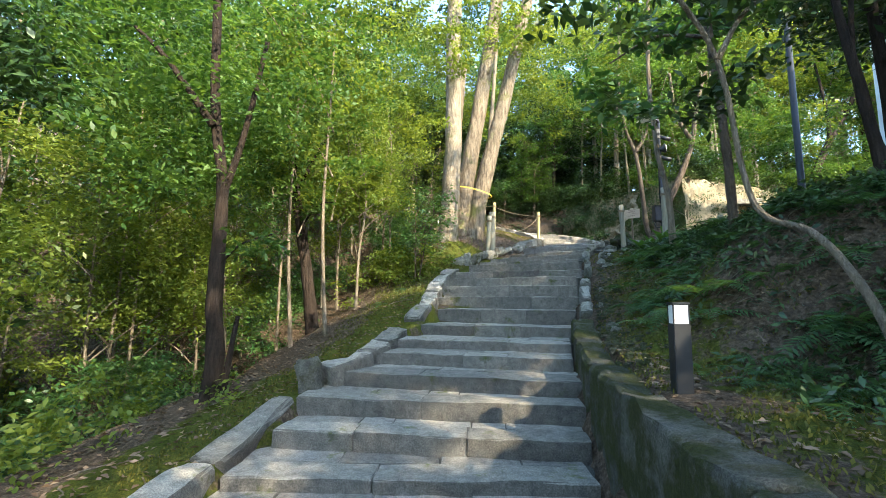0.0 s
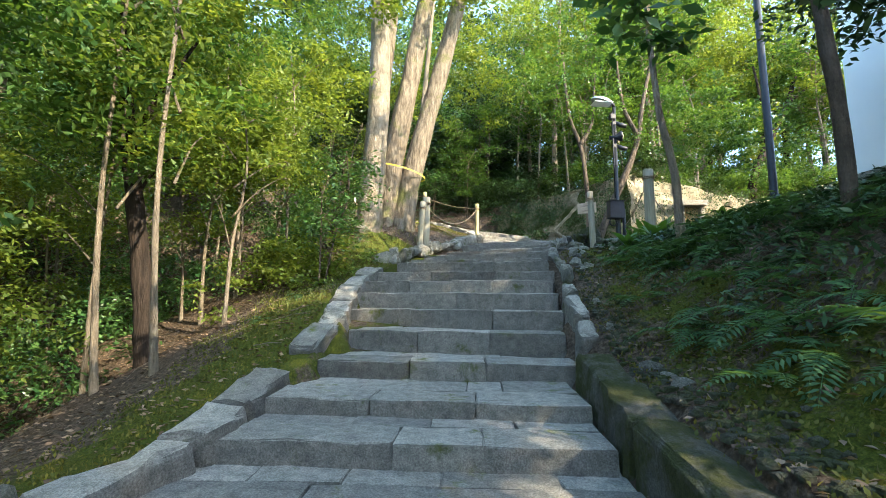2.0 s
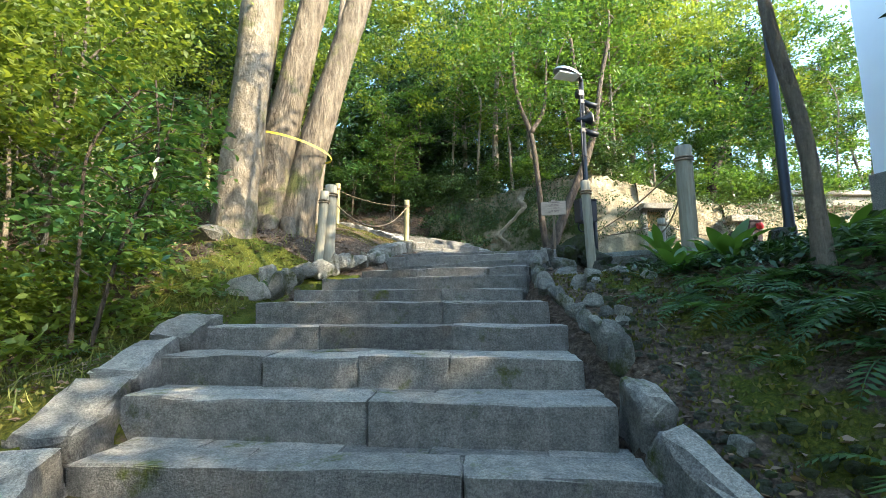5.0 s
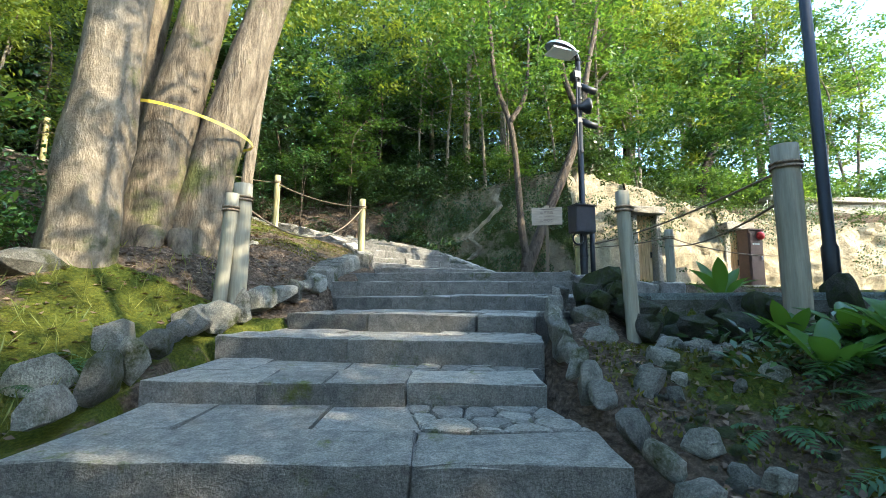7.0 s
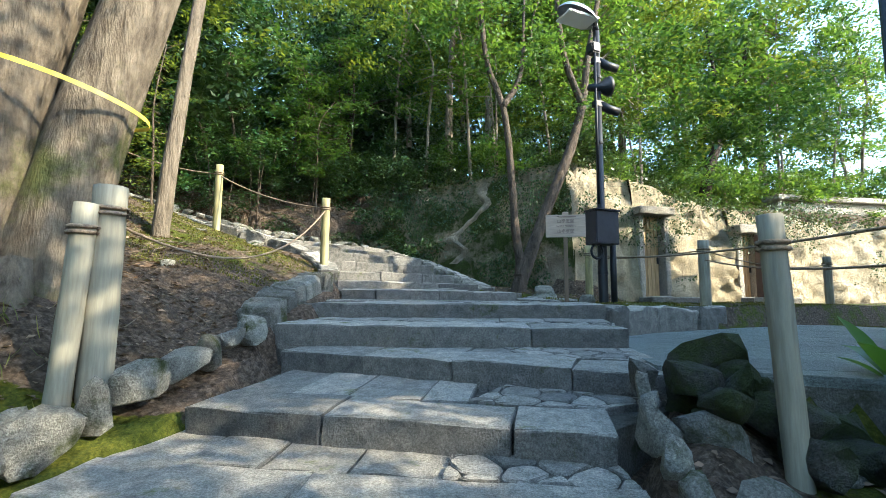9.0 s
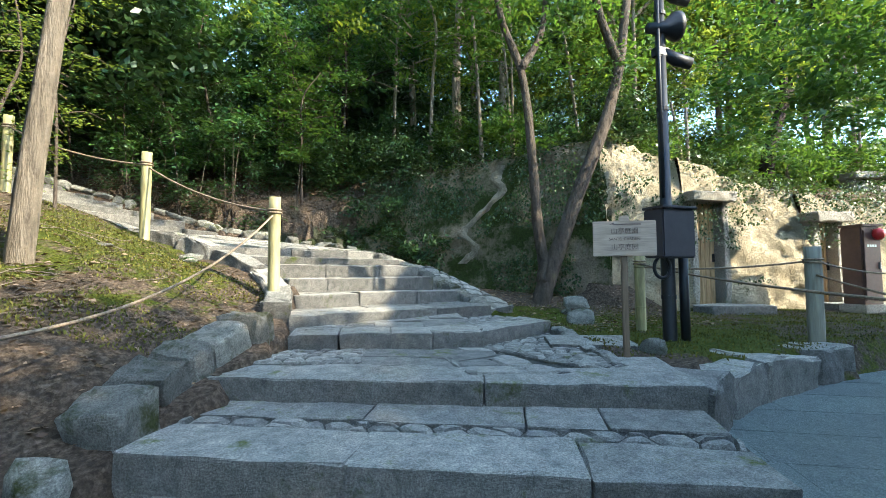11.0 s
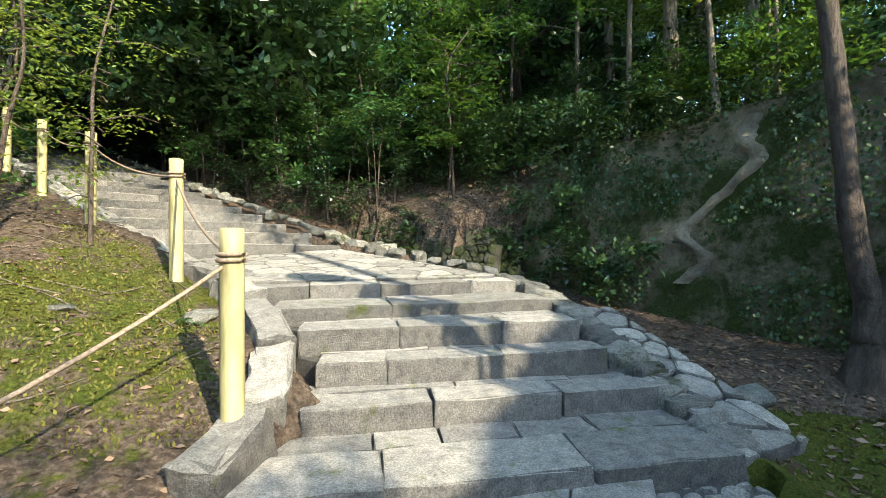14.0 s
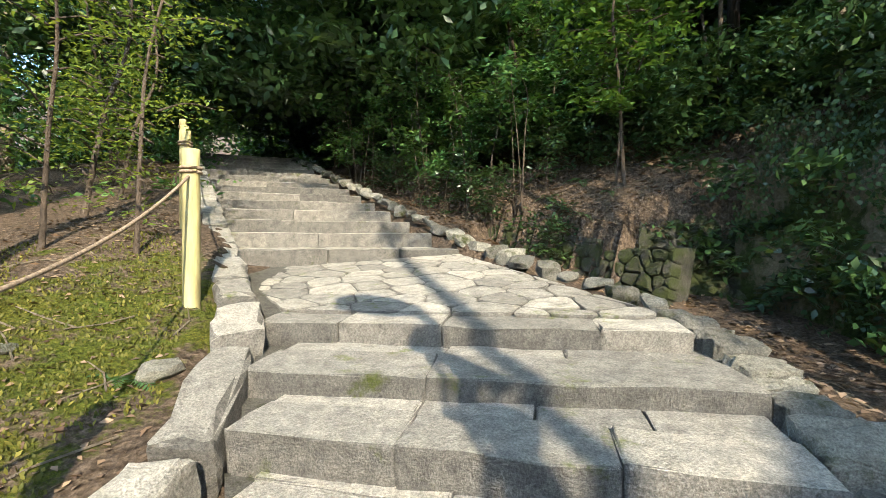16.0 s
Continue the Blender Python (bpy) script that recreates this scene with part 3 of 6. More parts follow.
for k in range(len(vein_path) - 1):
    vf += [(k * 4 + j, k * 4 + j + 1, k * 4 + j + 5, k * 4 + j + 4) for j in range(3)]
tagged(new("trim_vein", mesh_of("trim_vein", vv, vf, VEIN_ROCK, True)), "pale mortar seam zigzagging down the rock face", "rock seam", kind="structure")


# ---------------------------------------------------------------- stairs
stairs = empty("stairs")
tagged(stairs, "flight of worn granite block steps climbing through a wood", "stairs", kind="structure")
block_seed = 0


def lay(name, me, parent, at, rz, rx=0.0, ry=0.0):
    ob = part(name, me, parent)
    ob.matrix_world = pose(*at, rx, ry, rz)
    return ob


def step_row(l, r, z, depth, height, widths, mat, back=0.0, name="stone_block", bevel=0.013, rough=0.008, jitter=0.003, cuts=None):
    """A row of blocks from l to r, set back from the nosing."""
    global block_seed
    l, r = np.array(l), np.array(r)
    d = (r - l) / np.hypot(*(r - l))
    nrm = np.array([-d[1], d[0]])
    total = np.hypot(*(r - l))
    ws = np.array(widths) / sum(widths) * total
    u = 0.0
    for w in ws:
        block_seed += 1
        c = l + d * (u + w / 2) + nrm * (back + rng.normal(0, jitter))
        me = mesh_of("block", *rough_block((w - 0.005, depth, height), bevel, rough, block_seed, cuts or (max(3, int(w / 0.2)), 2, 2)), mat, False)
        lay(name, me, stairs, (c[0], c[1], z + rng.normal(0, 0.003)), math.degrees(math.atan2(d[1], d[0])) + rng.normal(0, 0.25), 2.4 + rng.normal(0, 0.3), rng.normal(0, 0.25))
        u += w


def clip(poly, p, n):
    """The part of a convex polygon on the side of the line through p that n points away from."""
    out = []
    for k in range(len(poly)):
        a, b = poly[k], poly[(k + 1) % len(poly)]
        da, db = np.dot(a - p, n), np.dot(b - p, n)
        if da <= 0:
            out.append(a)
        if da * db < 0:
            out.append(a + (b - a) * da / (da - db))
    return out


def cells(poly, size, squash=1.0):
    """Irregular stones that fill a convex polygon without overlapping."""
    P = [np.array(p, float) for p in poly]
    area = sum(P[k][0] * P[(k + 1) % len(P)][1] - P[(k + 1) % len(P)][0] * P[k][1] for k in range(len(P)))
    if area < 0:
        P = P[::-1]
    A = np.array(P)
    lo, hi = A.min(0) - size, A.max(0) + size
    seeds = []
    for j, v in enumerate(np.arange(lo[1], hi[1], size * squash)):
        for u in np.arange(lo[0] + (j % 2) * size / 2, hi[0], size):
            seeds.append((u + rng.uniform(-0.36, 0.36) * size, v + rng.uniform(-0.34, 0.34) * size * squash))
    seeds = np.array(seeds)
    out = []
    for k, c in enumerate(seeds):
        cell = P
        for q in np.argsort(((seeds - c) ** 2).sum(1))[1:14]:
            cell = clip(cell, (c + seeds[q]) / 2, seeds[q] - c)
            if len(cell) < 3:
                break
        if len(cell) >= 3:
            C = np.array(cell)
            if np.linalg.norm(C.max(0) - C.min(0)) > size * 0.4:
                out.append(C)
    return out


def cell_stone(C, gap, depth, bevel, proud, seed):
    """One flat stone from its outline: rounded corners, a worn rim and a slightly uneven face."""
    r = np.random.default_rng(seed)
    m = C.mean(0)
    C = C - m
    C = C * max(0.5, 1 - 2 * gap / max(0.05, np.linalg.norm(C, axis=1).mean() * 2))
    ring = []
    for k in range(len(C)):
        a, b = C[k], C[(k + 1) % len(C)]
        if np.linalg.norm(b - a) < 0.012:
            continue
        ring += [a + (b - a) * 0.18, a + (b - a) * 0.82]
    ring = np.array(ring)
    n = len(ring)
    if n < 3:
        return None, m
    inner = ring * max(0.6, 1 - bevel / max(0.03, np.linalg.norm(ring, axis=1).mean()))
    up = proud + r.normal(0, proud * 0.5 + 0.001, n) * 0.6
    vs = [(x, y, -depth) for x, y in ring] + [(x, y, proud - bevel * 0.7) for x, y in ring] + [(x, y, z) for (x, y), z in zip(inner, up)]
    fs = [tuple(2 * n + k for k in range(n))]
    for a in (0, n):
        fs += [(a + k, a + (k + 1) % n, a + n + (k + 1) % n, a + n + k) for k in range(n)]
    return (vs, fs), m


def pave(poly, z, size, parent, mat, name, gap=0.006, bevel=0.012, slope=None, squash=0.85):
    """Irregular paving stones in a convex polygon of the plan."""
    P0 = np.array(poly[0], float)
    for k, C in enumerate(cells(poly, size, squash)):
        me, m = cell_stone(C, gap, 0.10, bevel, 0.002 + 0.004 * rng.random(), 7000 + k)
        if me is None:
            continue
        zz = z + (np.dot(m - P0, slope[0]) * slope[1] if slope else 0)
        tilt = math.degrees(math.atan(slope[1])) if slope else 0
        rz = math.degrees(math.atan2(slope[0][1], slope[0][0])) - 90 if slope else 0
        ob = part(name, mesh_of(name, *me, mat), parent)
        ob.matrix_world = pose(m[0], m[1], zz) @ Matrix.Rotation(radians(rz), 4, "Z") @ Matrix.Rotation(radians(tilt), 4, "X") @ Matrix.Rotation(radians(-rz), 4, "Z")


def masonry(origin, along, up, poly, size, parent, mat, name, squash=0.7, proud=0.03):
    """Fitted rubble in a leaning plane; poly in metres along and up the face."""
    a = Vector(along).normalized()
    w = Vector(up).normalized()
    n = a.cross(w).normalized()
    for k, C in enumerate(cells(poly, size, squash)):
        me, m = cell_stone(C, 0.008, 0.16, 0.025, proud * rng.uniform(0.3, 1.3), 8000 + k)
        if me is None:
            continue
        at = Vector(origin) + a * m[0] + w * m[1]
        ob = part(name, mesh_of(name, *me, mat), parent)
        ob.matrix_world = Matrix(((a.x, w.x, n.x, at.x), (a.y, w.y, n.y, at.y), (a.z, w.z, n.z, at.z), (0, 0, 0, 1)))


bed_v, bed_f = [], []
for i, (l, r, z) in enumerate(STEPS):
    L, R = np.array(l), np.array(r)
    nl, nr, nz = STEPS[i + 1] if i + 1 < len(STEPS) else (L + (R - L) * 0 + np.array([-0.7, 0.4]), R + np.array([-0.7, 0.5]), z + 0.1)
    nl, nr = np.array(nl), np.array(nr)
    tread = (math.dist(l, nl) + math.dist(r, nr)) / 2
    rise = z - STEPS[i - 1][2] if i else 0.15
    rise = max(rise, 0.10)
    d = (R - L) / np.hypot(*(R - L))
    nrm = np.array([-d[1], d[0]])
    count = int(rng.integers(2, 4)) if i % 3 else int(rng.integers(3, 5))
    far = i > 30
    deep = min(0.40, max(0.26, tread * 0.62))
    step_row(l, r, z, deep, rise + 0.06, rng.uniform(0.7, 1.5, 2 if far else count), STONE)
    # bedding under the tread, hollow joints show it
    k = len(bed_v)
    end_l, end_r = nl + (nl - L) * 0.05, nr + (nr - R) * 0.05
    lo = z - 0.7
    fl, fr = L + nrm * 0.12, R + nrm * 0.12
    for p, zz in ((fl, z - 0.016), (fr, z - 0.016), (end_r, z - 0.016 if i != 27 else 4.78), (end_l, z - 0.016 if i != 27 else 4.78)):
        bed_v.append((p[0], p[1], zz))
    for p in (fl, fr, end_r, end_l):
        bed_v.append((p[0], p[1], lo))
    bed_f += [(k, k + 1, k + 2, k + 3), (k, k + 4, k + 5, k + 1), (k + 1, k + 5, k + 6, k + 2), (k + 2, k + 6, k + 7, k + 3), (k + 3, k + 7, k + 4, k)]
    band = 0.15 if i == 19 else 0.0
    if band:                                           # a row of cobbles behind the nosing
        pave([L + nrm * deep, R + nrm * deep, R + nrm * (deep + 0.145), L + nrm * (deep + 0.145)], z + 0.042 * deep - 0.012, 0.17, stairs, STONE, "cobble", 0.007, 0.03, (nrm, 0.042), 1.2)
    deep += band
    # infill slabs behind the nosing row
    if i == 27 or far:
        rows = 0
    else:
        rows = max(1, int((tread - deep) / 0.34 + 0.35))
    for q in range(rows):
        # the infill fans out where one side is deeper
        gl, gr = math.dist(l, nl) - deep, math.dist(r, nr) - deep
        s0, s1 = q / rows, (q + 1) / rows
        n_inf = int(rng.integers(3, 6))
        cutsu = np.sort(np.concatenate([[0, 1], (np.arange(1, n_inf) + rng.uniform(-0.3, 0.3, n_inf - 1)) / n_inf]))
        if 9 < i < 19 and tread > 0.55:
            cutsu = np.append(cutsu * 0.67, 1.0)
        for u0, u1 in zip(cutsu[:-1], cutsu[1:]):
            um = (u0 + u1) / 2
            gap = max(0.05, (gl * (1 - um) + gr * um))
            if i == 20 and (um < 0.3 or 0.52 < um < 0.8) or 9 < i < 19 and um > 0.70 and tread > 0.55:
                continue
            base = L + (R - L) * um + nrm * (deep + gap * s0 + 0.01)
            w, dep = (u1 - u0) * np.hypot(*(R - L)) - 0.007, gap * (s1 - s0) + (0.06 if q == rows - 1 else -0.007)
            if dep < 0.05:
                continue
            block_seed += 1
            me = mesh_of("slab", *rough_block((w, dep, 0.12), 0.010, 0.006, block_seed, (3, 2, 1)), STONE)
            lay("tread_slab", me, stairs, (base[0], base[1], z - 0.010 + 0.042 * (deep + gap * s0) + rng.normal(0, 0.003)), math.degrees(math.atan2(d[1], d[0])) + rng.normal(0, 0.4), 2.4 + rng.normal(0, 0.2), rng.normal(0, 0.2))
    if 9 < i < 19 and tread > 0.55:                    # the outer end is made up with broken stone
        a, b = L + (R - L) * 0.66 + nrm * deep, R + nrm * deep
        c, e = nr + (nr - R) * 0.06, nl + (nr - nl) * 0.66 + (nl - L) * 0.06
        pave([a, b, c, e], z + 0.042 * deep, 0.21, stairs, STONE, "paving_stone", slope=(nrm, 0.042))
tagged(new("stair_bed", mesh_of("stair_bed", bed_v, bed_f, MORTAR)), "earth and grit bedding under the steps", "stair bed", kind="structure")

# sloping landing between the two flights: slabs and small stones
(l0, r0, z0), (l1, r1, z1) = STEPS[27], STEPS[28]
l0, r0, l1, r1 = map(np.array, (l0, r0, l1, r1))
face_n = np.array([-(r0 - l0)[1], (r0 - l0)[0]]) / np.hypot(*(r0 - l0))
pave([l0 + face_n * 0.30, r0 + face_n * 0.30, r1 + (r1 - r0) * 0.06, l1 + (l1 - l0) * 0.06], z0 + 0.03, 0.42, stairs, STONE, "paving_slab", 0.005, 0.010, (face_n, (z1 - 0.10 - z0 - 0.03) / 2.3), 0.6)


# ---------------------------------------------------------------- kerbs and edge rocks
def kerb_line(points, n, size, mat, name, label, sink=0.18, seed0=500, round_=False, lean=0.0):
    thing = tagged(empty(name), label, "stone kerb", kind="structure")
    P = np.array(points, float)
    acc = np.concatenate([[0], np.cumsum(np.hypot(*np.diff(P[:, :2], axis=0).T))])
    edges = np.linspace(0, acc[-1], n + 1)
    edges[1:-1] += rng.uniform(-0.12, 0.12, n - 1) * acc[-1] / n * 2
    for k in range(n):
        a = np.array([np.interp(edges[k], acc, P[:, c]) for c in range(3)])
        b = np.array([np.interp(edges[k + 1], acc, P[:, c]) for c in range(3)])
        ln = np.hypot(*(b - a)[:2])
        rz = math.degrees(math.atan2(b[1] - a[1], b[0] - a[0]))
        pitch = math.degrees(math.atan2(b[2] - a[2], ln))
        mid = (a + b) / 2
        if round_:
            s = rng.uniform(0.55, 1.25, 3) * np.array([min(ln * 1.05, 0.5), size[0], size[1]])
            me = mesh_of("rock", *rock(s, seed0 + k), mat, False)
            lay("stone", me, thing, (mid[0], mid[1], mid[2] - s[2] * 0.15), rz + rng.normal(0, 14), rng.normal(0, 8), -pitch + rng.normal(0, 8))
        else:
            me = mesh_of("kerb", *rough_block((ln - 0.02, size[0], size[1]), 0.04, 0.022, seed0 + k, (4, 2, 2)), mat, False)
            ob = lay("kerb_stone", me, thing, (mid[0], mid[1], mid[2]), rz + rng.normal(0, 1.5), 0, -pitch + rng.normal(0, 1.5))
            ob.matrix_world = ob.matrix_world @ Matrix.Translation((0, -size[0] / 2, 0))
    return thing


kerb_line([(1.64, -2.4, 0.80), (1.68, 0.4, 0.84), (1.74, 2.0, 0.92), (1.80, 2.9, 1.02), (1.92, 3.7, 1.18), (2.05, 4.4, 1.32)], 10, (0.28, 0.85), STONE_MOSS, "kerb_right", "mossy upright granite kerb stones beside the steps", seed0=610)
kerb_line([(2.2, 4.75, 1.42), (2.32, 5.5, 1.78), (2.5, 6.1, 2.02)], 3, (0.16, 0.34), STONE, "kerb_upright", "thin upright granite slabs edging the steps", seed0=640)
kerb_line([(2.55, 6.2, 2.10), (2.75, 7.0, 2.34), (2.82, 7.6, 2.56), (3.15, 8.5, 2.86), (3.45, 9.0, 3.02), (3.85, 9.42, 3.16)], 18, (0.14, 0.22), ROCK, "kerb_rocks_right", "rough field stones edging the steps", seed0=660, round_=True)
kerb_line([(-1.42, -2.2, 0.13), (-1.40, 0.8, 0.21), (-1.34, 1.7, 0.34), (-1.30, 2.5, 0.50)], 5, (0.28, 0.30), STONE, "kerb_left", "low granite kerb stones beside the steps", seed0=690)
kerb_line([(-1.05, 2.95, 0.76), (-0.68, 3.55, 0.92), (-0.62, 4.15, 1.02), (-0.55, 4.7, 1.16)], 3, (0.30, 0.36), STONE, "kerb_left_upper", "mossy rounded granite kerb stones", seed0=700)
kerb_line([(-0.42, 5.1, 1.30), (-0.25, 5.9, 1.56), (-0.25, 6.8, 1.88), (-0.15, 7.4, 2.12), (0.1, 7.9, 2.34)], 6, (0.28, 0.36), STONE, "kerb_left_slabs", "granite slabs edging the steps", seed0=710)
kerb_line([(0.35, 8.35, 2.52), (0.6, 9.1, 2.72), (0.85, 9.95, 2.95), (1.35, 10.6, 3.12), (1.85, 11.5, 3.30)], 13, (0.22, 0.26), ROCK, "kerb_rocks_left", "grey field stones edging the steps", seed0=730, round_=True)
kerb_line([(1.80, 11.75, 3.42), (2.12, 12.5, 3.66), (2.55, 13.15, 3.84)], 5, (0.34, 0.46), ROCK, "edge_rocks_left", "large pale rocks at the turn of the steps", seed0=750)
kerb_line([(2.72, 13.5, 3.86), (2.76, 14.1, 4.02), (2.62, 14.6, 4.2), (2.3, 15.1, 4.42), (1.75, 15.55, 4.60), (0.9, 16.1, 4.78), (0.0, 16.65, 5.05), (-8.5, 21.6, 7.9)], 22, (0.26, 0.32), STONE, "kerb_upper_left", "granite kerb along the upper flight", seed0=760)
kerb_line([(5.32, 14.30, 3.73), (5.20, 14.78, 3.87), (5.00, 15.20, 4.03), (4.83, 15.62, 4.20), (4.69, 16.1, 4.33), (4.45, 16.6, 4.47), (4.1, 17.0, 4.57)], 17, (0.27, 0.30), ROCK, "edge_slabs_upper", "flat weathered edge stones flush with the upper steps", seed0=780)
pave([(5.30, 14.25), (5.78, 14.50), (5.12, 16.1), (4.74, 16.0)], 3.66, 0.27, stairs, STONE, "paving_stone", 0.006, 0.014, (np.array([-0.3, 0.954]), 0.335))
kerb_line([(4.15, 17.0, 4.58), (3.4, 17.6, 4.70), (1.9, 18.75, 5.0), (-6.8, 23.9, 7.85)], 40, (0.28, 0.18), ROCK, "edge_rocks_upper", "weathered edge stones along the upper path", seed0=781, round_=True)

# right-hand edge stones of the turning step and the lawn kerb
kerb_line([(5.75, 13.50, 3.53), (5.35, 12.6, 3.50), (4.95, 11.55, 3.475)], 4, (0.15, 0.22), STONE, "kerb_turn", "granite edging beside the moss lawn", seed0=820)
kerb_line([(4.95, 11.18, 3.44), (5.8, 11.62, 3.42), (6.9, 11.80, 3.42), (7.8, 11.95, 3.42)], 4, (0.46, 0.40), STONE, "kerb_lawn", "heavy rough granite kerb behind the paved yard", seed0=830)
# turning step's right arm
step_row((4.50, 12.85), (5.62, 13.42), 3.60, 0.42, 0.2, [1.0], STONE)

# small fitted stones in the widest treads
def cobbles(poly, z, size=0.15):
    """Flat cobbles set close in a convex polygon of the plan, on a bed of earth."""
    vs = [(x, y, z - 0.022) for x, y in poly] + [(x, y, z - 0.5) for x, y in poly]
    m = len(poly)
    tagged(new("cobble_bed", mesh_of("cobble_bed", vs, [tuple(range(m))] + [(k, k + m, (k + 1) % m + m, (k + 1) % m) for k in range(m)], MORTAR)), "earth bed between cobbles in the tread", "cobble bed", kind="structure")
    pave(poly, z - 0.006, size, stairs, STONE, "cobble", 0.009, 0.022)


cobbles([(2.44, 12.70), (3.27, 12.28), (3.46, 12.96), (2.80, 13.12)], 3.490)
cobbles([(3.85, 11.75), (4.50, 11.50), (4.40, 12.70), (3.95, 12.78)], 3.480, 0.36)
cobbles([(4.42, 12.72), (4.72, 11.60), (4.95, 11.55), (5.50, 13.30)], 3.480)
cobbles([(4.55, 13.20), (5.50, 13.62), (5.25, 14.15), (4.55, 13.95)], 3.615)
cobbles([(2.95, 13.30), (3.55, 13.22), (3.60, 13.62), (2.98, 13.50)], 3.628)

# ---------------------------------------------------------------- paved yard
yard = tagged(empty("yard_paving"), "grey slate flagstone yard with fine joints", "paving", kind="structure")
bm_v = [(x, y, 3.095) for x, y in PLAZA] + [(x, y, 2.5) for x, y in PLAZA]
n_p = len(PLAZA)
yard_bed = part("joint_bed", mesh_of("joint_bed", bm_v, [tuple(range(n_p))[::-1]] + [(i, (i + 1) % n_p, (i + 1) % n_p + n_p, i + n_p) for i in range(n_p)], MORTAR), yard)
ey = np.array([1.22, 1.93]) / math.hypot(1.22, 1.93)
ex = np.array([ey[1], -ey[0]])
O = np.array(PLAZA[0])
for j in range(-9, 10):
    off = rng.uniform(0, 0.9)
    for i in range(-2, 10):
        a = O + ey * (j * 0.52) + ex * (i * 0.92 + off)
        cs = [a, a + ex * 0.912, a + ex * 0.912 + ey * 0.512, a + ey * 0.512]
        # clip the flag to the yard
        poly = [tuple(c) for c in cs]
        for k in range(n_p):
            p, q = np.array(PLAZA[k]), np.array(PLAZA[(k + 1) % n_p])
            e = q - p
            keep = lambda c: e[1] * (c[0] - p[0]) - e[0] * (c[1] - p[1])
            res = []
            for m in range(len(poly)):
                c0, c1 = poly[m], poly[(m + 1) % len(poly)]
                k0, k1 = keep(c0), keep(c1)
                if k0 >= 0:
                    res.append(c0)
                if k0 * k1 < 0:
                    t = k0 / (k0 - k1)
                    res.append((c0[0] + (c1[0] - c0[0]) * t, c0[1] + (c1[1] - c0[1]) * t))
            poly = res
            if not poly:
                break
        if len(poly) < 3:
            continue
        n = len(poly)
        zt = 3.12 + rng.normal(0, 0.0015)
        c = np.mean(poly, axis=0)
        v = [(x - c[0], y - c[1], 0) for x, y in poly] + [(x - c[0], y - c[1], -0.06) for x, y in poly]
        lay("flagstone", mesh_of("flag", v, [tuple(range(n))] + [(k, k + n, (k + 1) % n + n, (k + 1) % n) for k in range(n)], SLATE), yard, (c[0], c[1], zt), 0)

# rocks under the yard's front edge and by the leaning post
ROCKS = [(4.12, 9.1, 0.40, 0.30), (4.55, 8.8, 0.36, 0.34), (5.0, 8.42, 0.42, 0.36), (5.5, 8.15, 0.40, 0.34), (6.1, 7.6, 0.42, 0.34), (4.35, 8.95, 0.30, 0.22), (4.8, 8.6, 0.28, 0.2), (5.25, 8.3, 0.3, 0.24), (5.8, 7.85, 0.34, 0.3), (4.7, 8.35, 0.24, 0.14), (3.75, 8.95, 0.30, 0.2), (3.55, 8.55, 0.24, 0.15),
         (3.8, 8.2, 0.26, 0.14), (4.35, 8.35, 0.20, 0.12), (3.45, 7.9, 0.22, 0.12), (4.9, 8.1, 0.22, 0.12), (3.1, 7.35, 0.22, 0.10), (3.05, 6.9, 0.2, 0.08), (3.2, 7.75, 0.24, 0.14),
         (2.62, 5.6, 0.16, 0.08), (2.45, 4.9, 0.14, 0.06), (2.38, 4.1, 0.20, 0.08), (2.25, 3.5, 0.18, 0.07), (2.3, 3.75, 0.13, 0.06), (5.7, 12.05, 0.35, 0.16), (6.8, 14.5, 0.5, 0.24),
         (7.2, 15.0, 0.45, 0.25), (0.7, 10.1, 0.40, 0.30), (0.35, 9.5, 0.36, 0.26), (0.15, 9.0, 0.42, 0.20), (-0.4, 10.0, 0.7, 0.22), (1.0, 12.6, 0.2, 0.08), (1.8, 15.0, 0.3, 0.1), (1.1, 14.6, 0.22, 0.06), (6.6, 15.3, 0.3, 0.16), (6.1, 15.6, 0.35, 0.18), (7.4, 15.5, 0.3, 0.2), (5.7, 16.2, 0.26, 0.12), (6.9, 14.9, 0.2, 0.12)]
for _ in range(34):                                    # small jagged stones strewn below the yard
    x = rng.uniform(3.0, 4.9)
    ROCKS.append((x, 6.6 + 1.05 * (x - 3.0) + rng.uniform(0, 1.0), rng.uniform(0.07, 0.17), rng.uniform(0.05, 0.10)))
HEAP = []                                              # dark boulders heaped against the yard's front edge
for _ in range(46):
    u = rng.random() ** 1.2
    x, y = np.interp(u, [0, 0.3, 0.75, 1], [3.95, 4.9, 6.4, 7.6]), np.interp(u, [0, 0.3, 0.75, 1], [9.35, 8.55, 7.25, 6.9])
    off = rng.uniform(0.0, 0.55)
    HEAP.append((x - 0.62 * off, y - 0.78 * off, rng.uniform(0.16, 0.42), 0.30 * (1 - off) + rng.uniform(0, 0.08)))
for k, (x, y, s, up) in enumerate(HEAP):
    ob = new("rock", mesh_of("rock", *rock((s, s * 0.75, s * 0.7), 4500 + k, 2, 0.42), ROCK_DARK))
    ob.matrix_world = pose(x, y, ground_at(x, y) + s * 0.1 + (up if k % 2 else 0) * 0.6, rng.normal(0, 14), rng.normal(0, 14), rng.uniform(0, 360))
    tagged(ob, "dark mossy boulder heaped under the yard's edge", "rock", "loose rocks")
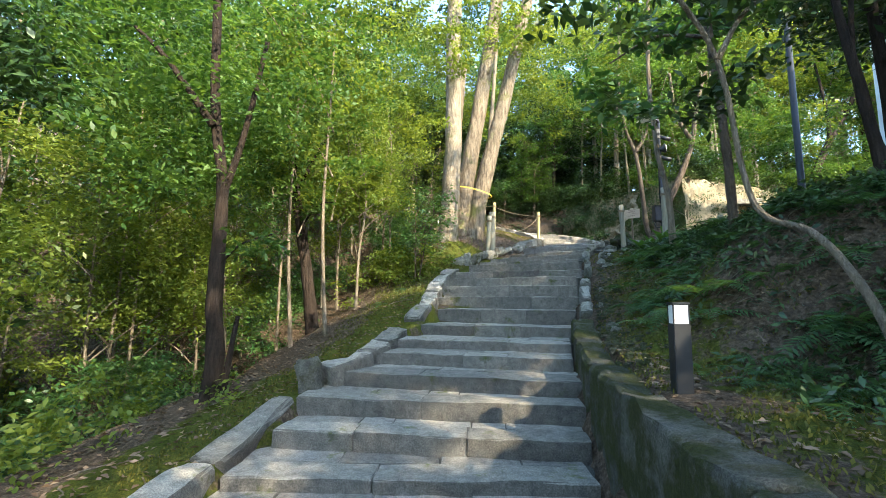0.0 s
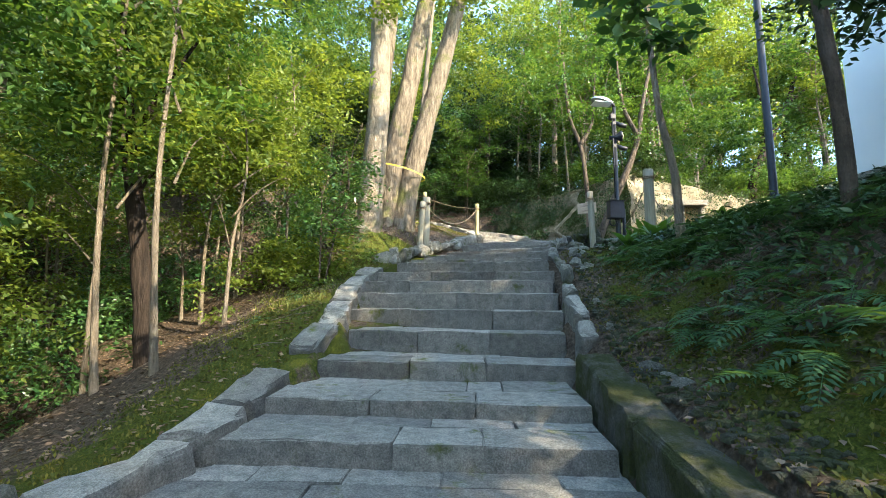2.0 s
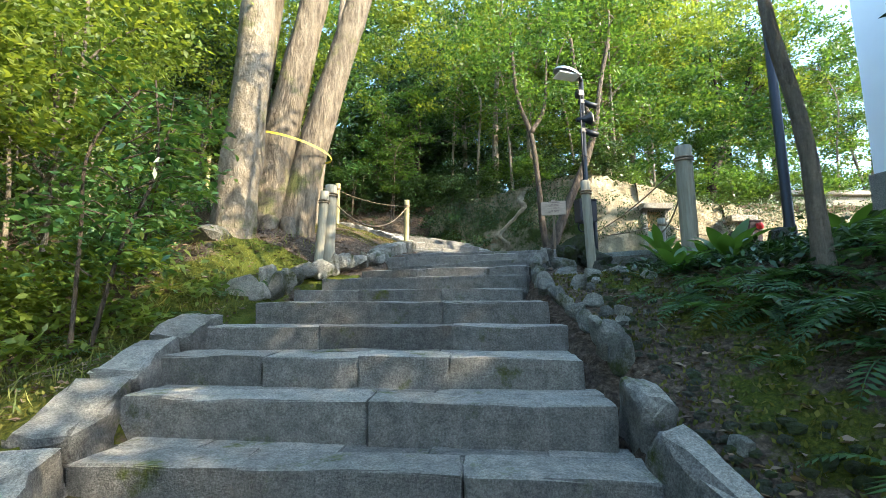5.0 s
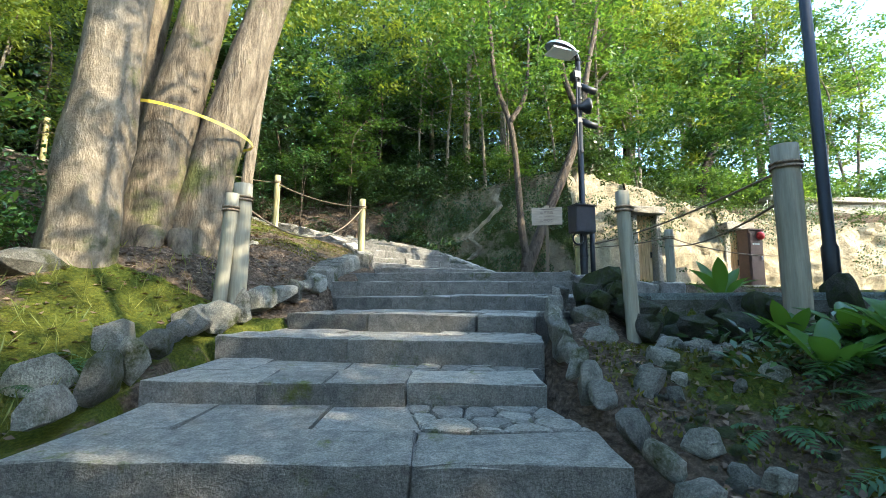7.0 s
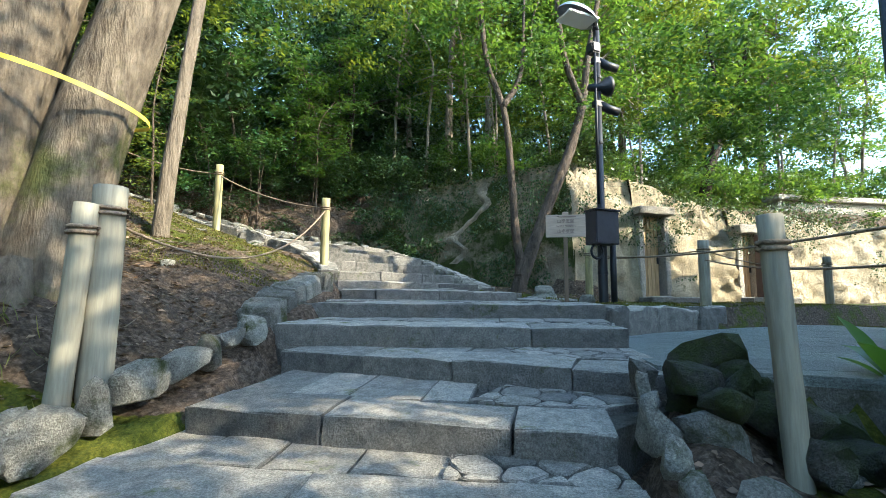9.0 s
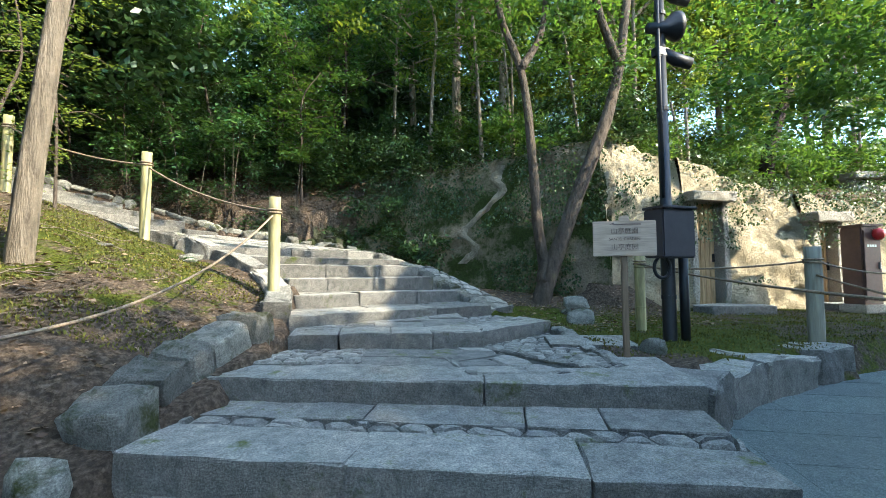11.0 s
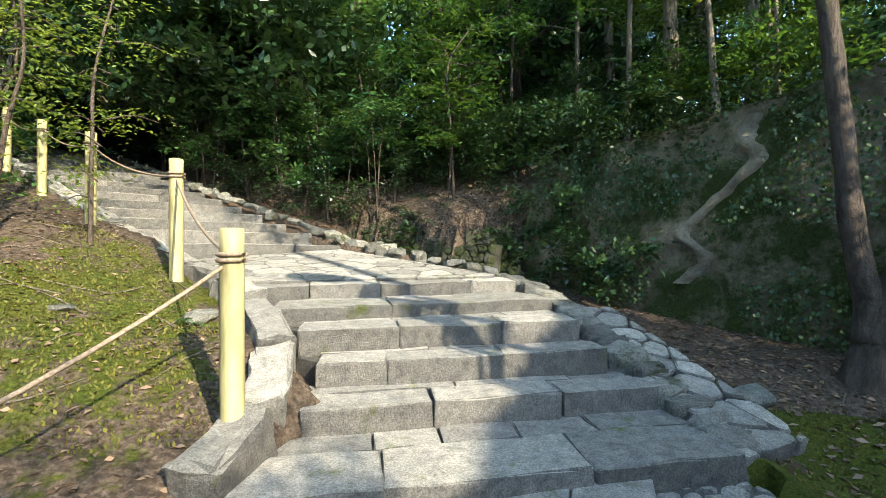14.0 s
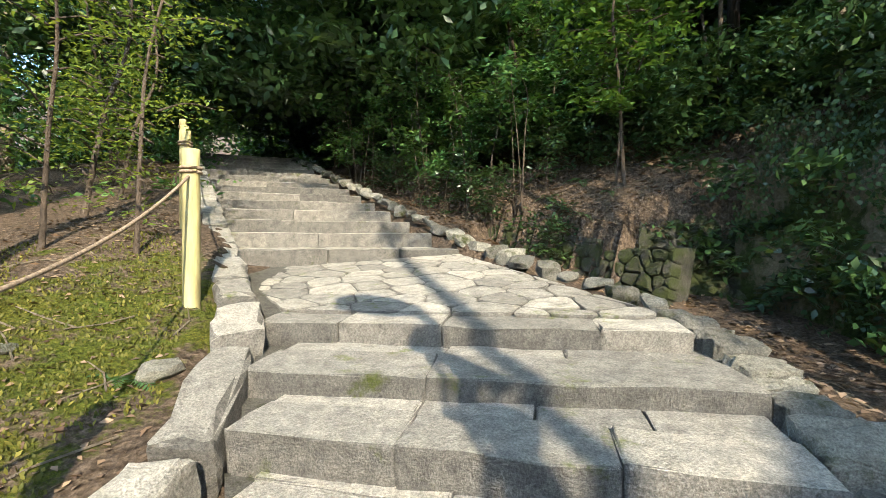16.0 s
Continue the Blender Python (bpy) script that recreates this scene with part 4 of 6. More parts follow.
for k, (x, y, s, h) in enumerate(ROCKS):
    z = ground_at(x, y)
    dark = k < 10
    ob = new("rock", mesh_of("rock", *rock((s * 0.95, s * 0.7, h * 1.3), 300 + k, 2, 0.42), ROCK_DARK if dark else ROCK))
    ob.matrix_world = pose(x, y, z + h * 0.12, rng.normal(0, 6), rng.normal(0, 6), rng.uniform(0, 360))
    tagged(ob, "dark mossy boulder under the yard's edge" if dark else "weathered grey field stone on the bank", "rock", "loose rocks")

upright = new("rock", mesh_of("rock", *rough_block((0.24, 0.20, 0.50), 0.05, 0.03, 77, (3, 2, 3)), ROCK))
upright.matrix_world = pose(-1.12, 2.70, 0.86, 4, -5, 20)
tagged(upright, "upright weathered kerb stone at the edge of the steps", "rock", "loose rocks")

# stone chips along the foot of the bank
v, f = [], []
for k in range(420):
    t = rng.random()
    x, y = np.interp(t, [0, 0.35, 0.7, 1], [1.75, 2.0, 2.45, 3.2]), np.interp(t, [0, 0.35, 0.7, 1], [1.9, 3.6, 5.6, 8.0])
    x += 0.06 + abs(rng.normal(0, 0.20))
    w = rng.uniform(0.03, 0.10)
    a, fc = rock((w, w * 0.8, w * 0.6), 3000 + k, 1, 0.35)
    z = ground_at(x, y) + w * 0.12
    v, f = join((v, f), ([(p[0] + x, p[1] + y, p[2] + z) for p in a], fc))
tagged(new("stone_chips", mesh_of("stone_chips", v, f, ROCK_DARK)), "loose grey stone chips along the foot of the bank", "gravel", kind="stuff")

# low rubble wall on the far side of the upper flight
rub = tagged(empty("rubble_wall"), "low mossy dry-stone retaining wall", "stone wall", kind="structure")
LOW_DIR = Vector((0.866, -0.5, 0))
masonry((3.9 - 0.866 * 0.9, 19.2 + 0.5 * 0.9 - 0.06, 4.22), LOW_DIR, (0.12, 0.21, 0.97), [(0, 0), (1.0, 0), (1.0, 0.78), (0, 0.72)], 0.21, rub, ROCK_DARK, "stone")
for k in range(4):
    u0 = -0.9 - 2.15 * (k + 1)
    zf = 4.35 + max(0, -u0 - 1.5) * 0.27
    masonry((3.9 + 0.866 * u0, 19.2 - 0.5 * u0 - 0.06, zf), LOW_DIR + Vector((0, 0, -0.27 if k else -0.13)), (0.12, 0.21, 0.97), [(0, 0), (2.22, 0), (2.22, 0.60), (0, 0.60)], 0.24, rub, ROCK_DARK, "stone")
# coarser masonry at the corner under the rock face
masonry((3.62, 19.28, 3.6), (0.93, 0.36, 0), (0, 0.44, 0.9), [(0, 0), (1.5, 0), (1.5, 1.9), (1.0, 2.25), (0.45, 2.05), (0, 1.55)], 0.25, rub, ROCK_DARK, "stone", 0.72, 0.04)


def backing(points, name):
    """Packed earth and small stone behind a dry-stone face; points: foot x, y, foot z, top z, lean."""
    v, f = [], []
    for x, y, z0, z1, nx, ny, lean in points:
        v += [(x, y, z0), (x + nx * lean, y + ny * lean, z1), (x + nx * (lean + 0.4), y + ny * (lean + 0.4), z1), (x + nx * 0.4, y + ny * 0.4, z0)]
    for i in range(len(points) - 1):
        a, b = 4 * i, 4 * i + 4
        for j in range(4):
            f.append((a + j, b + j, b + (j + 1) % 4, a + (j + 1) % 4))
    e = 4 * (len(points) - 1)
    f += [(3, 2, 1, 0), (e, e + 1, e + 2, e + 3)]
    part(name, mesh_of(name, v, f, ROCK_DARK), rub)


low = []
for u in (-9.5, -1.5, 0.1):
    zf = 4.45 + max(0, -u - 1.5) * 0.27
    low.append((3.9 + 0.866 * u, 19.2 - 0.5 * u + 0.02, zf - 0.10, zf + 0.50, 0.5, 0.866, 0.16))
backing(low, "backing")
backing([(3.62 + 0.93 * u, 19.30 + 0.36 * u, 3.6, 5.5, 0.0, 1.0, 0.93) for u in (0.0, 0.8, 1.5)], "corner_backing")


# ---------------------------------------------------------------- posts, ropes, lamp, sign
def post(at, height, radius, mat, label, lean=(0, 0), nodes=0, slant=0.0):
    p = empty("rope_post", at)
    n = 10
    path = [(lean[0] * t, lean[1] * t, -0.25 + (height + 0.25) * t) for t in np.linspace(0, 1, n)]
    v, f = tube(path, [radius * (1 + 0.02 * math.sin(k * 2.1)) for k in range(n)], 14)
    v = [Vector((a.x, a.y, a.z + slant * a.x if k >= (n - 1) * 14 else a.z)) for k, a in enumerate(v)]
    part("shaft", mesh_of("shaft", v, f, mat, True), p)
    me = p.children[0].data
    for poly in me.polygons:
        if len(poly.vertices) > 4:
            poly.use_smooth = False
    for k in range(nodes):
        t = (k + 0.6) / nodes
        c = (lean[0] * t, lean[1] * t, height * t)
        v, f = tube([(c[0], c[1], c[2] - 0.012), (c[0], c[1], c[2]), (c[0], c[1], c[2] + 0.012)], [radius * 1.0, radius * 1.05, radius * 1.0], 14)
        part("node", mesh_of("node", v, f, NODE_MAT, True), p)
    v, f = [], []
    for k in range(2):                               # rope lashing
        zt = height - 0.16 + 0.03 * k
        t = zt / height
        ring = [(lean[0] * t + (radius + 0.008) * math.cos(a), lean[1] * t + (radius + 0.008) * math.sin(a), zt) for a in np.linspace(0, 2 * math.pi, 15)]
        v, f = join((v, f), tube(ring, [0.011] * 15, 6))
    part("lashing", mesh_of("lashing", v, f, ROPE, True), p, "hemp rope lashing")
    return tagged(p, label, "post", "rope fence posts")


def rope(a, b, sag, name="rope", radius=0.010, label="hemp rope slung between fence posts", mat=None):
    a, b = np.array(a), np.array(b)
    pts = [a + (b - a) * t + np.array([0, 0, -4 * sag * t * (1 - t)]) for t in np.linspace(0, 1, 20)]
    return tagged(new(name, mesh_of(name, *tube(pts, [radius] * 20, 6), mat or ROPE, True)), label, "rope", "fence ropes")


GOLD = "golden bamboo fence post with rope lashing, on mossy ground"
post((2.70, 13.90, 3.95), 0.95, 0.058, BAMBOO, GOLD)
post((1.22, 15.56, 4.46), 1.19, 0.058, BAMBOO, GOLD)
post((-0.59, 16.62, 5.05), 1.20, 0.058, BAMBOO, GOLD)
post((-2.3, 17.65, 5.62), 1.15, 0.058, BAMBOO, GOLD)
post((-4.0, 18.65, 6.2), 1.15, 0.058, BAMBOO, GOLD)
GREYP = "weathered grey-green timber fence post on the bank"
post((1.00, 10.49, 3.12), 1.02, 0.085, POST_GREY, GREYP)
post((0.86, 10.40, 3.10), 0.92, 0.060, POST_GREY, "thin grey timber post beside a thicker fence post", lean=(0.06, 0))
post((3.98, 8.68, 2.69), 1.23, 0.054, POST_GREY, "leaning grey timber post among rocks", lean=(-0.03, 0.05))
post((4.63, 7.90, 2.85), 1.26, 0.085, POST_GREY, "thick grey timber fence post beside the yard")
post((7.86, 12.04, 3.38), 1.0, 0.075, POST_GREY, "grey-green fence post on the moss lawn")
post((7.0, 13.5, 3.40), 1.0, 0.062, BAMBOO, "green bamboo fence post behind the sign", nodes=2)
post((12.6, 12.9, 3.40), 1.0, 0.075, POST_GREY, "grey-green fence post on the moss lawn")
rope((1.0, 10.49, 3.95), (2.70, 13.90, 4.74), 0.42)
rope((2.70, 13.90, 4.76), (1.22, 15.56, 5.48), 0.10)
rope((1.22, 15.56, 5.50), (-0.59, 16.62, 6.1), 0.10)
rope((-0.59, 16.62, 6.1), (-2.3, 17.65, 6.65), 0.10)
rope((-2.3, 17.65, 6.65), (-4.0, 18.65, 7.2), 0.10)
rope((4.63, 7.90, 3.95), (7.0, 13.5, 4.24), 0.12)
rope((7.0, 13.5, 4.20), (7.86, 12.04, 4.24), 0.05)
rope((7.86, 12.04, 4.24), (12.6, 12.9, 4.24), 0.14)
rope((4.63, 7.90, 3.75), (7.86, 12.04, 4.1), 0.12)


def pole_lamp():
    p = empty("lamp_pole", (6.37, 12.48, 3.36))
    part("pole", mesh_of("pole", *tube([(0, 0, z) for z in (-0.2, 0, 1.2, 1.22, 4.2)], [0.066, 0.066, 0.066, 0.054, 0.047], 14), BLACK, True), p)
    part("cable_duct", mesh_of("cable_duct", *tube([(0.14, -0.06, -0.1), (0.14, -0.06, 1.2)], [0.045] * 2, 10), BLACK, True), p)
    part("side_pipe", mesh_of("side_pipe", *tube([(-0.08, -0.05, 1.5), (-0.08, -0.05, 4.0)], [0.018] * 2, 8), BLACK, True), p)
    cab = part("control_box", mesh_of("control_box", *box((0.40, 0.24, 0.46), (-0.14, -0.16, 1.13), 0.012), BLACK_BOX), p, "dark steel control box")
    part("hood", mesh_of("hood", *box((0.42, 0.27, 0.025), (-0.14, -0.17, 1.372), 0.006), BLACK_BOX), cab)
    loops = [(-0.20 + 0.10 * math.sin(a), -0.12, 0.83 - 0.10 * math.cos(a) - 0.02) for a in np.linspace(-2.6, 2.6, 16)]
    part("cable", mesh_of("cable", *tube(loops, [0.017] * 16, 8), BLACK, True), p)
    arm = part("arm", mesh_of("arm", *tube([(0, 0, 4.15), (-0.02, 0, 4.26), (-0.16, -0.02, 4.30)], [0.05, 0.045, 0.03], 10), BLACK, True), p)
    bm = bmesh.new()
    bmesh.ops.create_uvsphere(bm, u_segments=24, v_segments=12, radius=0.5)
    bmesh.ops.delete(bm, geom=[v for v in bm.verts if v.co.z < -0.1], context="VERTS")
    bmesh.ops.scale(bm, vec=(0.66, 0.42, 0.30), verts=bm.verts)
    bmesh.ops.rotate(bm, cent=(0, 0, 0), matrix=Matrix.Rotation(radians(14), 3, "Y"), verts=bm.verts)
    bmesh.ops.translate(bm, vec=(-0.36, -0.02, 4.27), verts=bm.verts)
    me = bpy.data.meshes.new("shade")
    bm.to_mesh(me)
    bm.free()
    me.materials.append(STEEL)
    head = part("shade", me, p, "grey metal lamp shade")
    part("lens", mesh_of("lens", *[(v, f) for v, f in [box((0.54, 0.34, 0.03), (-0.36, -0.02, 4.235), 0.012)]][0], LAMP_GLASS), head)
    for z, sx in ((3.62, 1), (2.95, 1)):                 # cameras / floodlights
        unit = part("floodlight", mesh_of("floodlight", *tube([(0.02, 0, z + 0.08), (0.16, -0.04, z), (0.30, -0.10, z - 0.05)], [0.05, 0.065, 0.06], 12), BLACK, True), p)
        part("bracket", mesh_of("bracket", *box((0.16, 0.10, 0.10), (0, 0, z + 0.06), 0.01), BLACK), unit)
    part("speaker_box", mesh_of("speaker_box", *box((0.16, 0.16, 0.16), (-0.06, 0, 3.86), 0.02), BLACK), p)
    dish = part("floodlight", mesh_of("floodlight", *tube([(-0.16, 0, 3.24), (0.02, -0.03, 3.26), (0.12, -0.06, 3.28), (0.16, -0.07, 3.285)], [0.05, 0.07, 0.14, 0.15], 18), BLACK, True), p)
    part("lens", mesh_of("lens", *tube([(0.155, -0.07, 3.285), (0.17, -0.073, 3.287)], [0.135, 0.12], 18), LAMP_GLASS, True), dish)
    for z in (0.5, 2.4, 3.4):
        part("band", mesh_of("band", *tube([(0, 0, z), (0, 0, z + 0.04)], [0.072 if z < 1 else 0.060] * 2, 14), BLACK), p)
    return tagged(p, "black steel lamp pole with control box and floodlights", "lamp post")


pole_lamp()

tall = empty("street_lamp", (9.0, 10.2, 3.0))
part("pole", mesh_of("pole", *tube([(0, 0, -0.1), (0, 0, 0.9), (0, 0, 0.95), (0, 0, 9.0)], [0.11, 0.11, 0.085, 0.07], 14), BLACK, True), tall)
part("base_plate", mesh_of("base_plate", *box((0.34, 0.34, 0.14), (0, 0, 0.1), 0.02), BLACK), tall)
part("lamp_head", mesh_of("lamp_head", *tube([(0, 0, 8.9), (0, 0, 9.1), (0, 0, 9.16)], [0.09, 0.28, 0.1], 14), BLACK, True), tall)
tagged(tall, "tall slim black lamp pole beside the yard", "lamp post")


def text_mesh(body, size, mat, name, extrude=0.001):
    c = bpy.data.curves.new(name, "FONT")
    c.body, c.size, c.extrude, c.align_x, c.align_y = body, size, extrude, "CENTER", "CENTER"
    tmp = new("tmp", c)
    me = bpy.data.meshes.new_from_object(tmp.evaluated_get(bpy.context.evaluated_depsgraph_get()))
    bpy.data.objects.remove(tmp)
    bpy.data.curves.remove(c)
    me.materials.clear()
    me.materials.append(mat)
    return me


sign = empty("garden_sign", (5.20, 11.80, 3.45), -32)
part("stake", mesh_of("stake", *box((0.045, 0.045, 1.0), (0, 0.02, 0.40), 0.006), WOOD_STAKE), sign)
board = part("board", mesh_of("board", *box((0.46, 0.022, 0.27), (0, -0.012, 0.93), 0.005), WOOD_SIGN), sign)
part("cap", mesh_of("cap", *box((0.07, 0.03, 0.05), (0, -0.01, 1.075), 0.006), WOOD_SIGN), sign)
for body, size, z in (("\u5c71\u4ead\u5ead\u5712", 0.050, 0.985), ("SANTEI GARDEN", 0.030, 0.925), ("\u5c71\u4ead\u5ead\u56ed", 0.050, 0.862)):
    t = part("lettering", text_mesh(body, size, INK, "lettering"), board)
    t.matrix_local = pose(0, -0.0255, z, 90)
v, f = box((0.20, 0.003, 0.010), (0.02, -0.0245, 1.038))
v2, f2 = [(-0.11, -0.026, 1.038), (-0.075, -0.026, 1.055), (-0.075, -0.026, 1.038)], [(0, 1, 2)]
part("arrow", mesh_of("arrow", *join((v, f), (v2, f2)), INK), board)
tagged(sign, "pale wooden garden sign with dark lettering on a stake", "sign")

bol = empty("bollard_light", (1.95, 1.12, 0.82), -3)
part("body", mesh_of("body", *box((0.108, 0.108, 0.59), (0, 0, 0.215), 0.006), BLACK), bol)
lampb = part("lamp_box", mesh_of("lamp_box", *box((0.096, 0.096, 0.125), (0, 0, 0.5685), 0.003), LAMP_GLASS), bol, "frosted glass lamp box")
for sx in (-1, 1):
    for sy in (-1, 1):
        part("corner_bar", mesh_of("corner_bar", *box((0.009, 0.009, 0.122), (sx * 0.0475, sy * 0.0475, 0.5695), 0.002), BLACK), bol)
part("cap", mesh_of("cap", *box((0.112, 0.112, 0.018), (0, 0, 0.640), 0.004), BLACK), bol)
tagged(bol, "black square bollard light with frosted lamp box", "bollard light")

# fire cabinet by the second door
cab = empty("hose_cabinet", (12.4, 13.9, 3.42), -12)
part("body", mesh_of("body", *box((0.40, 0.36, 1.35), (0, 0, 0.82), 0.015), PAINT_BROWN), cab)
part("plinth", mesh_of("plinth", *box((0.50, 0.46, 0.15), (0, 0, 0.075), 0.02), CONCRETE), cab)
dr = part("door", mesh_of("door", *box((0.34, 0.02, 1.22), (0, -0.19, 0.82), 0.006), PAINT_BROWN), cab)
part("handle", mesh_of("handle", *box((0.03, 0.03, 0.12), (0.12, -0.21, 0.82), 0.006), STEEL), dr)
part("alarm_lamp", mesh_of("alarm_lamp", *tube([(0.1, -0.18, 1.36), (0.1, -0.26, 1.36), (0.1, -0.31, 1.36)], [0.10, 0.10, 0.05], 14), RED, True), cab, "red alarm lamp")
for k in range(4):
    part("letter_bar", mesh_of("letter_bar", *box((0.035, 0.004, 0.04), (-0.09 + 0.05 * k, -0.203, 1.16)), STEEL), dr)
part("cap", mesh_of("cap", *box((0.44, 0.42, 0.04), (0, -0.02, 1.515), 0.008), PAINT_BROWN), cab)
tagged(cab, "brown hose cabinet with a red alarm lamp", "cabinet")

# white building beside the wood, with lower wall and eave
bld = empty("white_building", (10.8, 2.2, 2.5))
part("wall", mesh_of("wall", *box((5.5, 15.4, 6.8), (2.75, 0, 3.4)), WHITE_WALL), bld)
part("plinth", mesh_of("plinth", *box((0.16, 15.4, 2.4), (-0.082, 0, 1.2)), CONCRETE), bld, "grey concrete plinth")
part("eave", mesh_of("eave", *box((5.6, 15.5, 0.10), (2.75, 0, 6.85), 0.02), CONCRETE), bld)
tagged(bld, "tall plain white plastered building behind the bank", "building")

upper = empty("upper_retaining_wall", (21.0, 14.6, 5.0), -14)
part("wall", mesh_of("wall", *box((10.5, 0.4, 1.8), (0, 0, 0.5), 0.03), CONCRETE), upper)
part("coping", mesh_of("coping", *box((10.7, 0.6, 0.16), (0, -0.05, 1.48), 0.02), CONCRETE), upper)
tagged(upper, "tan concrete retaining wall above the rock face", "wall")


# ---------------------------------------------------------------- plants
def leaf_quads(centers, normals, dirs, length, width, droop=0.12):
    """One folded diamond leaf for every centre."""
    n = len(centers)
    ln = (length * (0.7 + 0.6 * rng.random(n)))[:, None]
    wd = (width * (0.7 + 0.6 * rng.random(n)))[:, None]
    side = np.cross(normals, dirs)
    side /= np.linalg.norm(side, axis=1, keepdims=True) + 1e-9
    base = centers - dirs * ln * 0.5
    tip = centers + dirs * ln * 0.5 - normals * ln * droop
    a = centers - side * wd * 0.5 + normals * wd * 0.12
    b = centers + side * wd * 0.5 + normals * wd * 0.12
    return np.stack([base, b, tip, a], 1)


def unit(v):
    return v / (np.linalg.norm(v, axis=1, keepdims=True) + 1e-9)


def sprays(centers, size, leaves, leaf, width, droop=0.35, flat=0.5):
    """Leafy twigs: round every centre a bent twig with leaves to both sides."""
    c = np.asarray(centers, float)
    n = len(c)
    az = rng.uniform(0, 2 * np.pi, n)
    el = rng.normal(0.05, 0.35, n)
    d = np.stack([np.cos(az) * np.cos(el), np.sin(az) * np.cos(el), np.sin(el)], 1)
    up = np.tile([0, 0, 1.0], (n, 1)) + rng.normal(0, flat, (n, 3))
    side = unit(np.cross(up, d))
    nrm = unit(np.cross(d, side))
    t = np.linspace(-0.5, 0.5, leaves)
    sgn = np.where(np.arange(leaves) % 2, 1.0, -1.0)
    S = size * (0.6 + 0.8 * rng.random(n))[:, None, None]
    P = c[:, None] + d[:, None] * (t[None, :, None] * S) + side[:, None] * (sgn[None, :, None] * leaf * 0.55) - np.array([0, 0, 1.0]) * droop * (t[None, :, None] + 0.5) ** 2 * S
    D = unit((d[:, None] * 0.6 + side[:, None] * sgn[None, :, None] * 0.8 + rng.normal(0, 0.28, (n, leaves, 3))).reshape(-1, 3))
    N = unit((nrm[:, None] + rng.normal(0, 0.38, (n, leaves, 3))).reshape(-1, 3))
    P = P.reshape(-1, 3) + rng.normal(0, leaf * 0.25, (n * leaves, 3))
    return leaf_quads(P, N, D, leaf, width)


def blob(center, radius, n, hollow=0.35):
    """Points in an ellipsoid, denser towards its outside."""
    m = max(3, n // 9)                                # boughs: the sprays gather round a few points and leave gaps
    v = unit(rng.normal(0, 1, (m, 3)))
    r = (hollow + (1 - hollow) * rng.random(m) ** 0.5)[:, None]
    boughs = (v * r)[rng.integers(0, m, n)]
    return np.asarray(center) + (boughs + rng.normal(0, 1, (n, 3)) * np.array([0.17, 0.17, 0.07])) * np.asarray(radius)


def trunk_mesh(stems, seg, seed, mat, name="trunk"):
    vs, fs = [], []
    for k, (pts, r0, r1) in enumerate(stems):
        P = curve_points(pts, max(8, 5 * len(pts)))
        n = len(P)
        rad = [r0 + (r1 - r0) * (i / (n - 1)) ** 0.8 for i in range(n)]
        if k == 0:
            for i in range(min(4, n)):
                rad[i] *= (1.5, 1.2, 1.08, 1.03)[i]
        vs, fs = join((vs, fs), tube(P, rad, seg, 0.05, seed + k))
    return mesh_of(name, vs, fs, mat, True)


def tree(name, base, stems, crown, leaf, mat, bark, label, leaves=9, seg=9, size=0.45, width=0.45):
    """stems: (points, radius below, radius above) from the base; crown: (centre, radii, sprays)."""
    t = empty(name, base)
    part("trunk", trunk_mesh(stems, seg, int(rng.integers(9999)), bark), t)
    pts = np.concatenate([blob(c, r, n) for c, r, n in crown])
    part("crown", quads_mesh("crown", sprays(pts, size, leaves, leaf, leaf * width), mat), t)
    return tagged(t, label, "tree")


def auto_stems(h, r, lean=(0, 0), forks=3, start=0.45, spread=0.8):
    L = np.array([lean[0], lean[1], 0])
    main = [np.array([0, 0, -0.3]), L * 0.15 + [rng.normal(0, 0.05), rng.normal(0, 0.05), h * 0.3], L * 0.5 + [rng.normal(0, 0.1), rng.normal(0, 0.1), h * 0.65], L + [0, 0, h]]
    out = [(main, r, r * 0.25)]
    for k in range(forks):
        u = start + (0.9 - start) * k / max(forks, 1)
        b = L * u ** 1.5 + np.array([0, 0, h * u])
        a = rng.uniform(0, 2 * math.pi)
        e = b + np.array([math.cos(a) * spread, math.sin(a) * spread, 0.7]) * h * 0.22
        m = (b + e) / 2 + np.array([0, 0, 0.1 * h * 0.2])
        out.append(([b, m, e], r * 0.45, r * 0.1))
    return out


def g(x, y):
    return (x, y, ground_at(x, y) - 0.03)


# the great twin tree at the turn: pale trunks, yellow tape
gt = empty("great_tree", (-0.24, 10.4, 3.15))
part("trunk", trunk_mesh([([(0, 0, -0.5), (0.02, 0, 0.6), (0.12, 0.1, 3.0), (0.10, 0.2, 7.0), (0.4, 0.6, 14)], 0.31, 0.18)], 22, 5, BARK_PALE), gt)
part("crown", quads_mesh("crown", sprays(np.concatenate([blob((0.4, 1.0, 13.5), (3.0, 3.0, 2.6), 900), blob((-1.6, 0.3, 7.6), (1.5, 1.5, 1.6), 200), blob((0.5, -0.9, 6.6), (1.5, 0.8, 1.5), 130), blob((-0.7, -0.7, 3.6), (0.9, 0.6, 0.8), 40), blob((0.2, -0.9, 5.6), (1.4, 0.6, 1.1), 80)]), 0.5, 9, 0.13, 0.065), LEAF_YELLOW), gt)
tagged(gt, "great tree with a thick pale trunk and flared foot", "tree")

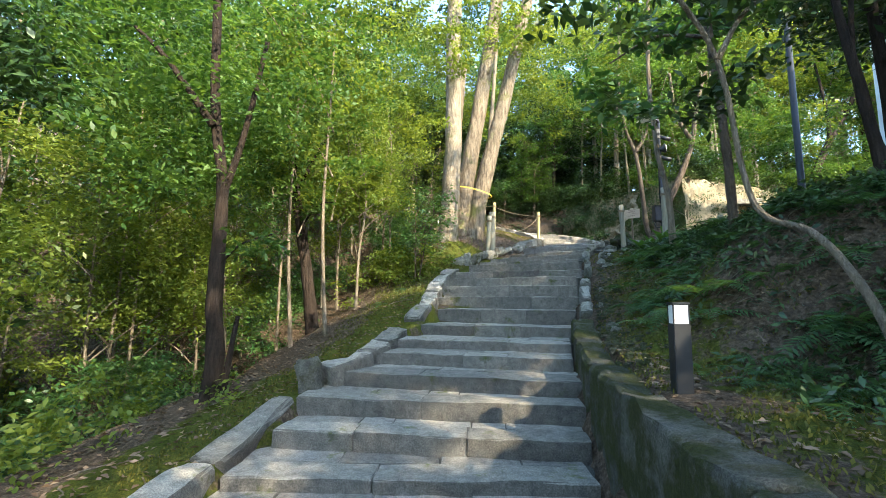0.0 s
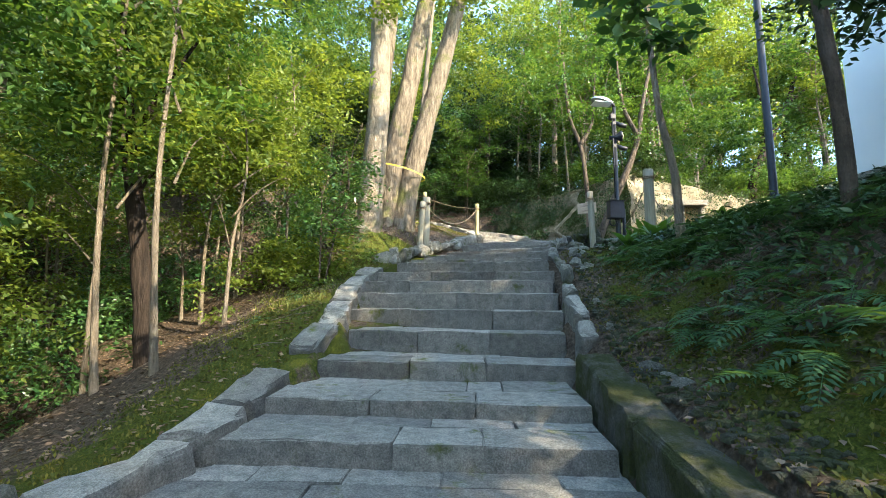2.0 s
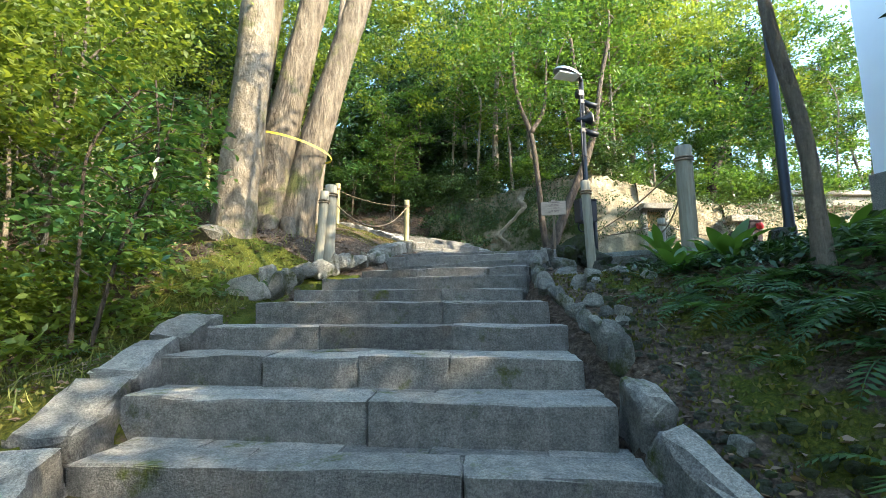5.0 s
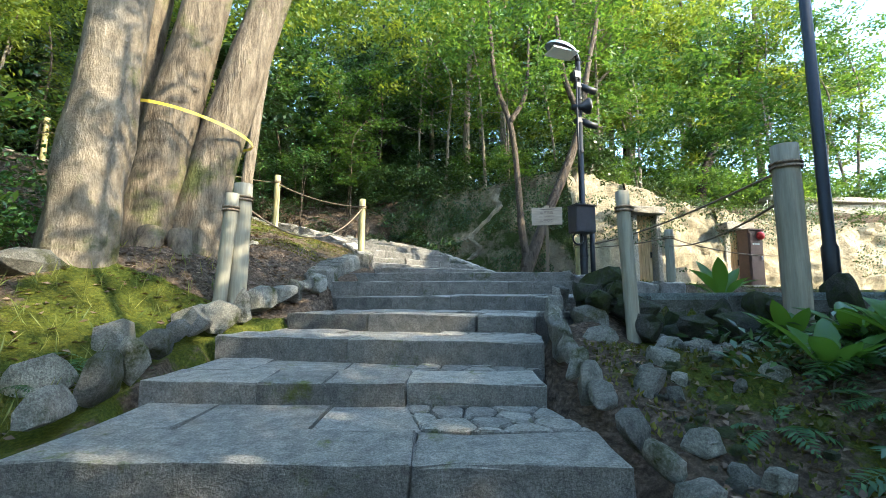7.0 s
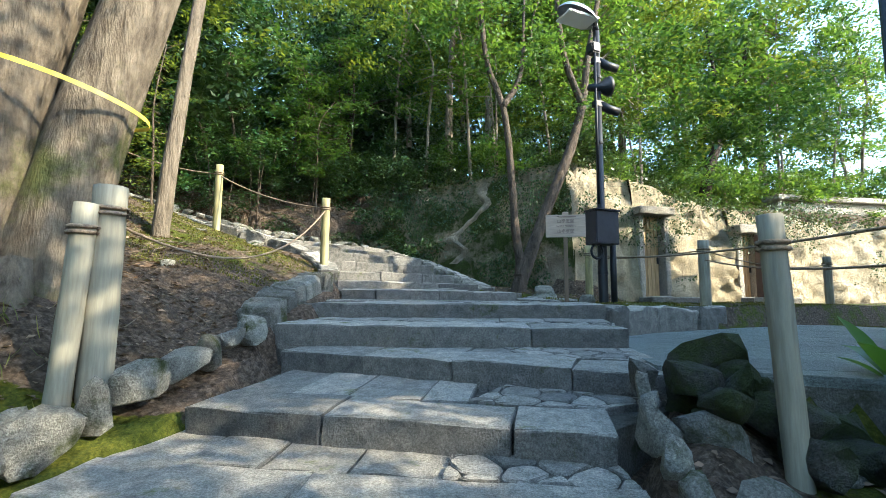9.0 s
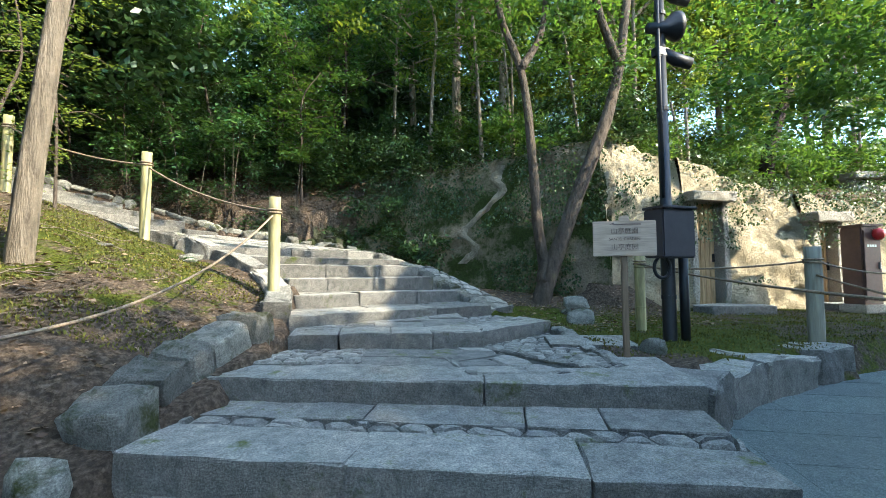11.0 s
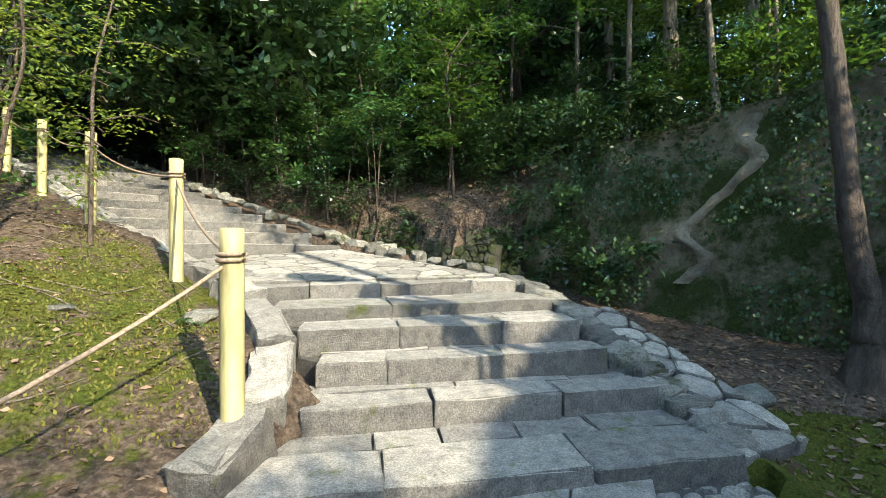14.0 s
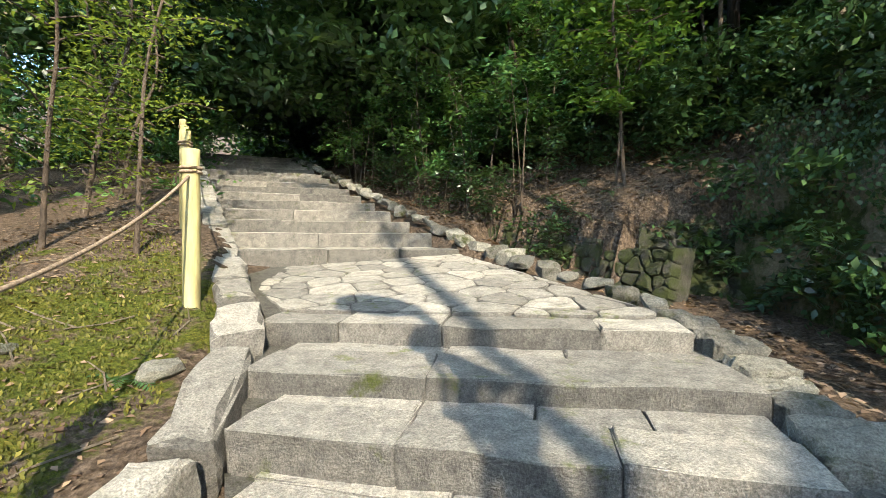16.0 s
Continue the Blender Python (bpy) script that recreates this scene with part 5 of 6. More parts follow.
gt2 = empty("leaning_twin_tree", (0.1, 11.25, 3.2))
part("trunk", trunk_mesh([([(-0.1, -0.05, -0.5), (-0.05, 0, 0.7), (0.18, 0.05, 2.4), (0.62, 0.1, 5.0), (1.3, 0.2, 10), (1.6, 0.4, 14)], 0.35, 0.15),
                          ([(0.35, 0.05, -0.5), (0.40, 0.05, 0.6), (0.70, 0.10, 2.2), (1.35, 0.2, 5.0), (2.4, 0.3, 10), (2.9, 0.4, 14)], 0.33, 0.13),
                          ([(-0.35, 0.1, -0.5), (-0.38, 0.1, 0.8), (-0.25, 0.2, 2.6), (0.0, 0.3, 6.0)], 0.24, 0.12)], 18, 9, BARK_MOSSY), gt2)
part("crown", quads_mesh("crown", sprays(np.concatenate([blob((2.0, 0.5, 13.0), (3.2, 3.0, 2.5), 900), blob((0.8, -0.3, 8.8), (1.6, 1.0, 1.2), 130), blob((1.1, -0.9, 6.4), (1.4, 0.6, 1.2), 90), blob((2.2, -0.3, 7.2), (1.0, 1.0, 1.0), 70)]), 0.5, 9, 0.14, 0.07), LEAF_YELLOW), gt2)
v, f = [], []
for k in range(9):
    a = k * 0.75 + 0.1
    v, f = join((v, f), tube(curve_points([(0.1 + 0.3 * math.cos(a), 0.25 * math.sin(a), 0.5), (0.1 + 0.58 * math.cos(a), 0.52 * math.sin(a), 0.04), (0.1 + 1.1 * math.cos(a + 0.25), 0.95 * math.sin(a + 0.25), -0.2)], 8), np.linspace(0.13, 0.035, 8), 8, 0.06, k))
part("root_flare", mesh_of("root_flare", v, f, BARK_MOSSY, True), gt2)
tagged(gt2, "leaning tree with three pale trunks and spreading roots", "tree")
v, f = [], []
ring = [(0.1 + 0.28 + 0.62 * math.cos(a), 11.25 + 0.08 + 0.47 * math.sin(a), 3.2 + 1.75 - 0.14 * math.cos(a)) for a in np.linspace(0, 2 * math.pi, 40)]
for k in range(40):
    x, y, z = ring[k]
    v += [(x, y, z - 0.016), (x, y, z + 0.016)]
for k in range(39):
    f.append((2 * k, 2 * k + 2, 2 * k + 3, 2 * k + 1))
tagged(new("marking_tape", mesh_of("marking_tape", v, f, TAPE)), "yellow marking tape tied round the pale trunks", "tape")

tree("dark_tree", g(-2.51, 3.27), [([(0, 0, -0.4), (0.03, 0, 0.5), (-0.04, 0.02, 1.1), (-0.07, 0.05, 2.0), (-0.12, 0.1, 2.7), (-0.32, 0.1, 3.9), (-0.45, 0.1, 6.5)], 0.13, 0.05), ([(-0.10, 0.1, 2.5), (0.12, 0.1, 3.3), (0.35, 0.1, 4.6)], 0.05, 0.03), ([(0.10, 0.05, -0.2), (0.18, 0.05, 0.5), (0.22, 0.1, 1.0)], 0.05, 0.025), ([(-0.06, 0.05, 1.6), (0.3, -0.1, 1.85), (0.75, -0.25, 1.95)], 0.02, 0.008), ([(-0.25, 0, 3.4), (-0.8, -0.2, 4.2), (-1.2, -0.3, 4.6)], 0.05, 0.02)],
     [((-0.4, 0.2, 4.6), (2.0, 1.8, 1.2), 520), ((-0.9, -0.1, 2.9), (1.0, 1.0, 0.7), 110), ((0.45, -0.2, 1.95), (0.5, 0.4, 0.2), 22)], 0.095, LEAF_MID, BARK_DARK, "dark-barked tree with a split trunk and dense crown")
tree("dark_tree", g(-2.62, 6.87), [([(0.02, 0, -0.4), (-0.05, 0, 0.3), (-0.16, 0, 1.0), (-0.35, 0, 2.0), (-0.55, 0, 3.0), (-0.75, 0, 4.6), (-0.8, 0, 7.5)], 0.15, 0.07), ([(-0.5, 0, 2.8), (-0.1, -0.1, 3.6), (0.3, -0.2, 4.2)], 0.05, 0.02), ([(-0.38, 0, 2.1), (0.1, -0.3, 2.5), (0.5, -0.5, 2.5)], 0.025, 0.01)],
     [((-0.7, 0.2, 5.4), (2.2, 2.0, 1.5), 600), ((0.0, -0.5, 3.5), (1.1, 1.0, 0.5), 110), ((0.25, -0.5, 2.5), (0.6, 0.5, 0.25), 34)], 0.105, LEAF_MID, BARK_DARK, "leaning dark-barked tree at the foot of the bank")
tree("slim_tree", (0.75, 13.8, 4.05), [([(0, 0, -0.3), (-0.02, 0, 0.3), (0.10, 0.05, 2.0), (0.32, 0.1, 4.5), (0.6, 0.2, 9.0)], 0.12, 0.06)], [((0.6, 0.2, 9.2), (1.6, 1.6, 1.5), 260)], 0.12, LEAF_MID, BARK_GREY, "slim pale-barked tree on the mossy bank")
tree("forked_tree", (7.1, 15.9, 3.45), [([(0.10, 0, 0.55), (0.06, 0, 1.0), (-0.03, 0, 1.5), (-0.12, 0, 2.7), (-0.3, 0, 4.2), (-0.6, 0.3, 5.6), (-0.8, 0.3, 8.0)], 0.12, 0.05),
                                        ([(-0.05, 0, -0.3), (0.0, 0, 0.15), (0.25, -0.05, 0.9), (0.75, -0.1, 2.1), (1.45, -0.1, 3.6), (1.9, 0, 4.8), (2.1, 0, 6.0), (2.7, 0.2, 8.0)], 0.20, 0.06),
                                        ([(1.9, 0, 4.7), (1.3, -0.1, 5.8), (1.15, 0, 7.6)], 0.10, 0.05), ([(-0.32, 0, 4.3), (0.15, 0.0, 5.2), (0.4, 0.2, 7.2)], 0.08, 0.03)],
     [((1.0, 0.4, 9.0), (3.2, 2.5, 1.6), 600), ((1.5, -0.2, 5.4), (1.9, 1.6, 1.1), 260), ((-0.6, -0.5, 6.4), (2.4, 2.0, 1.2), 330)], 0.13, LEAF_MID, BARK_BROWN, "forked tree leaning over the corner of the rock face")
tree("bank_tree", (3.72, 3.7, 2.2), [([(0, 0, -0.3), (0, 0, 1.0), (-0.08, 0.05, 2.6), (-0.2, 0.1, 4.6), (-0.3, 0.1, 6.5)], 0.060, 0.04), ([(-0.1, 0.05, 2.8), (-0.6, 0.5, 3.1), (-1.1, 1.0, 3.0)], 0.03, 0.012)],
     [((-0.9, 0.9, 2.35), (0.7, 0.6, 0.35), 46), ((-0.1, 0.3, 3.1), (0.9, 0.8, 0.5), 60), ((-0.3, 0.2, 5.6), (1.8, 1.6, 1.0), 120)], 0.17, LEAF_GLOSSY, BARK_BROWN, "slender bank tree with large dark leaves", leaves=7, width=0.5)
tree("curved_sapling", (3.40, 1.05, 0.9), [([(0, 0, -0.3), (-0.08, 0.25, 0.55), (-0.2, 0.55, 1.1), (-0.36, 0.88, 1.32), (-0.44, 1.0, 1.7), (-0.6, 1.0, 2.8), (-1.05, 0.9, 3.5), (-1.6, 0.8, 4.0)], 0.034, 0.02), ([(-0.6, 1.0, 2.8), (-0.3, 1.0, 3.3), (0.2, 0.9, 3.6)], 0.03, 0.015)],
     [((-0.9, 1.0, 3.75), (1.1, 0.9, 0.4), 90), ((0.0, 1.6, 2.9), (0.7, 0.5, 0.3), 30)], 0.15, LEAF_DARK, BARK_GREY, "thin curved sapling growing out of the bank", leaves=7, width=0.5)
tree("bank_tree", (4.9, 2.9, 2.55), [([(0, 0, -0.3), (-0.1, 0.1, 1.2), (-0.3, 0.1, 2.6), (-0.35, 0.1, 5.0)], 0.07, 0.03), ([(0.05, 0, 0.2), (0.0, 0.3, 1.6), (0.2, 0.3, 4.0)], 0.05, 0.02)],
     [((-0.2, 0.2, 4.4), (1.8, 1.6, 1.2), 260)], 0.15, LEAF_DARK, BARK_DARK, "dark slender tree on top of the bank", leaves=7, width=0.5)
tree("slim_tree", (4.05, 6.2, 2.7), [([(0, 0, -0.3), (-0.05, 0, 0.8), (-0.2, 0.05, 1.8), (-0.25, 0.1, 3.5), (-0.1, 0.1, 6.0)], 0.06, 0.03)], [((-0.1, 0.2, 5.2), (1.3, 1.3, 1.2), 200)], 0.13, LEAF_MID, BARK_GREY, "slim tree on the bank above the steps")
# trees added out of view to shade the lower steps and the landing
for x, y, h, r in ((5.9, -2.3, 5.0, 1.2), (5.6, -5.6, 3.2, 1.7), (6.4, -5.6, 7.0, 1.2), (4.6, -7.5, 7.0, 2.6), (6.7, -0.5, 4.6, 1.3), (6.2, 3.0, 4.6, 1.7), (7.3, 5.6, 6.2, 1.9), (8.3, 5.9, 5.3, 2.0), (9.4, 5.9, 6.1, 2.0), (-3.6, -3.5, 8.0, 2.6), (-6.0, 0.5, 9, 2.8)):
    tree("shade_tree", g(x, y), auto_stems(h, 0.16, (0, 0), 4), [((0, 0, h * 0.85), (r, r, h * 0.25), 430)], 0.17, LEAF_DARK, BARK_DARK, "unseen broadleaf tree added for shade, with a dense dark crown", size=0.6)

# saplings of the wood beside the lower steps
sap_kinds = []
for k in range(4):
    h = (3.6, 4.6, 5.4, 3.0)[k]
    s = tree("sapling", (-1.9, 7.3, 1.4) if k == 0 else g((-2.6, -3.4, -1.6)[k - 1], (8.3, 7.0, 8.9)[k - 1]), auto_stems(h, 0.035, (rng.normal(0, 0.2), rng.normal(0, 0.2)), 5, 0.3, 0.9),
             [((0, 0, h * 0.72), (0.9, 0.9, h * 0.33), int(70 * h))], 0.085, LEAF_YELLOW, BARK_GREY, "slender sapling with fine yellow-green leaves", leaves=10, size=0.42)
    s["group"] = "saplings in the wood"
    sap_kinds.append(s)
for k in range(34):
    x, y = rng.uniform(-9, -1.2), rng.uniform(5.5, 15)
    if x > -1.9 and y < 8.8 or math.hypot(x - 0.2, y - 10.5) < 1.5 or (x > -2.2 and y > 10.5):
        continue
    c = copy_thing(sap_kinds[k % 4], pose(*g(x, y), 0, 0, rng.uniform(0, 360)))
    c.scale = (1, 1, 1) if k % 2 else (1.2, 1.2, 1.25)
for k in range(20):
    x, y = rng.uniform(-11, -4.2), rng.uniform(-1.0, 9)
    copy_thing(sap_kinds[k % 4], pose(*g(x, y), 0, 0, rng.uniform(0, 360)))

# trees of the hillside
hill_kinds = []
for k, (h, bark, lf) in enumerate(((9, BARK_GREY, LEAF_MID), (11, BARK_PALE, LEAF_YELLOW), (8, BARK_DARK, LEAF_DARK), (12, BARK_GREY, LEAF_YELLOW))):
    x, y = ((11.5, 18.5), (9.2, 21), (4.8, 23.5), (7.5, 24.5))[k]
    s = tree("hill_tree", g(x, y), auto_stems(h, 0.15, (rng.normal(0, 0.6), 0), 5, 0.35, 0.9), [((0, 0, h * 0.78), (2.2, 2.2, h * 0.24), 400), ((0.5, 0.3, h * 0.45), (1.6, 1.6, h * 0.12), 90)], 0.18, lf, bark, "hillside tree with a slim trunk and airy crown", size=0.6)
    s["group"] = "trees on the hillside"
    hill_kinds.append(s)
for k in range(24):
    x, y = rng.uniform(-14, 24), rng.uniform(20, 40)
    if k < 12:
        x, y = rng.uniform(9, 20), rng.uniform(17, 25)
    if y < 23 and x < 6.5 and x > -9:
        continue
    c = copy_thing(hill_kinds[k % 4], pose(*g(x, y), 0, 0, rng.uniform(0, 360)))
for k in range(10):
    x, y = rng.uniform(-16, -7), rng.uniform(8, 24)
    copy_thing(hill_kinds[(k + 1) % 4], pose(*g(x, y), 0, 0, rng.uniform(0, 360)))


def scatter(name, label, category, pts, size, leaves, leaf, width, mat, droop=0.35):
    return tagged(new(name, quads_mesh(name, sprays(pts, size, leaves, leaf, leaf * width, droop), mat)), label, category, kind="stuff")


def on_ground(n, x0, x1, y0, y1, keep=None):
    x, y = rng.uniform(x0, x1, n), rng.uniform(y0, y1, n)
    h, m, o = terrain(x, y)
    ok = o > 0.25
    ok &= ~inside(x, y, PLAZA)
    if keep is not None:
        ok &= keep(x, y, o)
    return np.stack([x, y, h], 1)[ok], o[ok]


def bushes(n, area, radius, height, per, keep=None):
    p, o = on_ground(n, *area, keep)
    out = []
    for q in p:
        r = radius * rng.uniform(0.6, 1.4)
        out.append(blob(q + np.array([0, 0, height * 0.5]), (r, r, height * rng.uniform(0.4, 0.8)), per))
    return np.concatenate(out)


scatter("hillside_shrubs", "dense evergreen undergrowth on the shaded hillside", "shrubs", bushes(210, (-12, 9, 19.6, 32), 0.9, 1.8, 60, lambda x, y, o: (behind_wall(x, y) > 0.9) | ((x < 4.6) & ((x - 3.9) * 0.5 + (y - 19.2) * 0.866 > 1.6))), 0.5, 9, 0.12, 0.45, LEAF_DARK)
scatter("wall_top_shrubs", "sunlit shrubs and creepers above the rock face", "shrubs", bushes(150, (7, 22, 15.3, 24), 0.8, 1.3, 55, lambda x, y, o: behind_wall(x, y) > 0.7), 0.5, 9, 0.11, 0.45, LEAF_MID)
scatter("wood_undergrowth", "leafy green undergrowth below the steps", "shrubs", bushes(190, (-12, -1.4, -1.5, 15), 0.7, 1.3, 60, lambda x, y, o: (o > np.where(y < 8.5, 3.0, 1.5)) & (np.hypot(x - 0.2, y - 10.6) > 1.9)), 0.45, 9, 0.09, 0.45, LEAF_GLOSSY)
scatter("verge_shrubs", "low leafy shrubs along the edge of the steps", "shrubs", np.concatenate([bushes(40, (-3.2, 0.3, 7.6, 9.6), 0.4, 0.75, 26, lambda x, y, o: (o > 0.75) & (o < 2.8) & (np.hypot(x + 0.3, y - 10.2) > 1.3)), bushes(16, (-5.0, -1.2, 0.5, 4.6), 0.3, 0.5, 18, lambda x, y, o: (o > 1.3) & (o < 3.2))]), 0.38, 8, 0.085, 0.5, LEAF_YELLOW)
scatter("wood_canopy", "high sunlit canopy of the wood beside the steps", "foliage", np.concatenate([blob((rng.uniform(-13, -3.5), rng.uniform(4, 18), rng.uniform(4, 9.5)), (1.6, 1.6, 0.9), 60) for _ in range(70)]), 0.55, 9, 0.13, 0.45, LEAF_GLOSSY)
scatter("hillside_canopy", "tall leafy canopy over the hillside", "foliage", np.concatenate([blob((x, y, ground_at(x, y) + rng.uniform(2.5, 9.5)), (1.7, 1.7, 1.1), 60) for x, y in zip(rng.uniform(-16, 12, 115), rng.uniform(20.5, 32, 115))]), 0.7, 9, 0.17, 0.45, LEAF_GLOSSY)
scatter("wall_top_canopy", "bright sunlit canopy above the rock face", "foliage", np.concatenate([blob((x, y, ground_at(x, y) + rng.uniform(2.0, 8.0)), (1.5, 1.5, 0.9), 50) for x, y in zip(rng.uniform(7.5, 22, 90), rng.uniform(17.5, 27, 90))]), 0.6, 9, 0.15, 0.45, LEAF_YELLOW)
scatter("hillside_low_shrubs", "dark evergreen shrubs on the shaded slope beside the upper path", "shrubs", bushes(330, (-13, 4.6, 19.0, 29), 0.7, 1.5, 46, lambda x, y, o: ((x - 3.9) * 0.5 + (y - 19.2) * 0.866 > np.where(x > 0.5, 1.1, 0.5)) & (o > 0.8)), 0.5, 9, 0.12, 0.45, LEAF_DARK)
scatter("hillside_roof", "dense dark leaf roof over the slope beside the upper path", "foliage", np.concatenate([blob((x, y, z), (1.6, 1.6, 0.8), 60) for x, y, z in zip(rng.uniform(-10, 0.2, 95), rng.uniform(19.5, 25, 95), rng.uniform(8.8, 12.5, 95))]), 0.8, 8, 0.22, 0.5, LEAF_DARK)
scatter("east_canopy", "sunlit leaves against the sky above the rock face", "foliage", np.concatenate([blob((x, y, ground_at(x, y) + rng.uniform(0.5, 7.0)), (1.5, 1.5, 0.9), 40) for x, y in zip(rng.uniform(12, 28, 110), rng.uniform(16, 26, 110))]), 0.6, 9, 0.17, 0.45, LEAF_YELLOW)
tree("leaning_tree", g(13.4, 16.2), [([(0, 0, -0.3), (0.3, 0, 1.0), (0.9, 0, 2.2), (2.0, 0.1, 4.0), (3.0, 0.2, 6.5)], 0.19, 0.06), ([(0.9, 0, 2.2), (0.9, 0, 3.4), (0.7, 0.1, 5.5)], 0.10, 0.04), ([(2.0, 0.1, 4.0), (3.0, 0, 4.8), (4.2, 0, 5.4)], 0.08, 0.03)],
     [((1.6, 0.2, 6.2), (2.6, 2.0, 1.5), 330), ((3.6, 0.2, 4.6), (1.5, 1.3, 0.8), 110)], 0.15, LEAF_YELLOW, BARK_DARK, "dark tree leaning out above the rock face")
belt = []
for u in np.arange(-10.5, 2.6, 0.19):                  # shrubs that crowd the slope over the low wall
    for _ in range(2):
        dd = rng.uniform(0.45, 2.4) if not -3.2 < u < 0.8 else rng.uniform(1.0, 2.6)
        x, y = 3.9 + 0.866 * u + 0.5 * dd, 19.2 - 0.5 * u + 0.866 * dd
        belt.append(blob((x, y, ground_at(x, y) + rng.uniform(0.3, 1.3)), (0.55, 0.55, 0.5), 30))
scatter("slope_shrubs", "dark glossy shrubs crowding the slope beside the upper path", "shrubs", np.concatenate(belt), 0.42, 8, 0.11, 0.5, LEAF_DARK)
scatter("path_canopy", "sunlit yellow-green canopy over the turn of the steps", "foliage", np.concatenate([blob((x, y, z), (1.5, 1.5, 0.9), 42) for x, y, z in zip(rng.uniform(-4, 4.2, 46), rng.uniform(16.2, 19.5, 46), rng.uniform(9.8, 14, 46))]), 0.6, 8, 0.15, 0.45, LEAF_YELLOW)
scatter("northwest_woods", "deep woodland closing the view above the upper flight", "woods", np.concatenate([blob((x, y, ground_at(x, y) + rng.uniform(0.3, 9)), (2.2, 2.2, 1.5), 34) for x, y in zip(rng.uniform(-26, -6, 110), rng.uniform(22, 38, 110))]), 0.9, 8, 0.28, 0.5, LEAF_MID)
scatter("ridge_woods", "tall dark woods on the ridge above the rock face", "woods", np.concatenate([blob((x, y, ground_at(x, y) + rng.uniform(0.3, 13)), (2.2, 2.2, 1.6), 30) for x, y in zip(rng.uniform(-8, 20, 120), rng.uniform(29, 38, 120))]), 0.9, 8, 0.30, 0.5, LEAF_DARK)
# shrubs added outside the view to keep sun off the bank
scatter("bank_top_shrubs", "unseen evergreen shrubs added to shade the bank", "shrubs", np.concatenate([blob((x, y, 2.9 + 0.30 * (y + 2.6) + rng.uniform(-0.7, 0.5)), (0.6, 0.6, 0.5), 34) for x, y in zip(rng.uniform(4.9, 6.4, 26), rng.uniform(-3.4, 0.6, 26))]), 0.42, 8, 0.12, 0.5, LEAF_DARK)
# boughs with no tree, added to shade the ditch and cover bright sky
scatter("overhanging_canopy", "leafy boughs hanging out over the yard before the rock face", "foliage", np.concatenate([blob((x, y, z), (1.0, 1.0, 0.6), 44) for x, y, z in zip(rng.uniform(8.9, 11.8, 16), rng.uniform(12.0, 14.3, 16), rng.uniform(6.5, 8.3, 16))]), 0.5, 9, 0.12, 0.45, LEAF_MID)
# rim shrubs added to shade the masonry beyond the corner
scatter("corner_shrubs", "dark shrubs on the rim at the corner of the rock face", "shrubs", np.concatenate([blob((x, 15.7 + rng.uniform(0.7, 1.4) - 0.2 * (x - 8.5), 7.1 + rng.uniform(-0.1, 0.8)), (0.6, 0.6, 0.5), 30) for x in rng.uniform(8.2, 10.4, 16)]), 0.4, 8, 0.11, 0.5, LEAF_DARK)
scatter("slope_thicket", "dense dark thicket filling the hillside behind the shrubs", "shrubs", np.concatenate([blob((x, y, ground_at(x, y) + rng.uniform(0.2, 5.5)), (1.6, 1.6, 1.2), 34) for x, y in zip(rng.uniform(-10, 10, 130), rng.uniform(24.5, 29, 130))]), 0.8, 8, 0.30, 0.55, LEAF_DARK)
ring_pts = []
for _ in range(330):                                   # woods added all round: close the place, and unseen ones block low skylight
    a = rng.uniform(0, 2 * math.pi)
    r = rng.uniform(17, 30)
    x, y = 2 + math.cos(a) * r, 4 + math.sin(a) * r
    if y > 16 and x > -8 or (x > 9 and y > -4):
        continue
    ring_pts.append(blob((x, y, ground_at(x, y) + rng.uniform(0.5, 12.5)), (2.6, 2.6, 1.6), 34))
scatter("surrounding_woods", "dense woodland added all round the steps, mostly unseen", "woods", np.concatenate(ring_pts), 0.95, 8, 0.34, 0.5, LEAF_DARK)
scatter("far_woods", "far woodland rising behind the rock face", "woods", np.concatenate([blob((rng.uniform(-25, 35), rng.uniform(30, 46), rng.uniform(8, 22)), (3, 3, 2.2), 40) for _ in range(150)]), 1.0, 8, 0.32, 0.5, LEAF_MID)




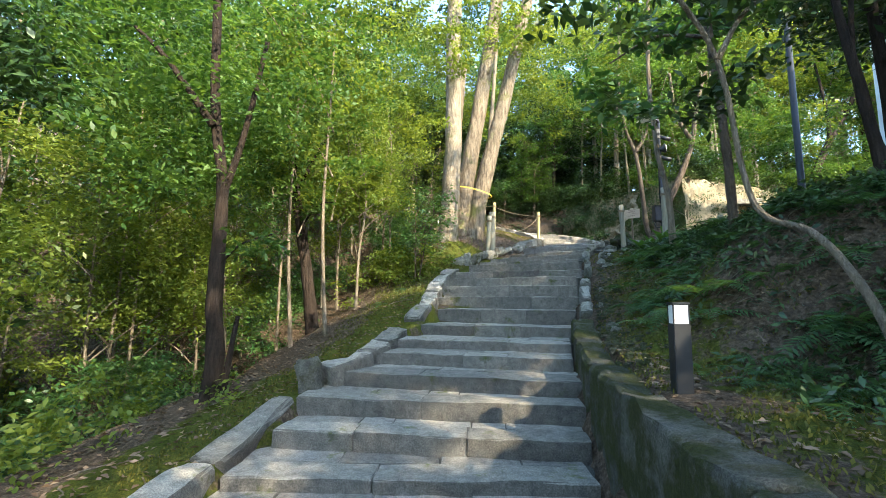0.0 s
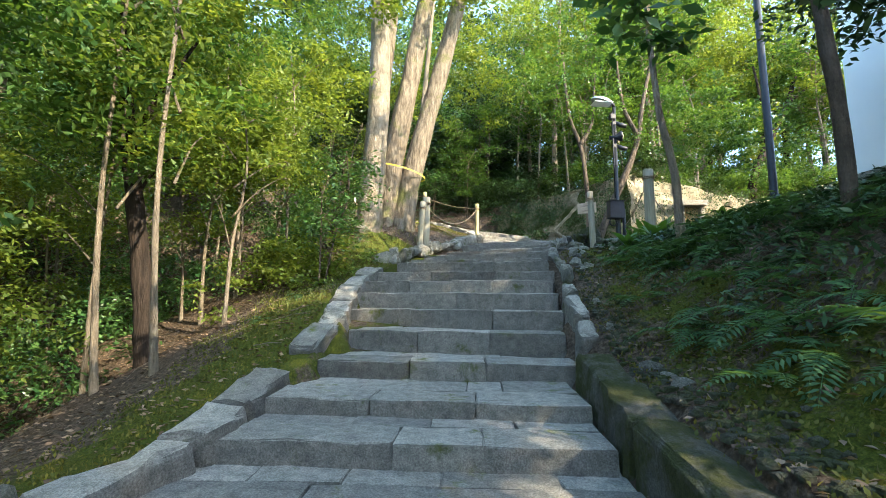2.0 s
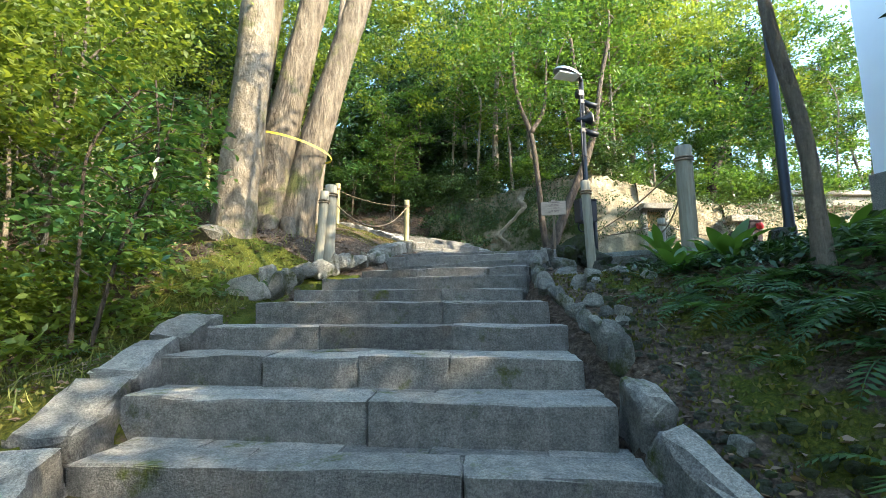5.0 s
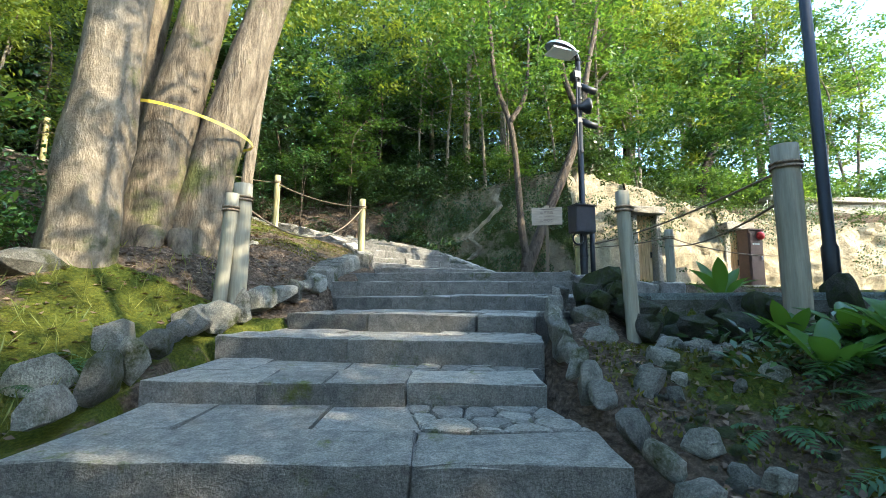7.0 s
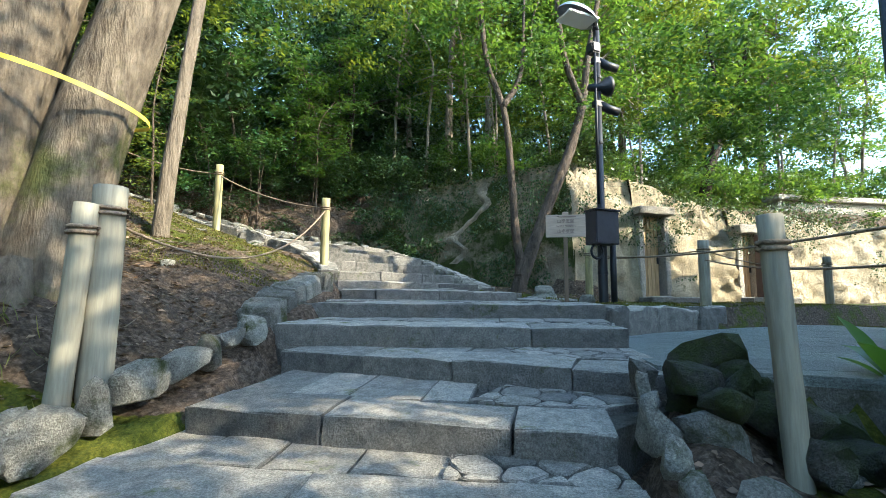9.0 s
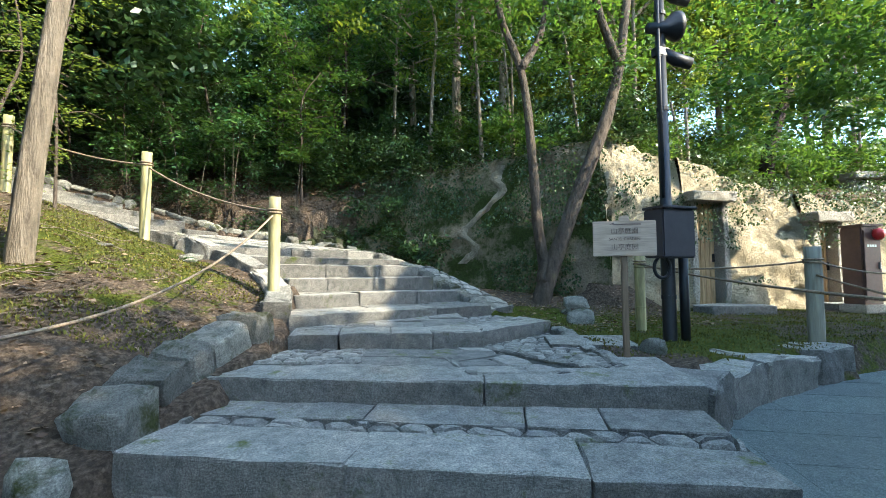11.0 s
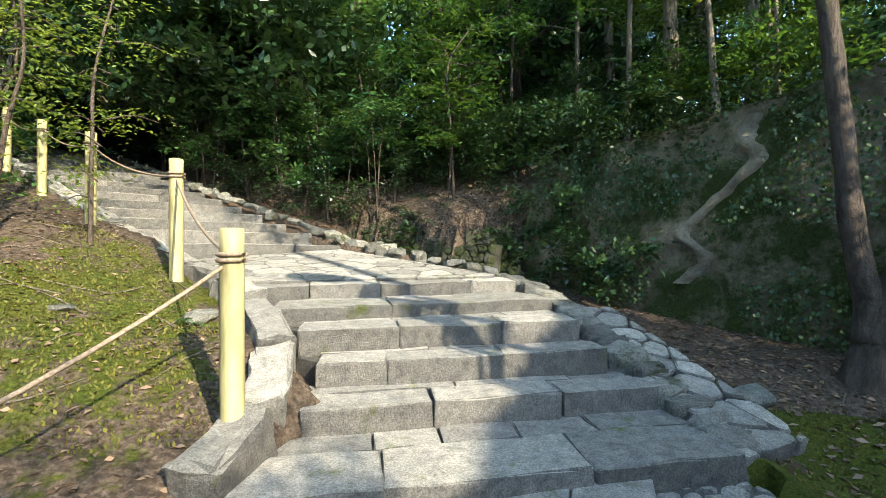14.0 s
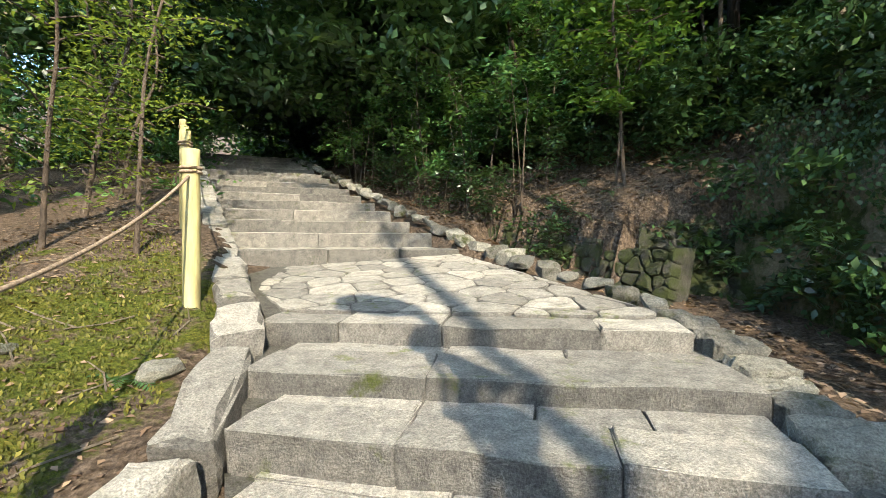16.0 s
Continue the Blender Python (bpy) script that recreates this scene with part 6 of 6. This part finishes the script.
# understorey on the slope and above the rock face: thin stems, tiers of glossy leaves
def understorey(at, height, stems, lf, bark, label, tiers, leaf=0.12, reach=0.8, low=0.35):
    st, pts = [], []
    for k in range(stems):
        a = rng.uniform(0, 2 * math.pi)
        lean = np.array([math.cos(a), math.sin(a), 0]) * height * rng.uniform(0.05, 0.16)
        foot = np.array([math.cos(a), math.sin(a), 0]) * 0.06 * stems
        top = foot + lean + [0, 0, height * rng.uniform(0.75, 1.0)]
        bend = rng.normal(0, 0.05 * height, 3) * [1, 1, 0]
        r = 0.011 * height * rng.uniform(0.6, 1.1) / stems ** 0.4
        st.append(([foot - [0, 0, 0.3], foot + lean * 0.3 + bend * 0.5 + [0, 0, height * 0.33], foot + lean * 0.65 + bend + [0, 0, height * 0.6], top], r, r * 0.4))
        for j in range(tiers):
            u = low + (1 - low) * (j + rng.random()) / tiers
            b = rng.uniform(0, 2 * math.pi)
            root = foot + lean * u + [0, 0, (top[2] - foot[2]) * u]
            tip = root + np.array([math.cos(b), math.sin(b), rng.uniform(-0.05, 0.35)]) * reach * rng.uniform(0.5, 1.15)
            st.append(([root, (root + tip) / 2 + [0, 0, 0.06], tip], r * 0.4, r * 0.12))
            w = rng.uniform(0.3, 1.05, 7)[:, None]
            pts.append(root + (tip - root) * w + rng.normal(0, 1, (7, 3)) * [0.13, 0.13, 0.05])
    t = empty("understorey_tree", at)
    part("trunk", trunk_mesh(st, 6, int(rng.integers(9999)), bark), t)
    part("crown", quads_mesh("crown", sprays(np.concatenate(pts), 0.36, 9, leaf, leaf * 0.45, 0.25, 0.25), lf), t)
    return tagged(t, label, "tree", "understorey trees")


GLOSS = "thin evergreen tree with tiers of glossy leaves"
for x, y, h, n, tiers, low in ((3.3, 20.6, 3.9, 2, 11, 0.30), (3.7, 21.3, 4.6, 2, 10, 0.40), (1.9, 20.8, 2.6, 4, 4, 0.55), (0.9, 21.0, 3.2, 3, 6, 0.45), (2.6, 21.6, 4.8, 2, 9, 0.45), (-0.4, 21.6, 3.4, 3, 6, 0.4), (-1.6, 22.3, 4.4, 2, 9, 0.4),
                               (4.6, 22.2, 5.2, 2, 10, 0.45), (-3.4, 23.0, 3.6, 3, 6, 0.4), (1.4, 22.4, 5.4, 1, 12, 0.5), (-5.2, 24.0, 4.5, 2, 9, 0.35), (0.0, 20.9, 1.9, 3, 4, 0.4), (-2.2, 21.7, 2.2, 3, 4, 0.4)):
    # lighter leaf tone at x > 2.4 paints these crowns as sunlit
    understorey(g(x, y), h, n, LEAF_MID if x > 2.4 else LEAF_GLOSSY, BARK_BROWN, GLOSS + " on the shaded slope", tiers + (5 if x > 2.4 else 0), 0.13, 0.85, low)
for x, y, h in ((2.5, 20.1, 0.9), (1.2, 20.6, 1.1), (3.1, 20.9, 1.3), (0.3, 21.0, 1.0), (-0.9, 21.5, 1.2), (3.9, 21.4, 1.4), (2.1, 21.0, 1.2), (-1.9, 22.1, 1.1)):
    understorey(g(x, y), h, 3, LEAF_DARK, BARK_BROWN, "low dark shrub on the littered slope", 4, 0.09, 0.4, 0.25)
for x, y, h, n in ((6.6, 20.2, 6.5, 1), (7.6, 19.0, 7.0, 1), (8.3, 18.6, 6.0, 2), (9.4, 17.6, 6.5, 1), (10.6, 17.2, 7.0, 1), (12.0, 16.9, 6.0, 2), (5.9, 21.6, 7.0, 1), (14.8, 16.4, 6.0, 1), (16.6, 15.9, 6.5, 2), (18.4, 15.6, 6.0, 1), (20.5, 15.8, 7.0, 2), (17.4, 17.4, 7.5, 1)):
    understorey(g(x, y), h, n, LEAF_MID, BARK_GREY, "slim bare-stemmed tree with an airy crown above the rock face", 12, 0.14, 1.2, 0.4)
for x, y, h in ((0.3, 15.6, 3.0), (-0.35, 15.25, 2.6), (-1.4, 15.9, 3.4), (-2.4, 16.7, 3.0), (-1.8, 14.6, 3.2), (-3.3, 15.6, 3.6), (-3.6, 17.4, 3.4), (-5.2, 18.2, 4.0)):
    understorey(g(x, y), h, 1, LEAF_YELLOW, BARK_BROWN, "young conifer with feathery yellow-green sprays on the bank", 16, 0.06, 0.5, 0.15)
understorey(g(-0.85, 7.9), 2.5, 2, LEAF_GLOSSY, BARK_BROWN, "thin leafy sapling before the great tree", 9, 0.085, 0.6, 0.3)
understorey(g(-0.95, 9.0), 2.2, 3, LEAF_MID, BARK_BROWN, "thin leafy sapling before the great tree", 7, 0.08, 0.6, 0.25)
scatter("upper_bank_woods", "low leafy woodland behind the young conifers", "woods", np.concatenate([blob((x, y, ground_at(x, y) + rng.uniform(0.2, 5)), (1.3, 1.3, 0.9), 40) for x, y in zip(rng.uniform(-15, -5.5, 90), rng.uniform(12, 21, 90))]), 0.6, 8, 0.17, 0.45, LEAF_GLOSSY)
scatter("backdrop_woods", "distant tall woods behind the hillside", "woods", np.concatenate([blob((x, y, z), (3.2, 3.2, 2.4), 46) for x, y, z in zip(rng.uniform(-30, 30, 190), rng.uniform(38, 50, 190), rng.uniform(8, 34, 190))]), 1.3, 8, 0.55, 0.5, LEAF_DARK)
# canopy added out of view so less skylight reaches the lower steps
scatter("overhead_canopy", "unseen leafy canopy added behind the foot of the steps to dim the sky", "foliage", np.concatenate([blob((x, y, z), (1.3, 1.3, 0.7), 44) for x, y, z in zip(rng.uniform(-3.5, 3.8, 34), rng.uniform(-8.5, -2.6, 34), rng.uniform(6.0, 8.5, 34))]), 0.55, 9, 0.13, 0.45, LEAF_MID)
scatter("east_boughs", "sunlit boughs closing the view past the yard", "foliage", np.concatenate([blob((x, 13.9 - 0.228 * (x - 17) + rng.uniform(0.8, 4.0), rng.uniform(6.0, 12.5)), (1.5, 1.5, 0.8), 44) for x in rng.uniform(13.5, 27, 70)]), 0.55, 9, 0.15, 0.45, LEAF_MID)
scatter("west_woods", "deep green woodland closing the side of the lower steps", "woods", np.concatenate([blob((x, y, ground_at(x, y) + rng.uniform(0.5, 12)), (1.9, 1.9, 1.5), 44) for x, y in zip(rng.uniform(-17, -7.5, 210), rng.uniform(-5, 24, 210))]), 0.8, 8, 0.24, 0.5, LEAF_DARK)
scatter("near_boughs", "leafy green boughs reaching over the edge of the wood", "foliage", np.concatenate([blob((x, y, z), (1.1, 1.1, 0.6), 40) for x, y, z in zip(rng.uniform(-5.6, -2.6, 26), rng.uniform(2.6, 7.5, 26), rng.uniform(3.4, 6.2, 26))]), 0.5, 9, 0.11, 0.45, LEAF_MID)


# ---------------------------------------------------------------- ivy, ferns, broad-leaved plants, litter
def wall_leaves(n, a, b, length, z0, z1, batter, dens, size, name, label, mat, off=0.14):
    u, v = rng.uniform(0.1, length - 0.1, n), rng.random(n)
    z = z0 + (z1 - z0) * v
    ok = np.array([noise.noise(Vector((p * 0.55, q * 0.8, length))) + 0.35 * noise.noise(Vector((p * 2.2, q * 2.2, 3))) for p, q in zip(u, z)]) + dens * (v - 0.35) > 0.05
    if a == WALL_L:                                  # the pale seam stays bare
        ok &= np.abs(u - np.interp(z, [p[1] for p in VEIN[::-1]], [p[0] for p in VEIN[::-1]])) > 0.32
    u, z = u[ok], z[ok]
    t = (z - 3.2) / 3.5
    a, b = np.array(a), np.array(b)
    d = (b - a) / np.hypot(*(b - a))
    out = np.array([d[1], -d[0]])
    P = a + d * u[:, None] + out * (off - batter * t[:, None] ** 2 + rng.normal(0, 0.05, (len(u), 1)))
    P = np.column_stack([P, z])
    N = unit(np.tile([out[0], out[1], 0.35], (len(u), 1)) + rng.normal(0, 0.35, (len(u), 3)))
    D = unit(np.tile([0, 0, -1.0], (len(u), 1)) + rng.normal(0, 0.6, (len(u), 3)))
    return tagged(new(name, quads_mesh(name, leaf_quads(P, N, D, size, size * 0.75), mat)), label, "ivy", kind="stuff")


LEN_L = math.dist(WALL_L, WALL_C)
wall_leaves(11000, WALL_L, WALL_C, LEN_L, 3.6, 6.75, 0.55, 0.25, 0.055, "wall_ivy", "small-leaved ivy creeping over the rock face", IVY)
wall_leaves(9000, WALL_C, WALL_R, LEN_R, 3.9, 6.0, 0.5, 0.45, 0.05, "south_wall_ivy", "ivy hanging from the top of the sunlit rock face", IVY)
# creeper hanging over the wall's rim
rim = []
for a, b, n, ta, tb in ((WALL_L, WALL_C, 260, 6.4, 6.9), (WALL_C, WALL_R, 420, 6.85, 5.5)):
    a, b = np.array(a), np.array(b)
    d = (b - a) / np.hypot(*(b - a))
    inward = np.array([-d[1], d[0]])
    u = rng.random(n)
    ln = np.hypot(*(b - a))
    tops = np.array([ta + (tb - ta) * k if a[0] < 5 else top_right(k * ln) for k in u])
    P = a + (b - a) * u[:, None] + inward * rng.uniform(0.25, 0.9, (n, 1))
    rim.append(np.column_stack([P, tops + rng.uniform(-0.15, 0.35, n)]))
scatter("wall_rim_creeper", "leafy creeper along the rim of the rock face", "creeper", np.concatenate(rim), 0.45, 10, 0.085, 0.55, IVY, 0.8)


def frond_mesh(length, rise, seed):
    """One frond: a rib with pinnae to both sides, bending over."""
    r = np.random.default_rng(seed)
    at = lambda t: np.array([length * t * 0.9, 0, length * (rise * t - 0.75 * t * t)])
    q = []
    ts = np.linspace(0.0, 1, 16)
    for k in range(15):
        p0, p1 = at(ts[k]), at(ts[k + 1])
        e = np.array([0, 0.005 * (1.1 - ts[k]), 0])
        q.append([p0 - e, p1 - e, p1 + e, p0 + e])
        t = ts[k + 1]
        if t < 0.15:
            continue
        w = length * 0.20 * math.sin(math.pi * min(1, 0.12 + t * 0.88)) + 0.012
        tang = (p1 - p0) / np.linalg.norm(p1 - p0)
        for sg in (-1, 1):
            d = np.array([0, sg, 0]) + tang * 0.45 + r.normal(0, 0.06, 3)
            d /= np.linalg.norm(d)
            wd = min(0.035, 0.012 + w * 0.14)
            down = np.array([0, 0, -w * 0.15])
            q.append([p1, p1 + d * w * 0.45 + tang * wd * 0.5, p1 + d * w + down, p1 + d * w * 0.45 - tang * wd * 0.5])
    return quads_mesh("frond", np.array(q), FERN)


def fern(at, fronds, length, seed):
    r = np.random.default_rng(seed)
    t = empty("fern", at)
    kinds = [frond_mesh(length, 0.5, seed), frond_mesh(length * 0.85, 0.75, seed + 1)]
    for k in range(fronds):
        part("frond", kinds[k % 2], t).matrix_local = pose(0, 0, 0, 0, r.uniform(-12, 12), 360 * k / fronds + r.uniform(-18, 18))
    return tagged(t, "green fern with arching fronds on the shaded bank", "fern", "ferns on the bank")


FERN_AT = []
p, o = on_ground(900, 2.2, 5.2, 0.8, 7.4, lambda x, y, o: (o > 0.75) & (np.hypot(x - 1.95, y - 1.05) > 0.6))
for q, oo in zip(p, o):
    if len(FERN_AT) < 190 and rng.random() < 0.3 + 0.35 * min(oo, 2):
        FERN_AT.append(tuple(q - [0, 0, 0.02]))
fern_kinds = [fern(FERN_AT[k], n, l, 70 + 5 * k) for k, (n, l) in enumerate(((7, 0.40), (9, 0.48), (6, 0.34), (8, 0.55)))]
for k, q in enumerate(FERN_AT[4:]):
    f = copy_thing(fern_kinds[k % 4], pose(*q, 0, -10, rng.uniform(0, 360)))
    s = rng.uniform(0.6, 1.25)
    f.scale = (s, s, s)
for x, y in ((0.0, 8.9), (-0.5, 8.8), (0.3, 9.3), (-0.9, 8.2), (-0.6, 7.9), (-0.2, 8.4), (-0.9, 7.4), (-1.2, 6.6), (1.7, 14.9), (2.3, 20.6), (0.2, 21.3), (-1.5, 22.0), (3.2, 20.4), (2.9, 20.0), (1.5, 20.7), (1.0, 21.0), (2.0, 21.3), (3.7, 20.9), (-0.6, 21.6), (0.6, 21.8), (2.7, 20.9), (4.2, 21.2), (-2.4, 22.6), (-3.3, 23.0), (1.8, 20.3)):
    f = tagged(copy_thing(fern_kinds[int(rng.integers(4))], pose(*g(x, y), 0, 0, rng.uniform(0, 360))), "green fern with arching fronds beside the steps", "fern", "ferns beside the steps")
    f.scale = (0.75,) * 3


pts, _ = on_ground(2600, 2.1, 5.4, -0.6, 8.2, lambda x, y, o: (o > 0.85) & (np.hypot(x - 1.88, y - 1.12) > 0.6) & (rng.random(len(x)) < smooth(0.6, 2.2, o)))
scatter("bank_ground_cover", "low dark ground cover and fern leaves on the shaded bank", "ground cover", pts + [0, 0, 0.10], 0.30, 9, 0.085, 0.36, LEAF_DARK, 0.2)


def blade(length, width, az, lift, bend, seed):
    r = np.random.default_rng(seed)
    h = np.array([math.cos(az), math.sin(az), 0])
    s = np.array([-math.sin(az), math.cos(az), 0])
    vs, fs = [], []
    n = 7
    for i in range(n + 1):
        t = i / n
        p = h * length * t * (0.45 + 0.4 * t * bend) + np.array([0, 0, length * (lift * t - bend * 0.55 * t * t)])
        w = width * (0.12 + 0.88 * math.sin(math.pi * min(1, max(0, (t - 0.22) / 0.78)) ** 0.8)) if t > 0.22 else width * 0.12
        if i == n:
            w = 0.004
        vs += [tuple(p - s * w / 2 + np.array([0, 0, w * 0.18])), tuple(p), tuple(p + s * w / 2 + np.array([0, 0, w * 0.18]))]
    for i in range(n):
        for j in (0, 1):
            a = i * 3 + j
            fs.append((a, a + 1, a + 4, a + 3))
    return vs, fs


def broad_plant(at, leaves, length, seed):
    t = empty("broadleaf_plant", at)
    r = np.random.default_rng(seed)
    for k in range(leaves):
        part("leaf", mesh_of("leaf", *blade(length * r.uniform(0.7, 1.15), length * 0.24, 2 * math.pi * k / leaves + r.uniform(-0.4, 0.4), r.uniform(0.75, 1.0), r.uniform(0.3, 0.8), seed + k), LEAF_BROAD, True), t)
    return tagged(t, "broad-leaved evergreen plant with long glossy leaves", "plant", "broad-leaved plants")


for k, (x, y, n, l) in enumerate(((4.25, 7.1, 8, 0.55), (4.45, 7.5, 7, 0.45), (5.0, 8.75, 8, 0.5), (4.3, 7.75, 7, 0.4), (4.9, 6.6, 8, 0.5), (5.3, 6.8, 8, 0.6), (3.9, 7.3, 7, 0.45))):
    broad_plant(g(x, y), n, l, 40 + 11 * k)


def litter(n, area, keep, name, label, size, mat, tilt=0.35, lift=0.012, aspect=0.5):
    p, o = on_ground(n, *area, keep)
    N = unit(np.tile([0, 0, 1.0], (len(p), 1)) + rng.normal(0, tilt, (len(p), 3)))
    az = rng.uniform(0, 2 * np.pi, len(p))
    D = np.stack([np.cos(az), np.sin(az), rng.normal(0, 0.1, len(p))], 1)
    return tagged(new(name, quads_mesh(name, leaf_quads(p + [0, 0, lift], N, D, size, size * aspect), mat)), label, "leaf litter", kind="stuff")


litter(15000, (-5.5, 1.5, -2.5, 14), lambda x, y, o: (rng.random(len(x)) < 0.75), "fallen_leaves", "dry brown fallen leaves on the woodland floor", 0.065, LITTER)
litter(6500, (1.6, 5.5, -2.5, 9), lambda x, y, o: (rng.random(len(x)) < np.where(o < 1.2, 0.8, 0.35)), "bank_leaves", "dry fallen leaves at the foot of the bank", 0.06, LITTER)
litter(4000, (-1.2, 2.9, 10.2, 17.5), None, "moss_bank_leaves", "scattered fallen leaves on the mossy bank", 0.05, LITTER)
litter(3800, (4.6, 9.0, 13.2, 19.0), lambda x, y, o: (behind_wall(x, y) < 0.1) & (rng.random(len(x)) < smooth(13.0, 16.0, y + 0.3 * (x - 5))), "wall_foot_leaves", "dark fallen leaves in the ditch at the foot of the rock face", 0.07, LITTER)
litter(7000, (-6, 5.0, 18.0, 24), lambda x, y, o: o > 0.5, "slope_leaves", "brown fallen leaves on the shaded slope", 0.08, LITTER)


def tufts(n, area, keep, name, label, size, mat, aspect, category):
    p, o = on_ground(n, *area, keep)
    D = unit(np.stack([rng.normal(0, 0.5, len(p)), rng.normal(0, 0.5, len(p)), np.ones(len(p))], 1))
    N = unit(rng.normal(0, 1, (len(p), 3)))
    N = unit(N - D * (N * D).sum(1, keepdims=True))
    return tagged(new(name, quads_mesh(name, leaf_quads(p + [0, 0, size * 0.3], N, D, size, size * aspect), mat)), label, category, kind="stuff")


def mossy(limit):
    def keep(x, y, o):
        m = terrain(x, y)[1]
        v = np.array([noise.noise(Vector((a * 1.6, b * 1.6, 5))) for a, b in zip(x, y)])
        return m + 0.35 * v > limit
    return keep


tufts(22000, (1.7, 4.6, -1.5, 8.5), mossy(0.30), "bank_moss", "thick green moss on the bank", 0.035, MOSS_TUFT, 0.5, "moss")
tufts(26000, (-0.8, 2.9, 10.8, 16.5), mossy(0.37), "slope_moss", "bright yellow-green moss on the slope", 0.03, MOSS_TUFT, 0.5, "moss")
tufts(12000, (-2.0, 0.2, 1.0, 9.0), mossy(0.22), "verge_moss", "yellow-green moss beside the steps", 0.032, MOSS_TUFT, 0.5, "moss")
tufts(15000, (4.6, 12, 11.3, 16.2), mossy(0.3), "lawn_moss", "short moss lawn before the rock face", 0.035, MOSS_TUFT, 0.4, "moss")
tufts(1500, (-1.6, 0.9, 6.5, 11), lambda x, y, o: (o < 1.6) & (o > 0.3), "verge_grass", "thin grass beside the steps", 0.15, GRASS, 0.05, "grass")


def sticks(n, area, keep, name, label):
    """Thin fallen twigs lying on the ground."""
    p, o = on_ground(n, *area, keep)
    vs, fs = [], []
    for q in p:
        a, ln = rng.uniform(0, 2 * math.pi), rng.uniform(0.12, 0.55)
        d = np.array([math.cos(a), math.sin(a), 0]) * ln
        m = d * 0.5 + np.array([-d[1], d[0], 0]) * rng.uniform(-0.15, 0.15)
        ends = [q, q + m, q + d]
        ends = [np.array([e[0], e[1], ground_at(e[0], e[1]) + 0.012]) for e in ends]
        vs, fs = join((vs, fs), tube(ends, [0.006, 0.005, 0.003], 5))
    return tagged(new(name, mesh_of(name, vs, fs, BARK_GREY)), label, "twigs", kind="stuff")


sticks(110, (-1.0, 2.8, 10.8, 16.5), None, "bank_twigs", "fallen twigs on the mossy bank")
sticks(90, (-4.0, 0.5, -1.5, 9.0), lambda x, y, o: o < 2.5, "wood_twigs", "fallen twigs beside the lower steps")
sticks(40, (4.8, 8.0, 13.0, 17.5), lambda x, y, o: behind_wall(x, y) < 0, "wall_foot_twigs", "fallen twigs at the foot of the rock face")
sticks(50, (1.9, 4.5, -1.5, 8.0), None, "bank_foot_twigs", "fallen twigs on the shaded bank")
